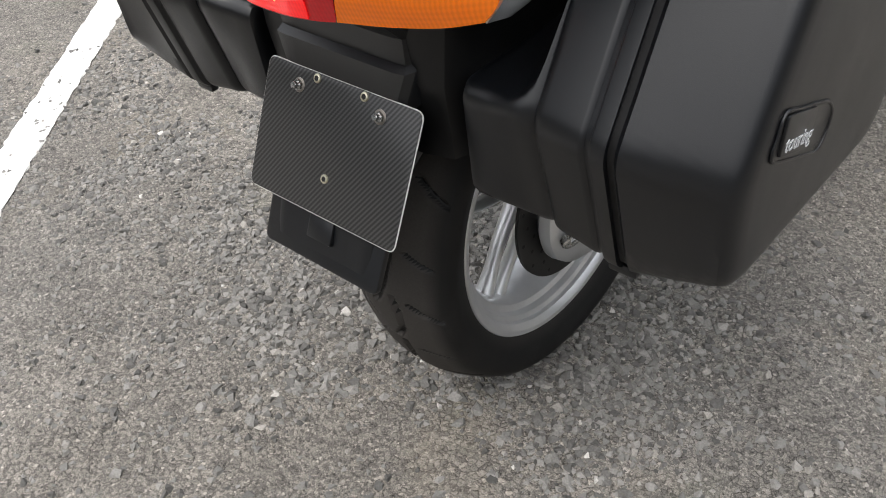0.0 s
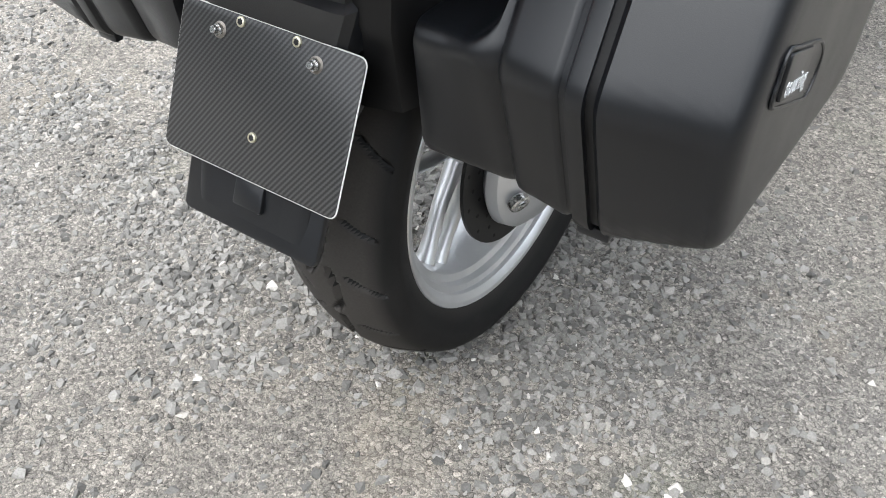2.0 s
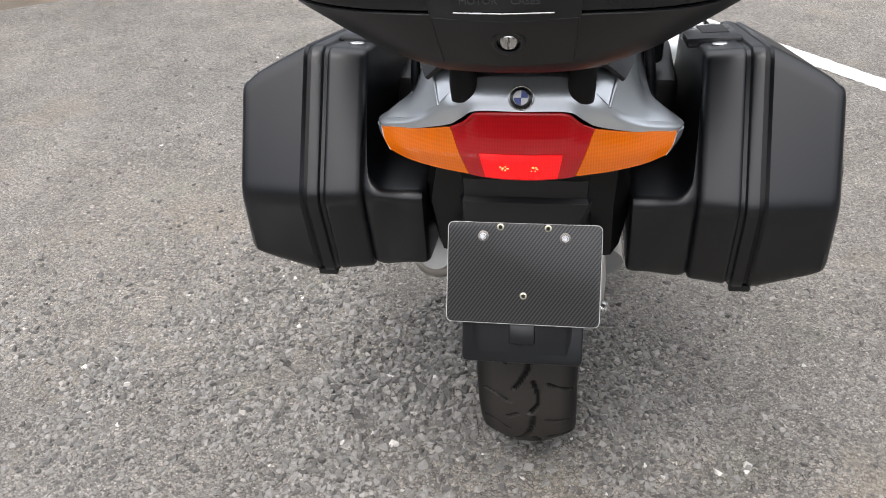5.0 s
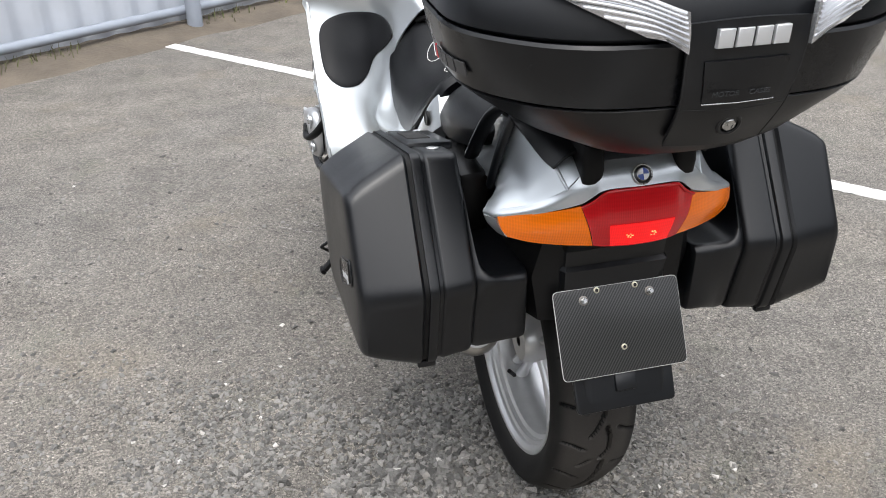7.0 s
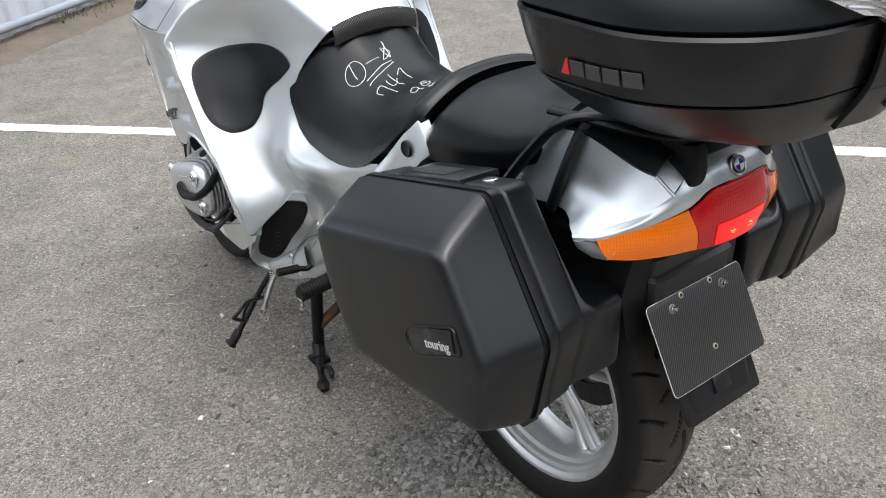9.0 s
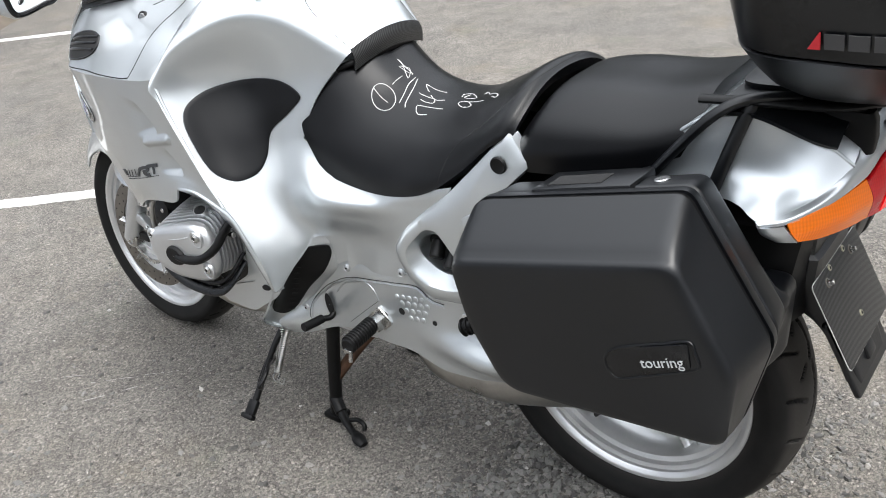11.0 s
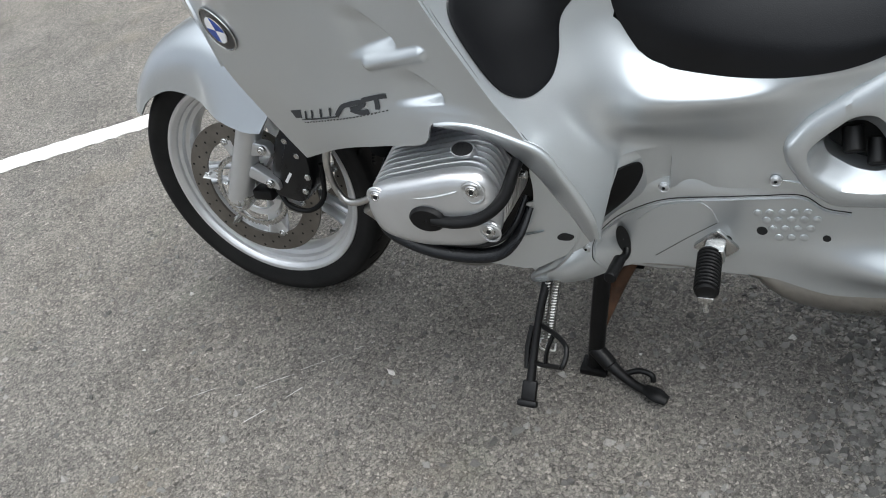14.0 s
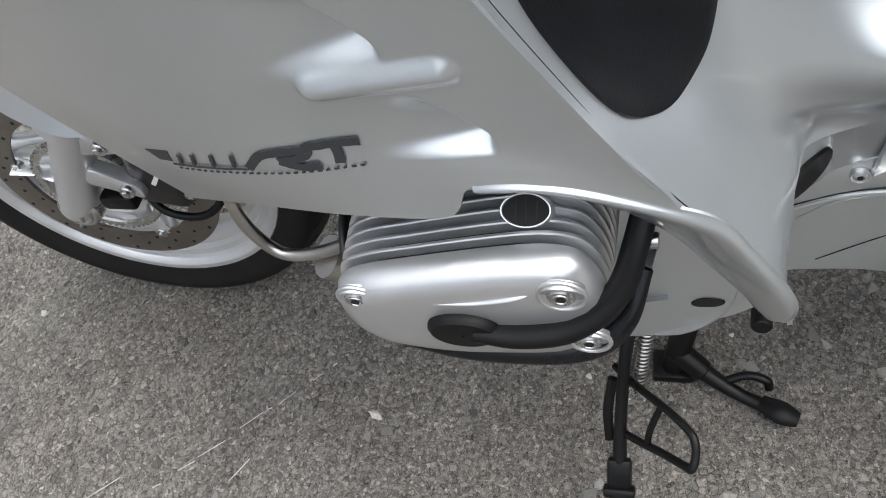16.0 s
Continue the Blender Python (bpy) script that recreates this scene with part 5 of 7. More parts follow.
    # the recessed latch with its lettered plate
    slot = ring([(-0.056, 0.580), (-0.052, 0.598), (-0.066, 0.615), (-0.094, 0.628), (-0.130, 0.642), (-0.161, 0.654), (-0.170, 0.638), (-0.173, 0.620), (-0.140, 0.602), (-0.097, 0.582), (-0.070, 0.571)], 60)
    hollow_fill = part("latch_recess", flip(slab(slot, -0.4084, -0.4050, "x", 0.0004)), GLOSSY, lid, "recessed latch")
    part("recess_lip", flip(tube([(-0.4078, y, z) for y, z in slot], 0.0018, 8, 0, True)), PLASTIC, hollow_fill)
    plate_ = part("latch_plate", flip(slab(rounded([(-0.099, 0.629), (-0.161, 0.653), (-0.166, 0.619), (-0.106, 0.594)], 0.004, 3), -0.4112, -0.4050, "x", 0.0012)), GLOSSY, lid, "black latch plate with raised lettering")
    if side < 0:
        m = Matrix(((0, 0, -1, -0.4115), (-0.945, 0.326, 0, -0.1035), (0.326, 0.945, 0, 0.6005), (0, 0, 0, 1)))
    else:
        m = Matrix(((0, 0, 1, 0.4115), (0.945, 0.326, 0, -0.1605), (-0.326, 0.945, 0, 0.6205), (0, 0, 0, 1)))
    letters("touring", 0.0200, 0.0004, GREY_PRINT, "lettering", plate_, m, "grey lettering touring")
    return case, lid


for side in (-1, 1):
    pannier(side)


top_case = thing("top_case", "black top case with clear rear prisms and silver lettering shapes", "top case")


def case_ring(half, front, back, z, drop=0.0, n=160):
    o = resample(rounded([(-half, back + 0.13), (-half * 0.66, back + 0.018), (0, back), (half * 0.66, back + 0.018), (half, back + 0.13), (half * 0.98, front - 0.05), (half * 0.66, front - 0.006), (0, front), (-half * 0.66, front - 0.006), (-half * 0.98, front - 0.05)], [0.06, 0.10, 0.2, 0.10, 0.06, 0.06, 0.06, 0.2, 0.06, 0.06], 8), n)
    zz = z + drop * (o[:, 1:] - back) / (front - back)
    return np.concatenate([o, zz], 1)


def case_loft(rows):
    return loft([case_ring(*r) for r in rows])


part("base", case_loft([(0.10, -0.18, -0.36, 0.858), (0.150, -0.145, -0.402, 0.867), (0.190, -0.13, -0.424, 0.885, 0.004), (0.226, -0.122, -0.440, 0.908, 0.006), (0.256, -0.116, -0.455, 0.930, 0.008), (0.276, -0.112, -0.463, 0.945, 0.010), (0.274, -0.114, -0.461, 0.947, 0.010)]), PLASTIC, top_case, "black lower shell", 20)
part("belt", case_loft([(0.274, -0.114, -0.461, 0.948, 0.010), (0.278, -0.112, -0.465, 0.950, 0.010), (0.290, -0.106, -0.474, 0.985, 0.012), (0.298, -0.100, -0.480, 1.020, 0.014), (0.296, -0.102, -0.478, 1.024, 0.014)]), GLOSSY, top_case, "satin black belt", 20)
lid_rows = [(0.293, -0.104, -0.475, 1.026, 0.014), (0.297, -0.101, -0.478, 1.030, 0.014), (0.296, -0.102, -0.474, 1.060, 0.010), (0.280, -0.115, -0.455, 1.100), (0.240, -0.145, -0.415, 1.135), (0.16, -0.19, -0.35, 1.155), (0.07, -0.24, -0.29, 1.160)]
part("lid", case_loft(lid_rows), PLASTIC, top_case, "black domed lid", 26)
# rear panel with plaque, lock and lettering shapes
BACK = [
    [(-0.073, -0.482, 1.046), (0.0, -0.489, 1.050), (0.073, -0.482, 1.046)],
    [(-0.073, -0.4815, 1.012), (0.0, -0.4885, 1.014), (0.073, -0.4815, 1.012)],
    [(-0.068, -0.4685, 0.950), (0.0, -0.4755, 0.950), (0.068, -0.4685, 0.950)],
    [(-0.063, -0.432, 0.892), (0.0, -0.439, 0.890), (0.063, -0.432, 0.892)],
]
back = part("rear_panel", panel(BACK, 40, 20, 0.006), PLASTIC, top_case, "black rear panel with a steel lock")
part("panel_gap", stroke(BACK, [(0.69, 0.0), (0.70, 0.5), (0.69, 1.0)], 0.0012, 20), DARK, back)
for v in (0.0, 1.0):
    part("panel_gap", stroke(BACK, [(0.0, v), (0.33, v), (0.66, v), (1.0, v)], 0.0012, 30), DARK, back)
corners = np.array([(0.385, 0.14), (0.385, 0.86), (0.635, 0.83), (0.635, 0.17)])
g = [[on(BACK, [corners[0] * (1 - s) * (1 - t) + corners[1] * (1 - s) * t + corners[2] * s * t + corners[3] * s * (1 - t)], 0.0025)[0] for t in np.linspace(0, 1, 9)] for s in np.linspace(0, 1, 7)]
plaque = part("plaque", sheet(np.array(g), 0.003), GLOSSY, back, "glossy black plaque with printed words")
part("plaque_edge", tube(on(BACK, [(0.645, 0.17), (0.645, 0.5), (0.645, 0.83)], 0.002), 0.0009, 8), STEEL, plaque)
letters("MOTOR", 0.0095, 0.0002, DECAL, "lettering", plaque, Matrix(((1, 0, 0, -0.039), (0, -0.28, -0.96, -0.4838), (0, 0.96, -0.28, 0.9635), (0, 0, 0, 1))), "dark grey word MOTOR")
letters("CASES", 0.0095, 0.0002, DECAL, "lettering", plaque, Matrix(((1, 0, 0, 0.007), (0, -0.28, -0.96, -0.4838), (0, 0.96, -0.28, 0.9635), (0, 0, 0, 1))), "dark grey word CASES")
part("mark", slab([(-0.0035, 0.9705), (0.0035, 0.9705), (0.0, 0.9645)], -0.4812, -0.478, "y", 0), RED_PRINT, plaque)
# maker's wordmark as four plain silver blocks
SILVER_BAR = mat("silver_plastic", (0.62, 0.63, 0.64), 0.35, 0.6)
for k in range(4):
    x0 = -0.044 + k * 0.0225
    part("wordmark_block", slab([(x0, 1.020), (x0 + 0.019, 1.020), (x0 + 0.0205, 1.040), (x0 + 0.0015, 1.040)], -0.4925, -0.484, "y", 0.0008), SILVER_BAR, back)
lock_at = np.array((0.003, -0.4555, 0.923))
axis = np.array((0, -0.93, -0.36))
lk = part("lock", rod(lock_at, lock_at + axis * 0.007, 0.0085, None, 24), STEEL, back, "round steel lock marked 1")
part("lock_bezel", tube([lock_at + axis * 0.004 + 0.0135 * np.array((math.cos(a), 0.36 * math.sin(a), -0.93 * math.sin(a))) for a in np.linspace(0, 2 * np.pi, 24, endpoint=False)], 0.003, 8, 0, True), GLOSSY, back)
letters("1", 0.010, 0.0002, DECAL, "lettering", lk, Matrix(((1, 0, 0, 0.0005), (0, -0.36, -0.93, -0.4651), (0, 0.93, -0.36, 0.9165), (0, 0, 0, 1))), "numeral 1")
# clear prisms at both rear corners of the lid
for flip in (lambda g: g, mirrored):
    PRISM = [
        [(-0.238, -0.424, 1.100), (-0.150, -0.463, 1.086), (-0.077, -0.487, 1.060)],
        [(-0.205, -0.450, 1.076), (-0.132, -0.476, 1.062), (-0.075, -0.4885, 1.040)],
        [(-0.120, -0.478, 1.035), (-0.098, -0.486, 1.030), (-0.074, -0.488, 1.015)],
    ]
    pr = part("prism", flip(panel(PRISM, 30, 30, 0.006)), CLEAR, top_case, "clear ribbed plastic prism")
    for k in range(7):
        u = 0.08 + k * 0.13
        part("rib", flip(stroke(PRISM, [(u, 0.05), (u, 0.5), (u, 0.97)], 0.0022, 16, 0.0022)), CLEAR, pr)
# type mark on the belt: plain shapes
BELT = case_ring(0.2885, -0.1065, -0.473, 0.980)
MARK_GREY = mat("grey_type_print", (0.045, 0.045, 0.047), 0.45)


def belt_point(y, z, lift=0.0008):
    """A point on the left face of the belt."""
    left_ = BELT[(BELT[:, 0] < -0.12) & (BELT[:, 1] > -0.45)]
    left_ = left_[np.argsort(left_[:, 1])]
    k = 1.0 + (z - 0.980) * 0.8
    return (k * float(np.interp(y, left_[:, 1], left_[:, 0])) - lift, y, z)


for flip in (lambda g: g, mirrored):
    wedge = [[belt_point(-0.233, 0.9705), belt_point(-0.246, 0.9705)], [belt_point(-0.2445, 0.989), belt_point(-0.246, 0.989)]]
    part("mark", flip(sheet(np.array(wedge), 0.002)), RED_PRINT, top_case, "red printed wedge")
    for k in range(4):
        y0 = -0.250 - 0.024 * k
        block_ = [[belt_point(y0 - 0.020 * s, z) for s in (0.0, 0.5, 1.0)] for z in (0.9715, 0.988)]
        part("mark", flip(sheet(np.array(block_), 0.002)), MARK_GREY, top_case, "grey printed block")

# ---- tail ----
BRIM = [
    [(0.0, -0.276, 0.771), (-0.055, -0.273, 0.770), (-0.076, -0.268, 0.757), (-0.092, -0.262, 0.747), (-0.140, -0.240, 0.731), (-0.188, -0.202, 0.715), (-0.202, -0.168, 0.708)],
    [(0.0, -0.267, 0.790), (-0.053, -0.265, 0.789), (-0.080, -0.263, 0.775), (-0.099, -0.258, 0.760), (-0.148, -0.232, 0.736), (-0.190, -0.196, 0.719), (-0.203, -0.166, 0.711)],
    [(0.0, -0.252, 0.806), (-0.052, -0.250, 0.804), (-0.082, -0.252, 0.790), (-0.105, -0.251, 0.769), (-0.150, -0.221, 0.738), (-0.187, -0.188, 0.722), (-0.200, -0.164, 0.714)],
]
UNDER_RACK = [
    [(0.0, -0.252, 0.806), (-0.052, -0.250, 0.804), (-0.082, -0.252, 0.790), (-0.105, -0.251, 0.769)],
    [(0.0, -0.208, 0.818), (-0.050, -0.208, 0.817), (-0.095, -0.209, 0.812), (-0.118, -0.209, 0.804)],
    [(0.0, -0.142, 0.838), (-0.050, -0.142, 0.838), (-0.105, -0.142, 0.838), (-0.137, -0.142, 0.835)],
    [(0.0, -0.060, 0.830), (-0.050, -0.060, 0.830), (-0.105, -0.060, 0.828), (-0.145, -0.060, 0.822)],
    [(0.0, 0.030, 0.760), (-0.050, 0.030, 0.760), (-0.100, 0.030, 0.755), (-0.140, 0.030, 0.745)],
]
BOWL = [
    [(-0.105, -0.251, 0.769), (-0.128, -0.237, 0.751), (-0.150, -0.221, 0.738), (-0.187, -0.188, 0.722), (-0.200, -0.164, 0.714)],
    [(-0.118, -0.209, 0.804), (-0.132, -0.207, 0.776), (-0.152, -0.197, 0.750), (-0.178, -0.168, 0.731), (-0.190, -0.148, 0.717)],
    [(-0.137, -0.142, 0.835), (-0.139, -0.145, 0.797), (-0.145, -0.144, 0.762), (-0.160, -0.136, 0.739), (-0.174, -0.128, 0.721)],
    [(-0.145, -0.060, 0.822), (-0.147, -0.070, 0.794), (-0.150, -0.080, 0.765), (-0.156, -0.085, 0.742), (-0.160, -0.088, 0.720)],
    [(-0.140, 0.030, 0.745), (-0.144, 0.030, 0.738), (-0.150, 0.030, 0.730), (-0.155, 0.030, 0.720), (-0.158, 0.030, 0.705)],
]
tail_half = panel(BRIM, 30, 80, 0.003)
tail = part("tail_cowl", join(tail_half, mirrored(tail_half)), PALE_SILVER, bike, "pale silver tail cowl", 60)
top_half = panel(UNDER_RACK, 40, 40, 0.003)
part("cowl_top", join(top_half, mirrored(top_half)), PALE_SILVER, tail, "", 60)
CREST = cr([(-0.105, -0.251, 0.769), (-0.128, -0.237, 0.751), (-0.150, -0.221, 0.738), (-0.187, -0.188, 0.722), (-0.200, -0.164, 0.714)], np.linspace(0, 1, 40))
RIM = cr([(-0.105, -0.251, 0.769), (-0.118, -0.209, 0.804), (-0.137, -0.142, 0.835), (-0.145, -0.060, 0.822), (-0.140, 0.030, 0.745)], np.linspace(0, 1, 40))
for flip in (lambda g: g, mirrored):
    part("cowl_side", flip(panel(BOWL, 60, 60, 0.003)), PALE_SILVER, tail, "", 60)
    part("cowl_edge", flip(join(tube(CREST + (0.0016, 0.0022, -0.0024), 0.0030, 12), tube(RIM + (0.0022, 0.0, -0.0022), 0.0034, 10))), PALE_SILVER, tail)
ROUND = [[(-0.03, -0.2745, 0.772), (0.03, -0.2745, 0.772)], [(-0.03, -0.2590, 0.806), (0.03, -0.2590, 0.806)]]
badge([r[::-1] for r in ROUND], 0.40, 0.5, 0.37, 0.24, tail, lambda g: g)
RED_NET = [
    [(0.0, -0.2775, 0.769), (-0.030, -0.277, 0.769), (-0.054, -0.2745, 0.767), (-0.070, -0.269, 0.753), (-0.087, -0.265, 0.744)],
    [(0.0, -0.287, 0.725), (-0.030, -0.286, 0.725), (-0.052, -0.283, 0.724), (-0.066, -0.278, 0.718), (-0.077, -0.273, 0.714)],
    [(0.0, -0.280, 0.681), (-0.022, -0.279, 0.681), (-0.042, -0.275, 0.681), (-0.055, -0.271, 0.681), (-0.066, -0.266, 0.681)],
]
red_net = [row[::-1] + [(-x, y, z) for x, y, z in row[1:]] for row in RED_NET]
AMBER_NET = [
    [(-0.191, -0.199, 0.715), (-0.165, -0.223, 0.7245), (-0.125, -0.248, 0.735), (-0.088, -0.2645, 0.745)],
    [(-0.187, -0.206, 0.698), (-0.158, -0.232, 0.702), (-0.120, -0.256, 0.708), (-0.078, -0.2725, 0.714)],
    [(-0.179, -0.211, 0.686), (-0.150, -0.230, 0.682), (-0.110, -0.250, 0.681), (-0.067, -0.2655, 0.681)],
]
lamp = part("tail_lamp", panel(red_net, 30, 60, 0.004), RED, bike, "red tail lamp lens, lit")
part("lit_window", panel([[tuple(p) for p in on(red_net, [(u, 0.5 - w), (u, 0.5 - w / 2), (u, 0.5), (u, 0.5 + w / 2), (u, 0.5 + w)], 0.0016)] for u, w in ((0.56, 0.245), (0.66, 0.25), (0.76, 0.255), (0.86, 0.26), (0.97, 0.265))], 10, 20, 0.0012), LIT, lamp, "glowing red lamp window")
glow_rng = random.Random(3)
for x, w in ((-0.020, 0.010), (0.016, 0.013)):
    for k in range(9):
        part("glint", block((x + w * glow_rng.uniform(-0.5, 0.5), -0.2872, 0.7005 + 0.006 * glow_rng.uniform(-0.5, 0.5)), (0.0016, 0.0006, 0.0012), 0), FILAMENT, lamp)
part("lens_rim", tube(on(red_net, [(0, 0.0), (0, 0.125), (0, 0.25), (0, 0.375), (0, 0.5), (0, 0.625), (0, 0.75), (0, 0.875), (0, 1)], 0.0015), 0.0022, 8, 60), RED, lamp)
SIDE_END = [[(-0.150, -0.150, 0.703), (-0.201, -0.165, 0.707), (-0.193, -0.196, 0.711)], [(-0.150, -0.155, 0.690), (-0.197, -0.170, 0.695), (-0.188, -0.204, 0.698)], [(-0.140, -0.165, 0.680), (-0.186, -0.182, 0.684), (-0.180, -0.210, 0.685)]]
for flip in (lambda g: g, mirrored):
    part("indicator", flip(panel(AMBER_NET, 24, 50, 0.004)), AMBER, bike, "amber indicator lens")
    part("lamp_housing", flip(panel(SIDE_END, 16, 24, 0.004)), PALE_SILVER, bike)

# ---- rear mudguard, plate ----
def box_ring(x, y0, y1, z, r=0.012, n=60):
    o = resample(rounded([(-x, y0), (x, y0), (x, y1), (-x, y1)], r, 5), n)
    return np.concatenate([o, np.full((n, 1), z)], 1)


guard = part("rear_mudguard", loft([box_ring(0.100, -0.262, -0.02, 0.690, 0.03), box_ring(0.092, -0.235, -0.02, 0.665, 0.02), box_ring(0.088, -0.212, -0.02, 0.645), box_ring(0.088, -0.209, -0.02, 0.618), box_ring(0.090, -0.216, -0.02, 0.612), box_ring(0.088, -0.213, -0.05, 0.575), box_ring(0.080, -0.225, -0.150, 0.540), box_ring(0.072, -0.262, -0.236, 0.470), box_ring(0.070, -0.285, -0.262, 0.410)]), PLASTIC, bike, "black plastic rear mudguard", 24)
PLATE = pose(0, -0.245, 0.517, 62.8, 0, 0)
part("flap", moved(slab(rounded([(-0.086, 0.0), (-0.084, -0.128), (0.084, -0.128), (0.086, 0.0)], 0.008, 4), -0.022, -0.014, "z", 0.002), PLATE), PLASTIC, guard, "black mud flap")
part("flap_block", moved(block((0, -0.085, -0.012), (0.036, 0.03, 0.012), 0.003), PLATE), PLASTIC, guard)
part("bracket", moved(block((0.0, 0.078, -0.006), (0.135, 0.022, 0.012), 0.003), PLATE), GLOSSY, guard)
part("bracket", moved(block((0.0, 0.082, 0.001), (0.026, 0.010, 0.006), 0.002), PLATE), GLOSSY, guard)
part("bracket", moved(block((0.0, 0.0, -0.010), (0.05, 0.13, 0.014), 0.003), PLATE), GLOSSY, guard)
blank = part("blank_plate", moved(slab(rounded([(-0.105, -0.0695), (0.105, -0.0695), (0.105, 0.0695), (-0.105, 0.0695)], 0.009, 6), -0.0012, 0.0012, "z", 0.0005), PLATE), CARBON, bike, "carbon weave backing plate without a number plate")
# thin pale line along the plate's edge
EDGE = mat("pale_edge", (0.5, 0.5, 0.48), 0.3)
part("plate_edge", moved(tube([(x, y, -0.0002) for x, y in rounded([(-0.1052, -0.0697), (0.1052, -0.0697), (0.1052, 0.0697), (-0.1052, 0.0697)], 0.009, 6)], 0.0008, 6, 0, True), PLATE), EDGE, blank)
BRASS = worn("plated_screw", (0.55, 0.52, 0.40), 0.35, 0.9, 800, 0.0001, 0.2, 0.2, 60)
for x, y in ((-0.033, 0.064), (0.032, 0.064), (0.001, -0.030)):
    s = part("screw", moved(lathe([(0.0, 0.0050), (0.0014, 0.0046), (0.0018, 0.0026)], 20), PLATE @ pose(x, y, 0.0012) @ pose(0, 0, 0, 0, -90, 0)), BRASS, blank, "plated screw")
    part("socket", moved(rod((x, y, 0.0018), (x, y, 0.0030), 0.0031, None, 6, 0.02), PLATE), DARK, s)
for x, y in ((-0.0565, 0.051), (0.0555, 0.051)):
    s = part("bolt", moved(join(rod((x, y, 0.001), (x, y, 0.0048), 0.0058, None, 6, 0.1), rod((x, y, 0.004), (x, y, 0.0105), 0.0036, None, 14)), PLATE), STEEL, blank, "steel bolt and nut")
    part("washer", moved(rod((x, y, 0.0008), (x, y, 0.0020), 0.0076, None, 20), PLATE), DISC, s)

# ---- luggage rack and grab rails ----
part("rack_plate", loft([box_ring(0.070, -0.325, -0.10, 0.846, 0.03), box_ring(0.080, -0.335, -0.09, 0.850, 0.03), box_ring(0.085, -0.340, -0.09, 0.858, 0.03), box_ring(0.08, -0.335, -0.10, 0.860, 0.03)]), PLASTIC, bike, "black luggage rack", 30)
PAN = [
    [(0.0, -0.236, 0.824), (-0.050, -0.236, 0.824), (-0.094, -0.236, 0.818), (-0.122, -0.234, 0.797)],
    [(0.0, -0.208, 0.830), (-0.050, -0.208, 0.829), (-0.100, -0.209, 0.824), (-0.131, -0.206, 0.806)],
    [(0.0, -0.142, 0.848), (-0.050, -0.142, 0.848), (-0.110, -0.142, 0.848), (-0.148, -0.140, 0.838)],
    [(0.0, -0.090, 0.850), (-0.050, -0.090, 0.850), (-0.110, -0.090, 0.850), (-0.152, -0.090, 0.840)],
]
pan_half = panel(PAN, 30, 30, 0.006)
part("rack_pan", join(pan_half, mirrored(pan_half)), PLASTIC, bike, "black luggage rack underside")
for k in (-1, 1):
    foot_ = part("rack_foot", loft([box_ring(0.010, -0.262, -0.225, 0.774, 0.010), box_ring(0.015, -0.266, -0.215, 0.778, 0.010), box_ring(0.0165, -0.268, -0.205, 0.797, 0.010), box_ring(0.016, -0.266, -0.195, 0.822, 0.010), box_ring(0.014, -0.262, -0.19, 0.832, 0.010)]), RUBBER, bike, "black rubber rack foot", 40)
    foot_.location = (SCALE * k * 0.071, 0, 0)
    part("pannier_mount", block((k * 0.178, 0.05, 0.662), (0.052, 0.18, 0.12), 0.012), FRAME, bike, "black pannier mount")
    part("rack_arm", tube([(k * 0.071, -0.245, 0.815), (k * 0.075, -0.235, 0.838), (k * 0.080, -0.21, 0.852)], 0.011, 12, 12), FRAME, bike)
    part("rack_side", tube([(k * 0.072, -0.28, 0.848), (k * 0.110, -0.22, 0.846), (k * 0.135, -0.14, 0.852), (k * 0.140, -0.06, 0.850)], 0.010, 12, 24, False, 0.6), FRAME, bike)
    part("grab_rail", tube([(k * 0.170, 0.004, 0.735), (k * 0.167, -0.040, 0.787), (k * 0.160, -0.086, 0.836), (k * 0.142, -0.125, 0.856), (k * 0.110, -0.180, 0.855)], 0.013, 14, 30, False, 0.6), PLASTIC, bike, "black grab rail")
    part("grab_rail", tube([(k * 0.166, -0.084, 0.715), (k * 0.158, -0.104, 0.775), (k * 0.146, -0.122, 0.830), (k * 0.138, -0.130, 0.853)], 0.0095, 14, 24, False, 0.7), PLASTIC, bike)
# filler added under the seats, black in place of the shade there
part("seat_filler", loft([box_ring(0.13, -0.20, 0.60, 0.52, 0.04), box_ring(0.145, -0.20, 0.62, 0.60, 0.04), box_ring(0.13, -0.21, 0.62, 0.67, 0.04), box_ring(0.09, -0.18, 0.58, 0.705, 0.04)]), FRAME, bike, "black filler under the seats", 30)
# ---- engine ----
# filler added to stop the view through; its black paints inner shade
part("engine_filler", loft([np.concatenate([np.full((60, 1), x), resample(rounded(o, 0.03, 4), 60)], 1) for x, o in ((-0.165, [(0.60, 0.30), (1.04, 0.31), (1.08, 0.45), (1.02, 0.60), (0.62, 0.58)]), (0.165, [(0.60, 0.30), (1.04, 0.31), (1.08, 0.45), (1.02, 0.60), (0.62, 0.58)]))]), FRAME, bike, "black filler where the engine block sits", 30)
part("oil_pan", loft([box_ring(0.12, 0.62, 1.02, 0.235, 0.05), box_ring(0.15, 0.60, 1.05, 0.26, 0.05), box_ring(0.155, 0.60, 1.06, 0.32, 0.05)]), ENGINE, bike, "cast sump", 30)
# likewise a black filler added behind the nose for the shade inside
part("nose_filler", loft([box_ring(0.09, 1.04, 1.20, 0.42, 0.04), box_ring(0.12, 1.02, 1.24, 0.55, 0.04), box_ring(0.14, 1.0, 1.27, 0.75, 0.04), box_ring(0.16, 0.95, 1.30, 0.86, 0.04)]), FRAME, bike, "black filler behind the nose", 30)
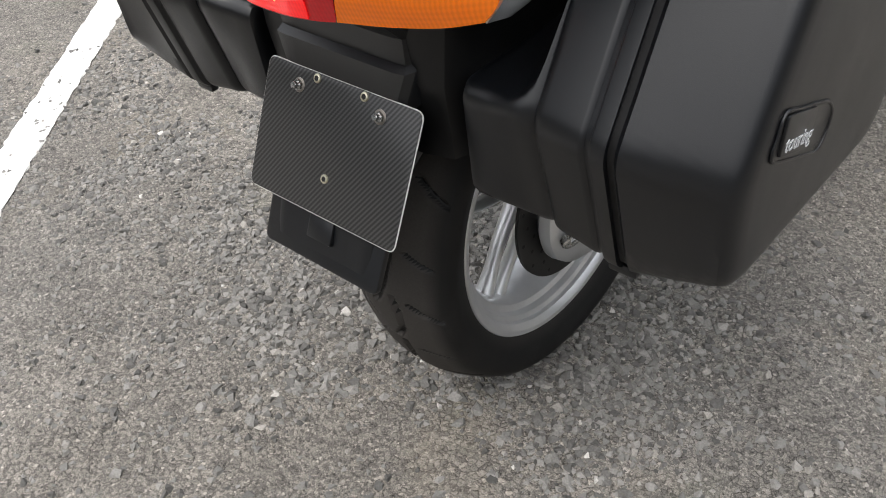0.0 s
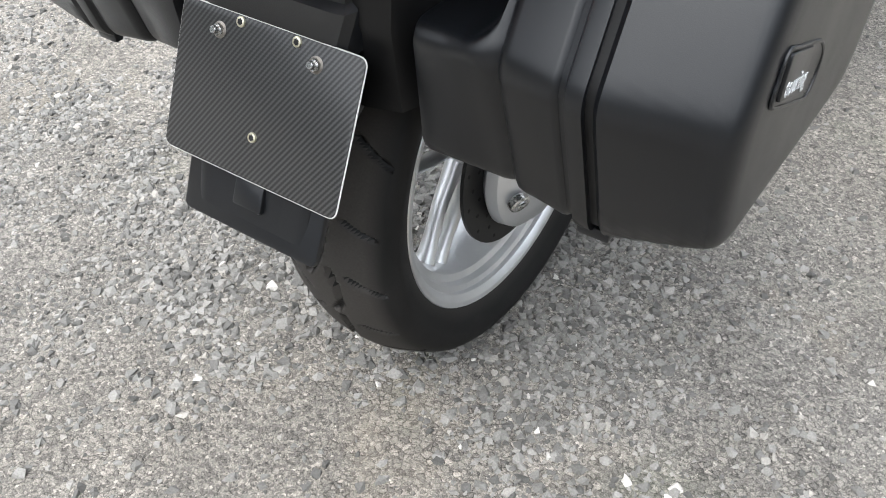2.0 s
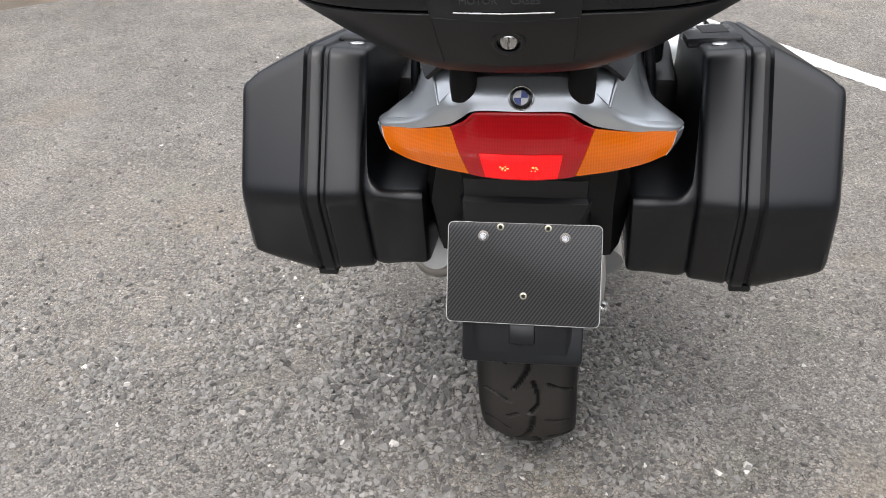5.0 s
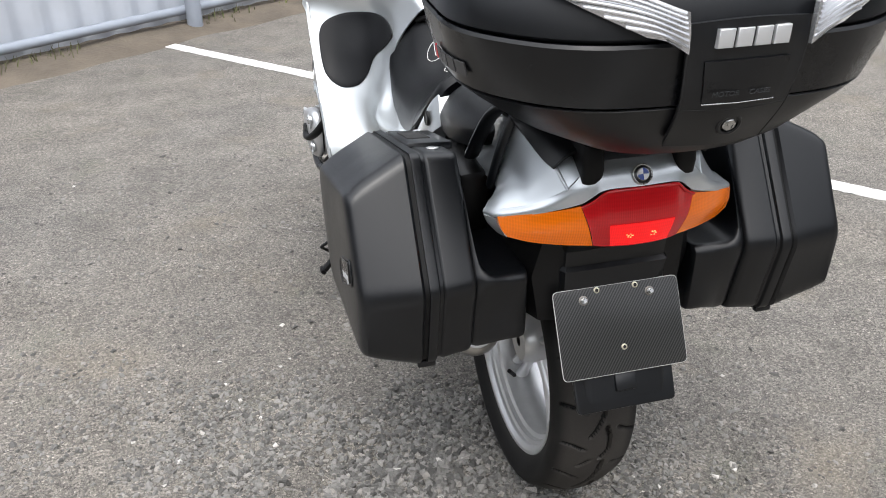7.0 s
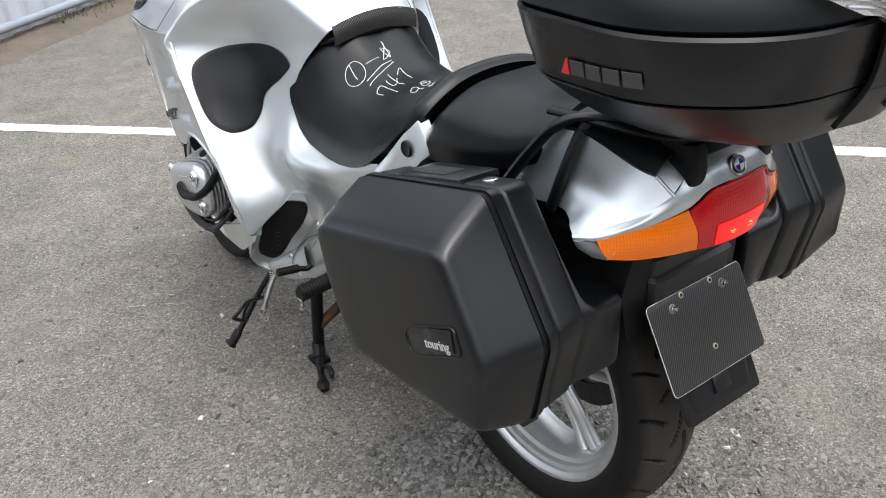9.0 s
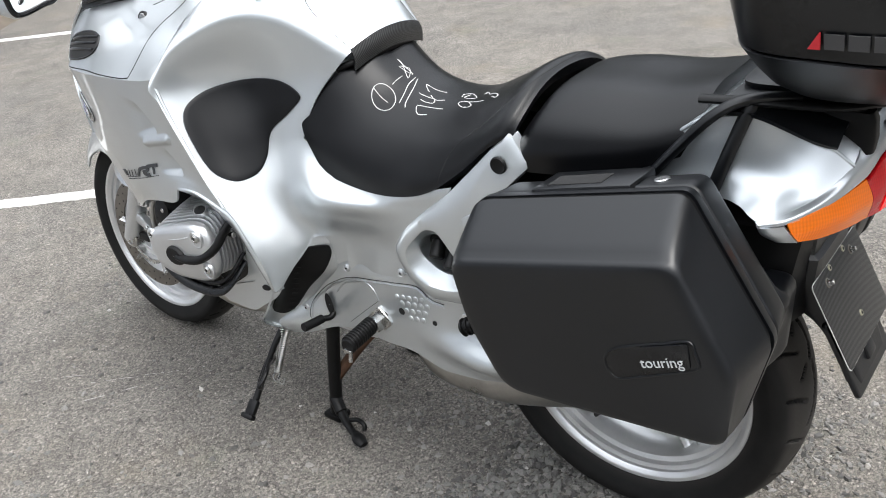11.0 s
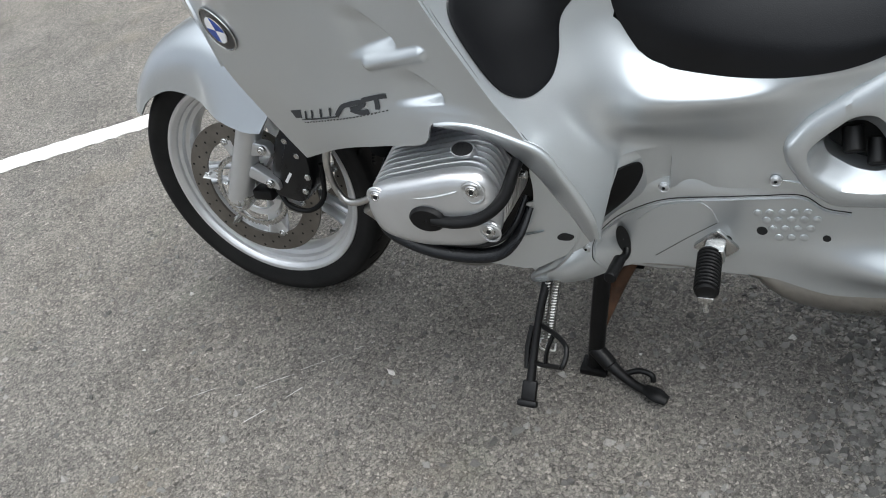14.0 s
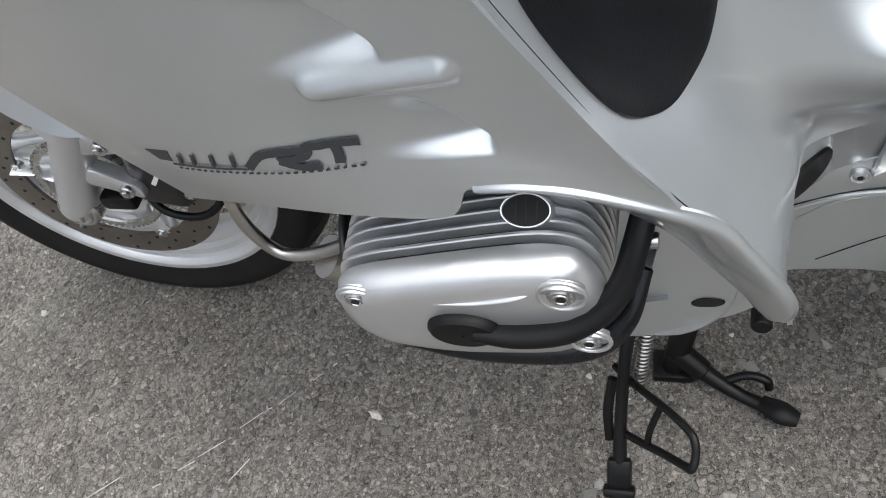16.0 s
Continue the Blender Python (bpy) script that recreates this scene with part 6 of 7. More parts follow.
HEAD = [(1.038, 0.470), (1.030, 0.520), (1.012, 0.548), (0.972, 0.562), (0.905, 0.580), (0.862, 0.582), (0.838, 0.566), (0.826, 0.515), (0.832, 0.462), (0.856, 0.434), (0.905, 0.424), (0.965, 0.420), (1.020, 0.436)]

COVER = [(1.036, 0.478), (1.032, 0.510), (1.010, 0.526), (0.972, 0.538), (0.905, 0.556), (0.866, 0.562), (0.842, 0.552), (0.829, 0.514), (0.832, 0.468), (0.856, 0.440), (0.905, 0.430), (0.965, 0.427), (1.020, 0.442)]


def around(o, x, k, dy=0.0, dz=0.0, n=110):
    p = ring(o, n)
    c = p.mean(0)
    p = c + (p - c) * k + (dy, dz)
    return np.concatenate([np.full((n, 1), x), p], 1)


for flip in (lambda g: g, mirrored):
    # core painted black to put shade between the silver fins
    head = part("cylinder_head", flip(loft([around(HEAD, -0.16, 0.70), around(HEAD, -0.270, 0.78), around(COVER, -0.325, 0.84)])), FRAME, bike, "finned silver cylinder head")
    for k in range(12):
        x = -0.2225 - 0.0085 * k
        f = (k / 11) ** 1.6
        rim_ = [((1 - f) * p[0] + f * q[0], (1 - f) * (p[1] + 0.004) + f * (q[1] + 0.003)) for p, q in zip(HEAD, COVER)]
        part("fin", flip(loft([around(rim_, x + 0.0018, 0.985), around(rim_, x + 0.0009, 1.0), around(rim_, x - 0.0009, 1.0), around(rim_, x - 0.0018, 0.985)])), ENGINE, head)
    cover = part("valve_cover", flip(loft([around(COVER, -0.323, 0.985), around(COVER, -0.3285, 1.0), around(COVER, -0.336, 0.985), around(COVER, -0.3435, 0.94), around(COVER, -0.348, 0.86), around(COVER, -0.3508, 0.72), around(COVER, -0.3515, 0.4), around(COVER, -0.3515, 0.1)])), ENGINE, head, "silver valve cover with a pale print bar", 50)
    part("cover_crease", flip(tube([(-0.3500, 0.955, 0.518), (-0.3515, 0.92, 0.525), (-0.3505, 0.888, 0.535), (-0.344, 0.870, 0.542)], [0.001, 0.002, 0.0028, 0.0015], 10, 20, False, 0.5)), ENGINE, cover)
    for y, z, r in ((0.857, 0.541, 0.0165), (0.843, 0.475, 0.0150), (1.013, 0.513, 0.0150)):
        x = -0.349 if y < 0.9 else -0.343
        cup = part("bolt_cup", flip(join(tube([(x - 0.001, y + r * math.cos(a), z - 0.003 + r * 1.1 * math.sin(a)) for a in np.linspace(0, 2 * np.pi, 28, endpoint=False)], 0.0018, 8, 0, True), rod((x + 0.006, y, z), (x - 0.0012, y, z - 0.002), r * 0.95, None, 24, 0.03))), ENGINE, cover)
        part("bolt", flip(join(rod((x, y, z), (x - 0.0055, y, z), r * 0.60, None, 20), tube([(x - 0.0052, y + 0.0055 * math.cos(a), z + 0.0055 * math.sin(a)) for a in np.linspace(0, 2 * np.pi, 16, endpoint=False)], 0.0012, 6, 0, True))), STEEL, cup)
        part("socket", flip(rod((x - 0.005, y, z), (x - 0.0062, y, z), 0.0036, None, 6, 0.02)), DARK, cup)
    hole = np.array((-0.304, 0.881, 0.572))
    nrm = np.array((-0.55, 0.0, 0.835))
    turn_ = Vector(nrm).to_track_quat("X", "Y").to_matrix().to_4x4()
    seat_ = Matrix.Translation(Vector(hole)) @ turn_ @ Matrix.Diagonal((1, 0.62, 0.92, 1))
    collar = part("spark_recess", flip(moved(lathe([(-0.016, 0.0195), (0.0075, 0.0192), (0.0088, 0.0186), (0.0088, 0.0176), (0.0070, 0.0172), (-0.004, 0.0170)], 40), seat_)), ENGINE, cover)
    # dark disc over the fins paints the shade of the plug hole
    part("hollow_fill", flip(moved(lathe([(0.0066, 0.0173), (0.0066, 0.0005)], 30), seat_)), DARK, collar)
    for k in (-1, 0, 1):
        part("inner_fin", flip(moved(block((0.0066, 0.0, 0.008 * k), (0.0012, 0.026, 0.0012), 0), seat_)), FRAME, collar)
    part("lettering_bar", flip(tube([(-0.3425, 1.008, 0.458), (-0.3470, 0.985, 0.449), (-0.3490, 0.962, 0.446)], 0.0016, 8, 12)), WHITE_PRINT, cover)
    cap = part("plug_cover", flip(moved(lathe([(0.0, 0.001), (0.0005, 0.018), (0.004, 0.0205), (0.009, 0.021), (0.012, 0.020)], 36), pose(-0.3595, 0.934, 0.487) @ Matrix.Diagonal((1, 1.35, 1.0, 1)))), RUBBER, cover, "black oval plug cover")
    part("plug_lead", flip(tube([(-0.354, 0.925, 0.487), (-0.3565, 0.89, 0.488), (-0.352, 0.852, 0.497), (-0.336, 0.822, 0.520), (-0.310, 0.808, 0.555), (-0.27, 0.80, 0.580)], [0.0095, 0.0105, 0.0110, 0.0115, 0.011, 0.010], 14, 40, False, 0.75)), RUBBER, cap, "black plug lead cover")
    guard_pts = [(-0.225, 1.050, 0.490), (-0.290, 1.044, 0.462), (-0.322, 1.024, 0.436), (-0.330, 0.972, 0.414), (-0.331, 0.910, 0.406), (-0.327, 0.852, 0.412), (-0.314, 0.822, 0.436), (-0.285, 0.808, 0.470)]
    part("head_guard", flip(tube(guard_pts, [0.008, 0.010, 0.011, 0.0115, 0.0115, 0.0115, 0.010, 0.008], 16, 50, False, 0.5)), GLOSSY, bike, "black head guard")
    part("guard_rail", flip(tube([(x + 0.004, y + 0.003, z + 0.0165) for x, y, z in guard_pts], 0.0042, 10, 50)), GLOSSY, bike)
    part("exhaust_header", flip(tube([(-0.270, 1.020, 0.490), (-0.262, 1.085, 0.440), (-0.255, 1.135, 0.425), (-0.248, 1.158, 0.470), (-0.238, 1.150, 0.520), (-0.2, 1.12, 0.55)], 0.0060, 16, 40)), EXHAUST, bike, "bright steel exhaust header")
    part("header", flip(tube([(-0.262, 1.085, 0.432), (-0.24, 1.03, 0.36), (-0.20, 0.96, 0.29), (-0.12, 0.86, 0.26), (-0.10, 0.70, 0.25)], 0.020, 16, 40)), EXHAUST, bike)
    part("boot", flip(tube([(-0.16, 1.10, 0.52), (-0.2, 1.075, 0.545), (-0.255, 1.03, 0.55)], [0.03, 0.028, 0.03], 18, 20)), RUBBER, bike)
    part("intake_pipe", flip(tube([(-0.27, 0.82, 0.53), (-0.24, 0.79, 0.55), (-0.18, 0.76, 0.55)], 0.026, 16, 14)), RUBBER, bike)
    part("sensor", flip(rod((-0.305, 0.815, 0.540), (-0.305, 0.795, 0.540), 0.006)), STEEL, head)
part("indicator_reflector", block((-0.17, 1.115, 0.535), (0.02, 0.05, 0.022), 0.004), mat("brown_amber", (0.16, 0.075, 0.03), 0.3), bike)
# silencer on the left
part("silencer", tube([(-0.120, 0.505, 0.262), (-0.128, 0.440, 0.254), (-0.140, 0.300, 0.272), (-0.154, 0.120, 0.338), (-0.164, 0.010, 0.388), (-0.166, -0.015, 0.400)], [0.028, 0.044, 0.050, 0.050, 0.048, 0.030], 28, 50), EXHAUST, bike, "brushed steel silencer")
part("joint_pipe", tube([(-0.02, 0.66, 0.25), (-0.09, 0.56, 0.268), (-0.124, 0.48, 0.262)], [0.034, 0.032, 0.030], 20, 20), EXHAUST, bike)
part("heat_shield_lip", tube([(-0.170, 0.700, 0.286), (-0.165, 0.560, 0.286), (-0.166, 0.490, 0.291), (-0.17, 0.448, 0.276), (-0.175, 0.41, 0.268)], 0.003, 8, 40), EXHAUST, bike)

# ---- foot controls ----
for flip, right in ((lambda g: g, False), (mirrored, True)):
    for y0, z0, count in ((0.514, 0.408, 5), (0.502, 0.397, 5), (0.493, 0.383, 4), (0.484, 0.369, 3)):
        for j in range(count):
            y, z = y0 - 0.0164 * j, z0 + 0.0028 * j
            x = float(foot_x(np.array(y), np.array(z)))
            part("dot", flip(moved(lathe([(0.0, 0.0062), (-0.0016, 0.0055), (-0.0026, 0.0030), (-0.0029, 0.0004)], 12), pose(x - 0.0002, y, z))), SILVER, foot)
    # dark studs paint the shade of holes in the plate
    for y, z, r in ((0.507, 0.377, 0.0075), (0.422, 0.378, 0.0055), (0.556, 0.352, 0.0085)):
        x = float(foot_x(np.array(y), np.array(z)))
        part("plate_hole", flip(rod((x + 0.002, y, z), (x - 0.0006, y, z), r, None, 18, 0.02)), DARK, foot)
    for x, y, z in ((-0.1725, 0.644, 0.436), (-0.1815, 0.492, 0.467), (-0.195, 0.764, 0.323)):
        s = part("screw", flip(moved(lathe([(0.004, 0.0082), (0.0, 0.0080), (-0.0006, 0.0072), (0.0004, 0.0058), (-0.0006, 0.0046), (-0.0010, 0.0030)], 22), pose(x - 0.002, y, z))), ENGINE, foot, "bright panel screw")
        part("socket", flip(rod((x - 0.002, y, z), (x - 0.0034, y, z), 0.0022, None, 6, 0.02)), DARK, s)
    bracket = part("peg_bracket", flip(join(slab(rounded([(0.605, 0.335), (0.568, 0.372), (0.535, 0.340), (0.560, 0.318)], 0.006, 3), -0.182, -0.170, "x", 0.002), block((-0.188, 0.570, 0.338), (0.03, 0.030, 0.026), 0.004))), STEEL, bike, "cast aluminium footrest bracket")
    peg = part("footrest", flip(rod((-0.195, 0.576, 0.338), (-0.278, 0.568, 0.336), 0.0150, 0.0162, 20)), RUBBER, bike, "ribbed black rubber footrest")
    for k in range(11):
        x = -0.200 - 0.0072 * k
        part("rib", flip(tube([(x, 0.5755 - 0.0007 * k + 0.0160 * math.cos(a), 0.338 + 0.0160 * math.sin(a)) for a in np.linspace(0, 2 * np.pi, 20, endpoint=False)], 0.0023, 8, 0, True)), RUBBER, peg)
    part("feeler", flip(rod((-0.272, 0.568, 0.326), (-0.277, 0.568, 0.300), 0.004)), STEEL, peg)
    part("end_plate", flip(block((-0.2795, 0.568, 0.326), (0.004, 0.022, 0.008), 0.001)), STEEL, peg)
    rear_peg = part("pillion_footrest", flip(rod((-0.236, 0.318, 0.429), (-0.209, 0.241, 0.4615), 0.0132, None, 18)), RUBBER, bike, "folded ribbed passenger footrest")
    for k in range(9):
        c = np.array((-0.236, 0.318, 0.429)) + np.array((0.027, -0.077, 0.0325)) * (k + 0.6) / 9.5
        d = np.array((0.307, -0.877, 0.370))
        e1 = np.cross(d, (0, 0, 1)); e1 /= np.linalg.norm(e1)
        e2 = np.cross(d, e1)
        part("rib", flip(tube([c + 0.0146 * (math.cos(a) * e1 + math.sin(a) * e2) for a in np.linspace(0, 2 * np.pi, 18, endpoint=False)], 0.0021, 8, 0, True)), RUBBER, rear_peg)
    part("pillion_bracket", flip(join(slab(rounded([(0.350, 0.425), (0.290, 0.452), (0.262, 0.430), (0.300, 0.388)], 0.008, 3), -0.200, -0.180, "x", 0.004), rod((-0.190, 0.316, 0.420), (-0.236, 0.318, 0.425), 0.012, 0.009))), ENGINE, bike, "cast passenger footrest bracket")
    part("frame_cap", flip(moved(lathe([(0.003, 0.0145), (0.0, 0.0145), (-0.002, 0.0128), (-0.001, 0.011), (-0.001, 0.0005)], 28), pose(-0.188, 0.245, 0.724))), RUBBER, bike, "round black frame plug")
    # dark sheet behind the cover opening paints the shade inside it
    part("hollow_fill", flip(field_panel(rounded(arm_in, 0.012, 5), (0.395, 0.525), lambda y, z: -0.150 + 0 * y, 0.003, 80, 6)), DARK, bike)
    part("connector", flip(rod((-0.160, 0.405, 0.545), (-0.182, 0.400, 0.520), 0.014)), FRAME, bike)
    part("connector", flip(rod((-0.160, 0.375, 0.530), (-0.184, 0.372, 0.505), 0.012)), FRAME, bike)
    part("bright_strip", flip(slab(rounded([(0.321, 0.622), (0.300, 0.634), (0.296, 0.612), (0.289, 0.577), (0.256, 0.506), (0.266, 0.499), (0.283, 0.513), (0.310, 0.566)], 0.004, 3), -0.2000, -0.186, "x", 0.002)), PALE_SILVER, bike, "bright metal strip")
    part("dark_infill", flip(slab([(0.29, 0.61), (0.235, 0.64), (0.22, 0.52), (0.256, 0.506)], -0.188, -0.180, "x", 0.001)), FRAME, bike)
    part("carbon_trim", flip(slab(rounded([(0.300, 0.640), (0.236, 0.682), (0.236, 0.640), (0.292, 0.606)], 0.004, 3), -0.194, -0.184, "x", 0.002)), CARBON, bike, "carbon weave trim")
# dark oval on the panel paints the shade of the gear slot
part("gear_slot", moved(lathe([(0.0, 0.0005), (0.0, 0.012)], 24), pose(-0.1800, 0.708, 0.337, -6, 0, 0) @ Matrix.Diagonal((1, 0.90, 2.25, 1))), DARK, bike)
lever = part("gear_lever", tube([(-0.165, 0.706, 0.325), (-0.185, 0.704, 0.312), (-0.205, 0.709, 0.316)], 0.0065, 10, 12), FRAME, bike, "black gear lever")
part("rubber", rod((-0.205, 0.709, 0.317), (-0.257, 0.711, 0.324), 0.0095, None, 14), RUBBER, lever)
def on_plate(points, lift=0.0004):
    return [(float(foot_x(np.array(y), np.array(z))) - lift, y, z) for y, z in points]


# the joint round the plate, its rolled inner edge, and the round cover behind the footrest
JOINT = [(0.395, 0.4252), (0.4276, 0.4295), (0.4582, 0.4464), (0.510, 0.4385), (0.5652, 0.4289), (0.6397, 0.4154), (0.6863, 0.3946), (0.7218, 0.3705), (0.7500, 0.3390), (0.7545, 0.3121), (0.7480, 0.296), (0.7376, 0.285)]
part("plate_joint", tube(on_plate(JOINT, 0.0002), 0.0008, 8, 90), DARK, foot)
part("plate_edge", tube(on_plate([(y - 0.003 * (y > 0.70), z - 0.0052 + 0.003 * (y > 0.74)) for y, z in JOINT], 0.0003), 0.0022, 8, 90), SILVER, foot)
part("plate_edge", tube(on_plate([(0.685, 0.372), (0.657, 0.398), (0.621, 0.410), (0.596, 0.4145), (0.578, 0.4035), (0.568, 0.382)], 0.0002), 0.0014, 8, 60), SILVER, foot)
part("cover_line", tube(on_plate([(0.568, 0.382), (0.612, 0.346), (0.661, 0.305)], 0.0001), 0.0005, 8, 30), FRAME, foot)

# ---- stands ----
stand = part("centre_stand", tube([(-0.140, 0.748, 0.285), (-0.147, 0.765, 0.18), (-0.152, 0.785, 0.030), (-0.153, 0.788, 0.008)], 0.0150, 14, 24), FRAME, bike, "black steel centre stand, down")
part("leg", tube([(0.140, 0.748, 0.285), (0.147, 0.765, 0.18), (0.152, 0.785, 0.030), (0.153, 0.788, 0.004)], 0.0150, 14, 24), FRAME, stand)
part("stand_foot", block((-0.153, 0.788, 0.004), (0.04, 0.05, 0.016), 0.004), FRAME, stand)
part("stand_foot", block((0.153, 0.788, 0.001), (0.04, 0.05, 0.016), 0.004), FRAME, stand)
part("cross_tube", tube([(-0.150, 0.775, 0.105), (-0.08, 0.745, 0.165), (0.02, 0.700, 0.235)], 0.013, 12, 16), RUST, stand, "rusty brown brace")
part("tread_arm", tube([(-0.152, 0.786, 0.055), (-0.166, 0.760, 0.035), (-0.190, 0.712, 0.018), (-0.205, 0.675, 0.016)], [0.014, 0.012, 0.0085, 0.009], 12, 24), FRAME, stand)
part("sleeve", rod((-0.153, 0.785, 0.054), (-0.170, 0.752, 0.031), 0.0145), FRAME, stand)
part("tread_pad", tube([(-0.200, 0.686, 0.020), (-0.212, 0.664, 0.022), (-0.218, 0.645, 0.018)], [0.010, 0.015, 0.010], 12, 12, False, 0.6), RUBBER, stand)
part("tang", tube([(-0.178, 0.728, 0.024), (-0.172, 0.702, 0.032), (-0.176, 0.680, 0.030), (-0.181, 0.676, 0.019)], 0.0055, 10, 20), FRAME, stand)
part("stand_hinge", rod((-0.18, 0.735, 0.295), (-0.12, 0.735, 0.295), 0.020), FRAME, stand)
side_stand = part("side_stand", tube([(-0.185, 0.822, 0.300), (-0.225, 0.828, 0.262), (-0.252, 0.833, 0.232), (-0.293, 0.837, 0.178), (-0.328, 0.838, 0.137)], [0.0080, 0.0075, 0.0065, 0.0065, 0.0080], 14, 24), FRAME, bike, "black side stand, folded out with two springs")
part("stand_foot", moved(join(block((0, 0, 0), (0.013, 0.026, 0.040), 0.005), block((-0.003, 0, -0.018), (0.016, 0.034, 0.012), 0.004)), pose(-0.338, 0.838, 0.128, 0, 42, 0)), FRAME, side_stand)


def spring(a, b, r=0.006, turns=22):
    a, b = np.array(a), np.array(b)
    d = (b - a) / np.linalg.norm(b - a)
    e1 = np.cross(d, (0, 1, 0)); e1 /= np.linalg.norm(e1)
    e2 = np.cross(d, e1)
    t = np.linspace(0, 1, turns * 10)
    return tube([a + (b - a) * k + r * (math.cos(2 * np.pi * turns * k) * e1 + math.sin(2 * np.pi * turns * k) * e2) for k in t], 0.0015, 5)


part("spring", spring((-0.218, 0.823, 0.280), (-0.255, 0.836, 0.170)), EXHAUST, side_stand)
part("spring", spring((-0.218, 0.808, 0.280), (-0.262, 0.821, 0.182)), EXHAUST, side_stand)
part("tread_loop", tube([(-0.246, 0.845, 0.200), (-0.272, 0.822, 0.214), (-0.305, 0.790, 0.236), (-0.326, 0.770, 0.242), (-0.336, 0.764, 0.240), (-0.347, 0.763, 0.232), (-0.357, 0.766, 0.224), (-0.352, 0.772, 0.216), (-0.335, 0.792, 0.196), (-0.318, 0.815, 0.176), (-0.304, 0.834, 0.162)], 0.0042, 10, 60), FRAME, side_stand)
part("loop_brace", tube([(-0.300, 0.796, 0.232), (-0.314, 0.806, 0.205), (-0.322, 0.809, 0.181)], 0.0036, 8, 10), FRAME, side_stand)
for y_ in (0.836, 0.821):
    part("spring_hook", tube([(-0.257, y_, 0.174), (-0.266, y_ + 0.003, 0.160), (-0.262, y_ - 0.005, 0.150), (-0.254, y_ - 0.006, 0.160)], 0.0018, 6, 16), STEEL, side_stand)
part("foot_bracket", tube([(-0.262, 0.846, 0.205), (-0.285, 0.851, 0.175), (-0.306, 0.849, 0.148)], 0.0055, 8, 12), FRAME, side_stand)

# ---- front end ----
def lathe_ring(c, r, thick):
    """A small raised ring facing sideways."""
    return tube([(c[0], c[1] + r * math.cos(a), c[2] + r * math.sin(a)) for a in np.linspace(0, 2 * np.pi, 28, endpoint=False)], thick, 8, 0, True)


for flip in (lambda g: g, mirrored):
    leg = part("fork_leg", flip(tube([(-0.112, 1.488, 0.286), (-0.112, 1.440, 0.384), (-0.112, 1.395, 0.474), (-0.110, 1.330, 0.600), (-0.10, 1.26, 0.74)], [0.0255, 0.0245, 0.0245, 0.022, 0.022], 20, 30)), ENGINE, bike, "silver fork leg")
    leg.matrix_basis = FRONT_SET
    part("axle_clamp", flip(join(rod((-0.095, 1.484, 0.288), (-0.129, 1.484, 0.288), 0.0265, None, 24), rod((-0.12, 1.484, 0.288), (-0.136, 1.484, 0.288), 0.012, None, 6), lathe_ring((-0.129, 1.484, 0.288), 0.0165, 0.0022))), STEEL, leg, "bright axle bolt")
    br = part("caliper_bracket", flip(join(slab(rounded([(1.425, 0.425), (1.372, 0.418), (1.366, 0.395), (1.420, 0.392)], 0.008, 3), -0.128, -0.108, "x", 0.003), slab(rounded([(1.425, 0.370), (1.372, 0.340), (1.372, 0.318), (1.440, 0.345)], 0.008, 3), -0.128, -0.108, "x", 0.003))), ENGINE, leg)
    for y, z in ((1.383, 0.408), (1.388, 0.336)):
        part("bolt", flip(join(rod((-0.125, y, z), (-0.134, y, z), 0.009, None, 18), rod((-0.134, y, z), (-0.137, y, z), 0.005, None, 6))), STEEL, br)
    cal = part("brake_caliper", flip(slab(rounded([(1.400, 0.300), (1.392, 0.352), (1.362, 0.425), (1.332, 0.460), (1.306, 0.448), (1.298, 0.395), (1.302, 0.330), (1.335, 0.285)], 0.016, 4), -0.118, -0.052, "x", 0.010)), GLOSSY, bike, "black brake caliper")
    cal.matrix_basis = FRONT_SET
    for y, z in ((1.335, 0.425), (1.318, 0.395), (1.308, 0.350), (1.322, 0.318)):
        part("bolt", flip(rod((-0.117, y, z), (-0.1215, y, z), 0.0065, None, 6)), STEEL, cal)
    part("lettering_bar", flip(moved(block((0, 0, 0), (0.001, 0.027, 0.0055), 0), pose(-0.1186, 1.352, 0.345, -52, 0, 0))), WHITE_PRINT, cal)
    part("hose", flip(tube([(-0.10, 1.40, 0.300), (-0.112, 1.375, 0.276), (-0.112, 1.33, 0.270), (-0.105, 1.295, 0.300), (-0.10, 1.285, 0.37)], 0.005, 10, 30)), RUBBER, cal)
    part("sensor_block", flip(block((-0.108, 1.425, 0.300), (0.03, 0.045, 0.022), 0.005)), FRAME, leg)


def mud_row(a, rows):
    a = math.radians(a)
    return [(-x, FRONT[1] + r * math.cos(a), FRONT[2] + r * math.sin(a)) for x, r in rows]


MUD = [
    mud_row(37, [(0.0, 0.309), (0.034, 0.304), (0.055, 0.290), (0.062, 0.275)]),
    mud_row(50, [(0.0, 0.318), (0.040, 0.312), (0.064, 0.294), (0.071, 0.270)]),
    mud_row(68, [(0.0, 0.336), (0.045, 0.330), (0.074, 0.308), (0.084, 0.258)]),
    mud_row(86, [(0.0, 0.352), (0.052, 0.346), (0.090, 0.316), (0.104, 0.236)]),
    mud_row(102, [(0.0, 0.366), (0.060, 0.360), (0.110, 0.325), (0.140, 0.222)]),
    mud_row(118, [(0.0, 0.372), (0.070, 0.366), (0.128, 0.335), (0.162, 0.236)]),
    mud_row(126, [(0.0, 0.372), (0.075, 0.366), (0.135, 0.340), (0.166, 0.258)]),
]
mud_net = [row[::-1] + [(-x, y, z) for x, y, z in row[1:]] for row in MUD]
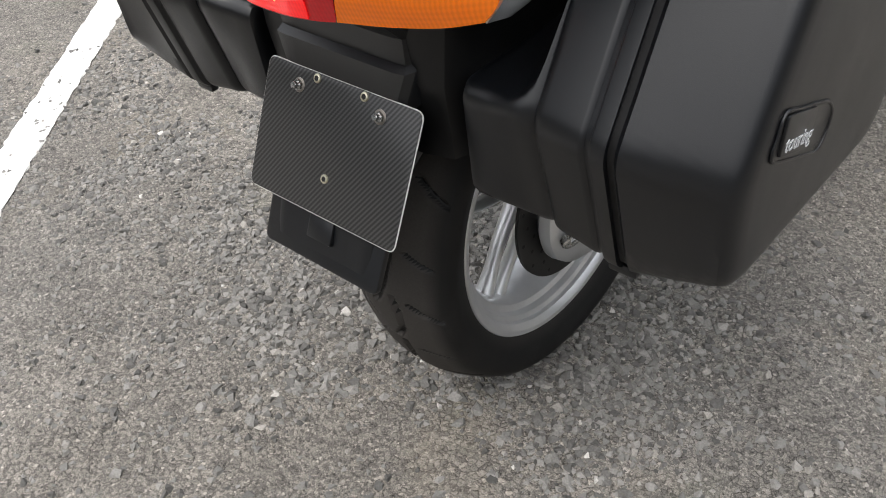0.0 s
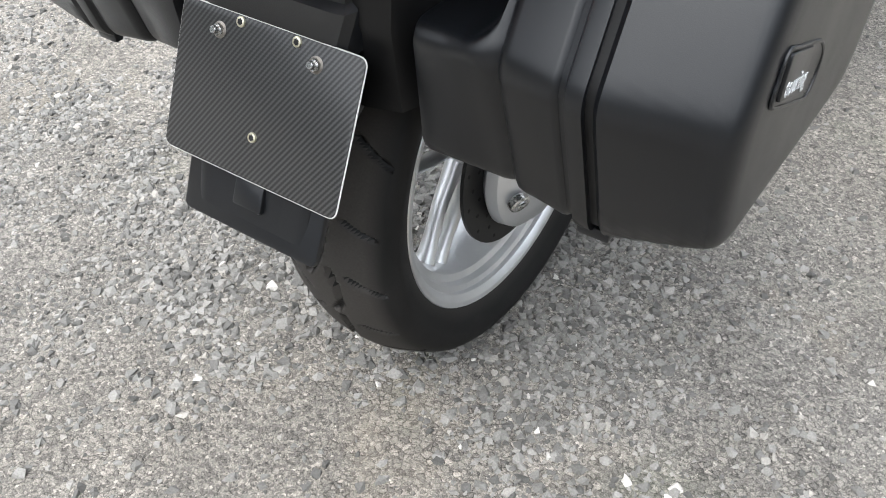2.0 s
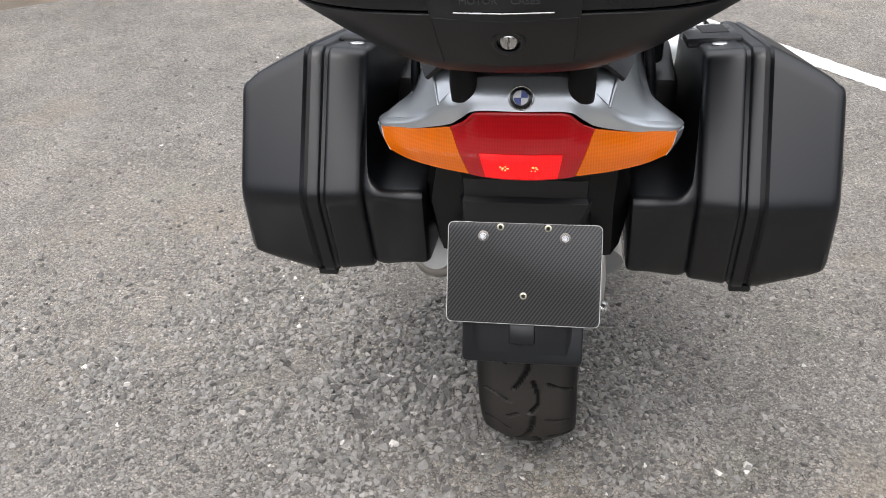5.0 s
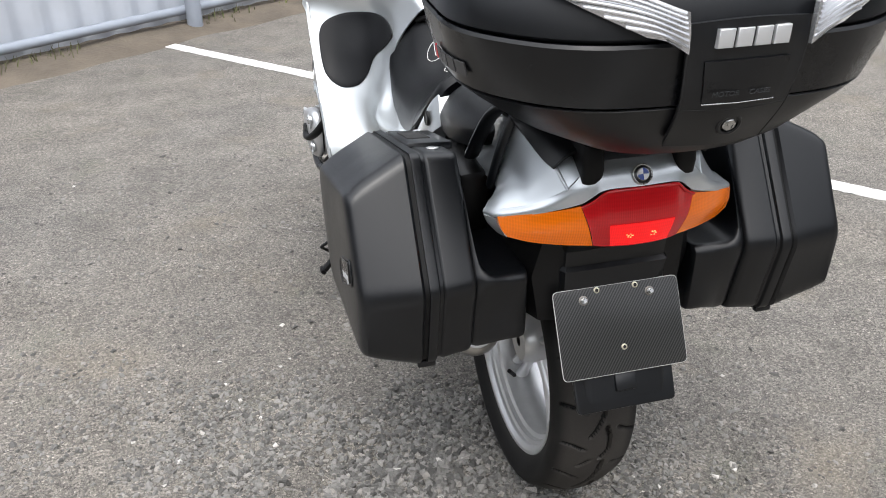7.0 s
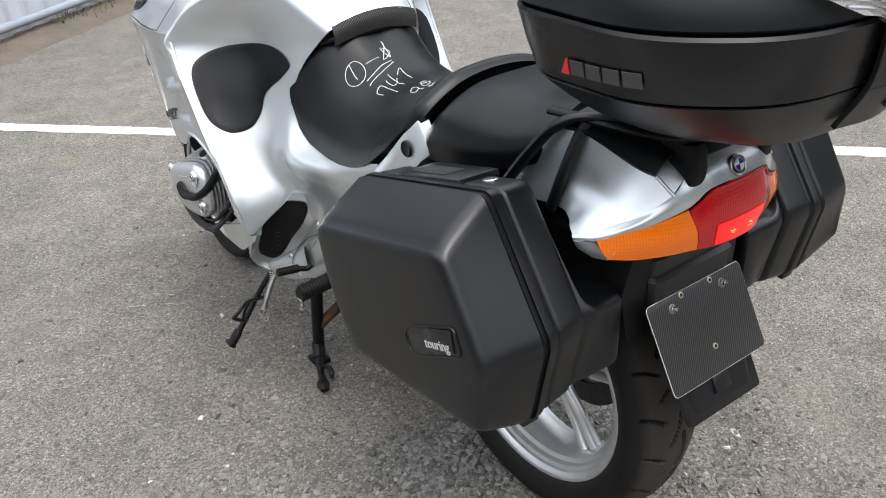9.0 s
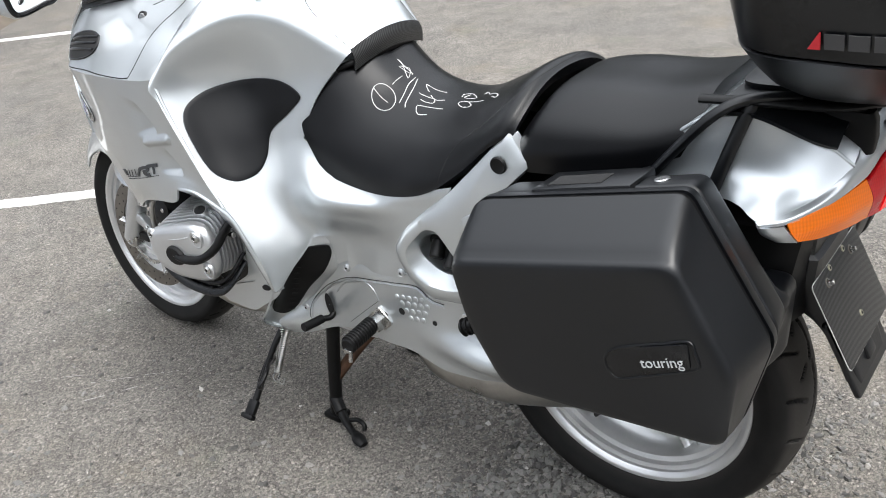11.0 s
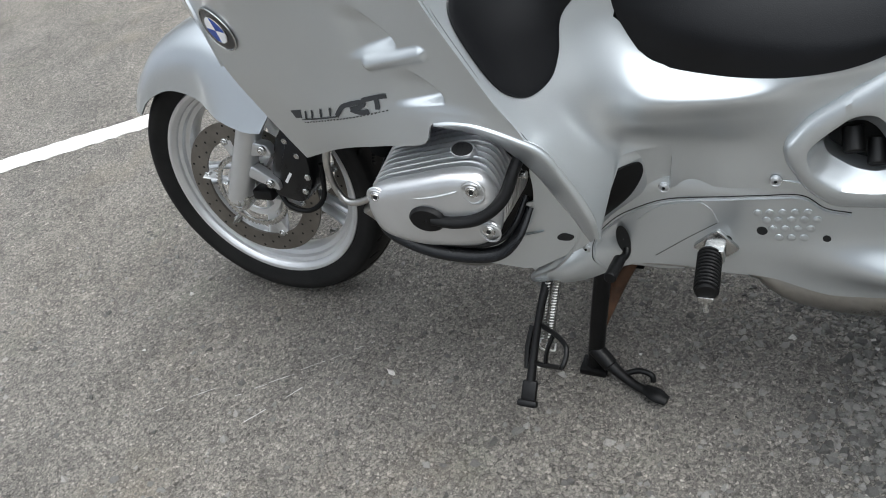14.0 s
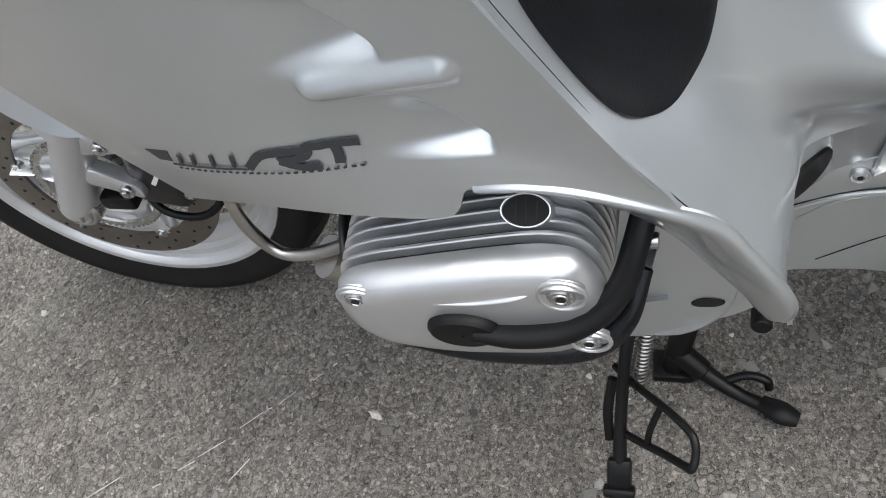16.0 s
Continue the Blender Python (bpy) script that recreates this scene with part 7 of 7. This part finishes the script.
part("front_mudguard", panel([r[::-1] for r in mud_net], 70, 70, 0.004), PALE_SILVER, bike, "pale silver front mudguard")

# ---- cockpit edge and mirrors ----
NOSE = [
    [(-0.225, 1.335, 0.822), (-0.12, 1.44, 0.82), (0.0, 1.475, 0.82)],
    [(-0.200, 1.325, 0.885), (-0.11, 1.41, 0.89), (0.0, 1.44, 0.90)],
    [(-0.180, 1.300, 0.930), (-0.10, 1.37, 0.95), (0.0, 1.39, 0.96)],
]
LOWER_NOSE = [
    [(-0.225, 1.335, 0.822), (-0.12, 1.44, 0.82), (0.0, 1.475, 0.82)],
    [(-0.248, 1.300, 0.745), (-0.13, 1.42, 0.72), (0.0, 1.46, 0.71)],
    [(-0.252, 1.282, 0.665), (-0.15, 1.35, 0.64), (0.0, 1.38, 0.63)],
]
for flip in (lambda g: g, mirrored):
    part("nose", flip(panel([r[::-1] for r in NOSE], 20, 24)), SILVER, bike)
    part("lower_nose", flip(panel(LOWER_NOSE, 20, 24)), SILVER, bike)
    grille = part("grille_panel", flip(panel([[(-0.215, 1.245, 0.930), (-0.220, 1.160, 0.946), (-0.205, 1.085, 0.958)], [(-0.195, 1.255, 0.995), (-0.195, 1.165, 1.005), (-0.180, 1.080, 1.010)]][::-1], 16, 20, 0.006)), PLASTIC, bike, "black louvred cockpit panel")
    for k in range(4):
        part("slat", flip(tube([(-0.2145 + 0.005 * k, 1.232, 0.944 + 0.015 * k), (-0.219 + 0.005 * k, 1.165, 0.957 + 0.015 * k), (-0.210 + 0.005 * k, 1.110, 0.966 + 0.015 * k)], 0.0035, 8, 14)), GLOSSY, grille)
    part("screw", flip(rod((-0.205, 1.092, 0.968), (-0.212, 1.092, 0.970), 0.006)), STEEL, grille)
    part("key_lock", flip(join(rod((-0.218, 1.020, 0.925), (-0.231, 1.017, 0.929), 0.0115, None, 20))), GLOSSY, bike, "black key lock")
    part("key_slot", flip(rod((-0.230, 1.017, 0.9285), (-0.2325, 1.0165, 0.9292), 0.0075, None, 20)), STEEL, bike)
    for x, y, z in ((-0.146, 0.772, 0.954), (-0.107, 0.622, 0.848)):
        n_ = np.array((-0.55, -0.1, 0.83)) if z > 0.9 else np.array((-0.55, -0.55, 0.62))
        p = np.array((x, y, z))
        s = part("screw", flip(rod(p - n_ * 0.004, p + n_ * 0.0025, 0.0078, None, 18)), STEEL, bike, "bright panel screw")
        part("socket", flip(rod(p, p + n_ * 0.0032, 0.0036, None, 6, 0.02)), DARK, s)
    shell_line = [(-0.245, 0.945), (-0.290, 0.928), (-0.345, 0.918), (-0.366, 0.928), (-0.374, 0.965), (-0.378, 1.010), (-0.368, 1.060), (-0.320, 1.070), (-0.250, 1.050)]
    rings_ = []
    for y, k in ((1.290, 0.88), (1.300, 0.91), (1.345, 0.85), (1.385, 0.64), (1.400, 0.31)):
        q = ring(shell_line, 72)
        c = q.mean(0)
        q = c + (q - c) * k
        rings_.append(np.stack([q[:, 0] + 0.012, np.full(72, y - 0.012) + 0.10 * (q[:, 0] + 0.42) * -0.5, q[:, 1] + 0.014], 1))
    m_ = part("mirror_shell", flip(loft(rings_)), SILVER, bike, "silver mirror housing")
    q = ring(shell_line, 72)
    q = q.mean(0) + (q - q.mean(0)) * 0.79
    edge_ = np.stack([q[:, 0] + 0.012, np.full(72, 1.2765) + 0.10 * (q[:, 0] + 0.42) * -0.5, q[:, 1] + 0.014], 1)
    part("mirror_rim", flip(tube(edge_, 0.006, 8, 0, True)), GLOSSY, m_)
    part("mirror_glass", flip(loft([edge_ + (0, -0.0012, 0), edge_ + (0, 0.003, 0)])), MIRROR, m_, "mirror glass")
part("dash", loft([box_ring(0.20, 0.93, 1.30, 0.905, 0.05), box_ring(0.165, 0.95, 1.30, 0.965, 0.05), box_ring(0.12, 0.99, 1.29, 0.985, 0.05)]), FRAME, bike, "black dashboard and handlebar base", 30)
part("handlebar", tube([(-0.34, 0.93, 1.055), (-0.26, 0.99, 1.06), (-0.12, 1.03, 1.05), (0.12, 1.03, 1.05), (0.26, 0.99, 1.06), (0.34, 0.93, 1.055)], 0.012, 12, 40), FRAME, bike, "black handlebar")
for k in (-1, 1):
    part("lever", tube([(k * 0.20, 1.04, 1.05), (k * 0.27, 1.045, 1.045), (k * 0.36, 1.0, 1.04)], 0.006, 8, 16), FRAME, bike, "black hand lever")
    part("fluid_reservoir", block((k * 0.20, 1.05, 1.075), (0.05, 0.045, 0.04), 0.006), GLOSSY, bike)
    part("cable", tube([(k * 0.22, 1.05, 1.05), (k * 0.27, 1.12, 1.04), (k * 0.20, 1.18, 1.0), (k * 0.12, 1.2, 0.96)], 0.005, 8, 24), RUBBER, bike)
    part("grip", rod((k * 0.35, 0.92, 1.055), (k * 0.25, 0.995, 1.06), 0.017), RUBBER, bike)
bow = lambda x: x**2
band = [[(x, 0.6005 + 1.05 * bow(x), 0.8750 - 1.95 * bow(x)), (x, 0.5950 + 1.05 * bow(x), 0.857 - 1.95 * bow(x)), (x, 0.5975 + 1.05 * bow(x), 0.838 - 1.95 * bow(x))] for x in np.linspace(0.098, -0.098, 13)]
part("tank_band", panel([list(r) for r in zip(*band)], 12, 40, 0.004), CARBON, bike, "carbon weave band behind the tank")
# black strip paints the dark gap between tank and seat
part("seat_gap_strip", tube(np.concatenate([np.array([(-0.112, 0.640, 0.822), (-0.085, 0.610, 0.832)]), np.array([(0.0, 0.602, 0.834)]), np.array([(0.085, 0.610, 0.832), (0.112, 0.640, 0.822)])]), 0.006, 10, 70), RUBBER, bike)

# ---- chalk marks and seam on the rider seat ----
seat_net = both(RIDER)


def half(uv):
    return [(u, 0.5 - 0.5 * v) for u, v in uv]


a = np.linspace(0, 2 * np.pi, 26)
MARKS = [
    [(0.178 + 0.056 * math.cos(t) + 0.016 * math.sin(t), 0.354 + 0.070 * math.sin(t)) for t in a],
    [(0.125, 0.356), (0.169, 0.363), (0.206, 0.363)], [(0.144, 0.131), (0.150, 0.206), (0.156, 0.256)],
    [(0.069, 0.02), (0.156, 0.025), (0.100, 0.070), (0.125, 0.0), (0.163, 0.105), (0.094, 0.02), (0.069, 0.02)],
    [(0.175, 0.038), (0.194, 0.156), (0.219, 0.238), (0.244, 0.325)], [(0.188, 0.038), (0.231, 0.175), (0.263, 0.294), (0.281, 0.331)],
    [(0.388, 0.325), (0.350, 0.338), (0.319, 0.281), (0.363, 0.263), (0.431, 0.256)],
    [(0.269, 0.169), (0.338, 0.169), (0.356, 0.169), (0.369, 0.215), (0.331, 0.225), (0.306, 0.219)], [(0.325, 0.138), (0.363, 0.175), (0.400, 0.156)],
    [(0.300, 0.106), (0.256, 0.056), (0.250, 0.031), (0.312, 0.044), (0.369, 0.050)],
    [(0.606, 0.250), (0.556, 0.213), (0.519, 0.188), (0.550, 0.244), (0.537, 0.256), (0.494, 0.225), (0.469, 0.181), (0.488, 0.163), (0.525, 0.194)],
    [(0.450, 0.094), (0.444, 0.044), (0.481, 0.044), (0.531, 0.138), (0.506, 0.131), (0.463, 0.100), (0.475, 0.062)],
    [(0.562, 0.125), (0.562, 0.088), (0.606, 0.181), (0.631, 0.200), (0.675, 0.256), (0.669, 0.275), (0.638, 0.238)],
]
for uv in MARKS:
    part("chalk_mark", stroke(seat_net, half(uv), 0.0009, max(12, 4 * len(uv)), 0.0006), CHALK, seat, "white chalk stroke")
for flip in (lambda g: g, mirrored):
    part("seam", flip(stroke(seat_net, half([(0.575, 0.99), (0.600, 0.62), (0.728, 0.47), (0.85, 0.33), (0.92, 0.12), (0.93, 0.0)]), 0.0010, 60, 0.0003)), DARK, seat)
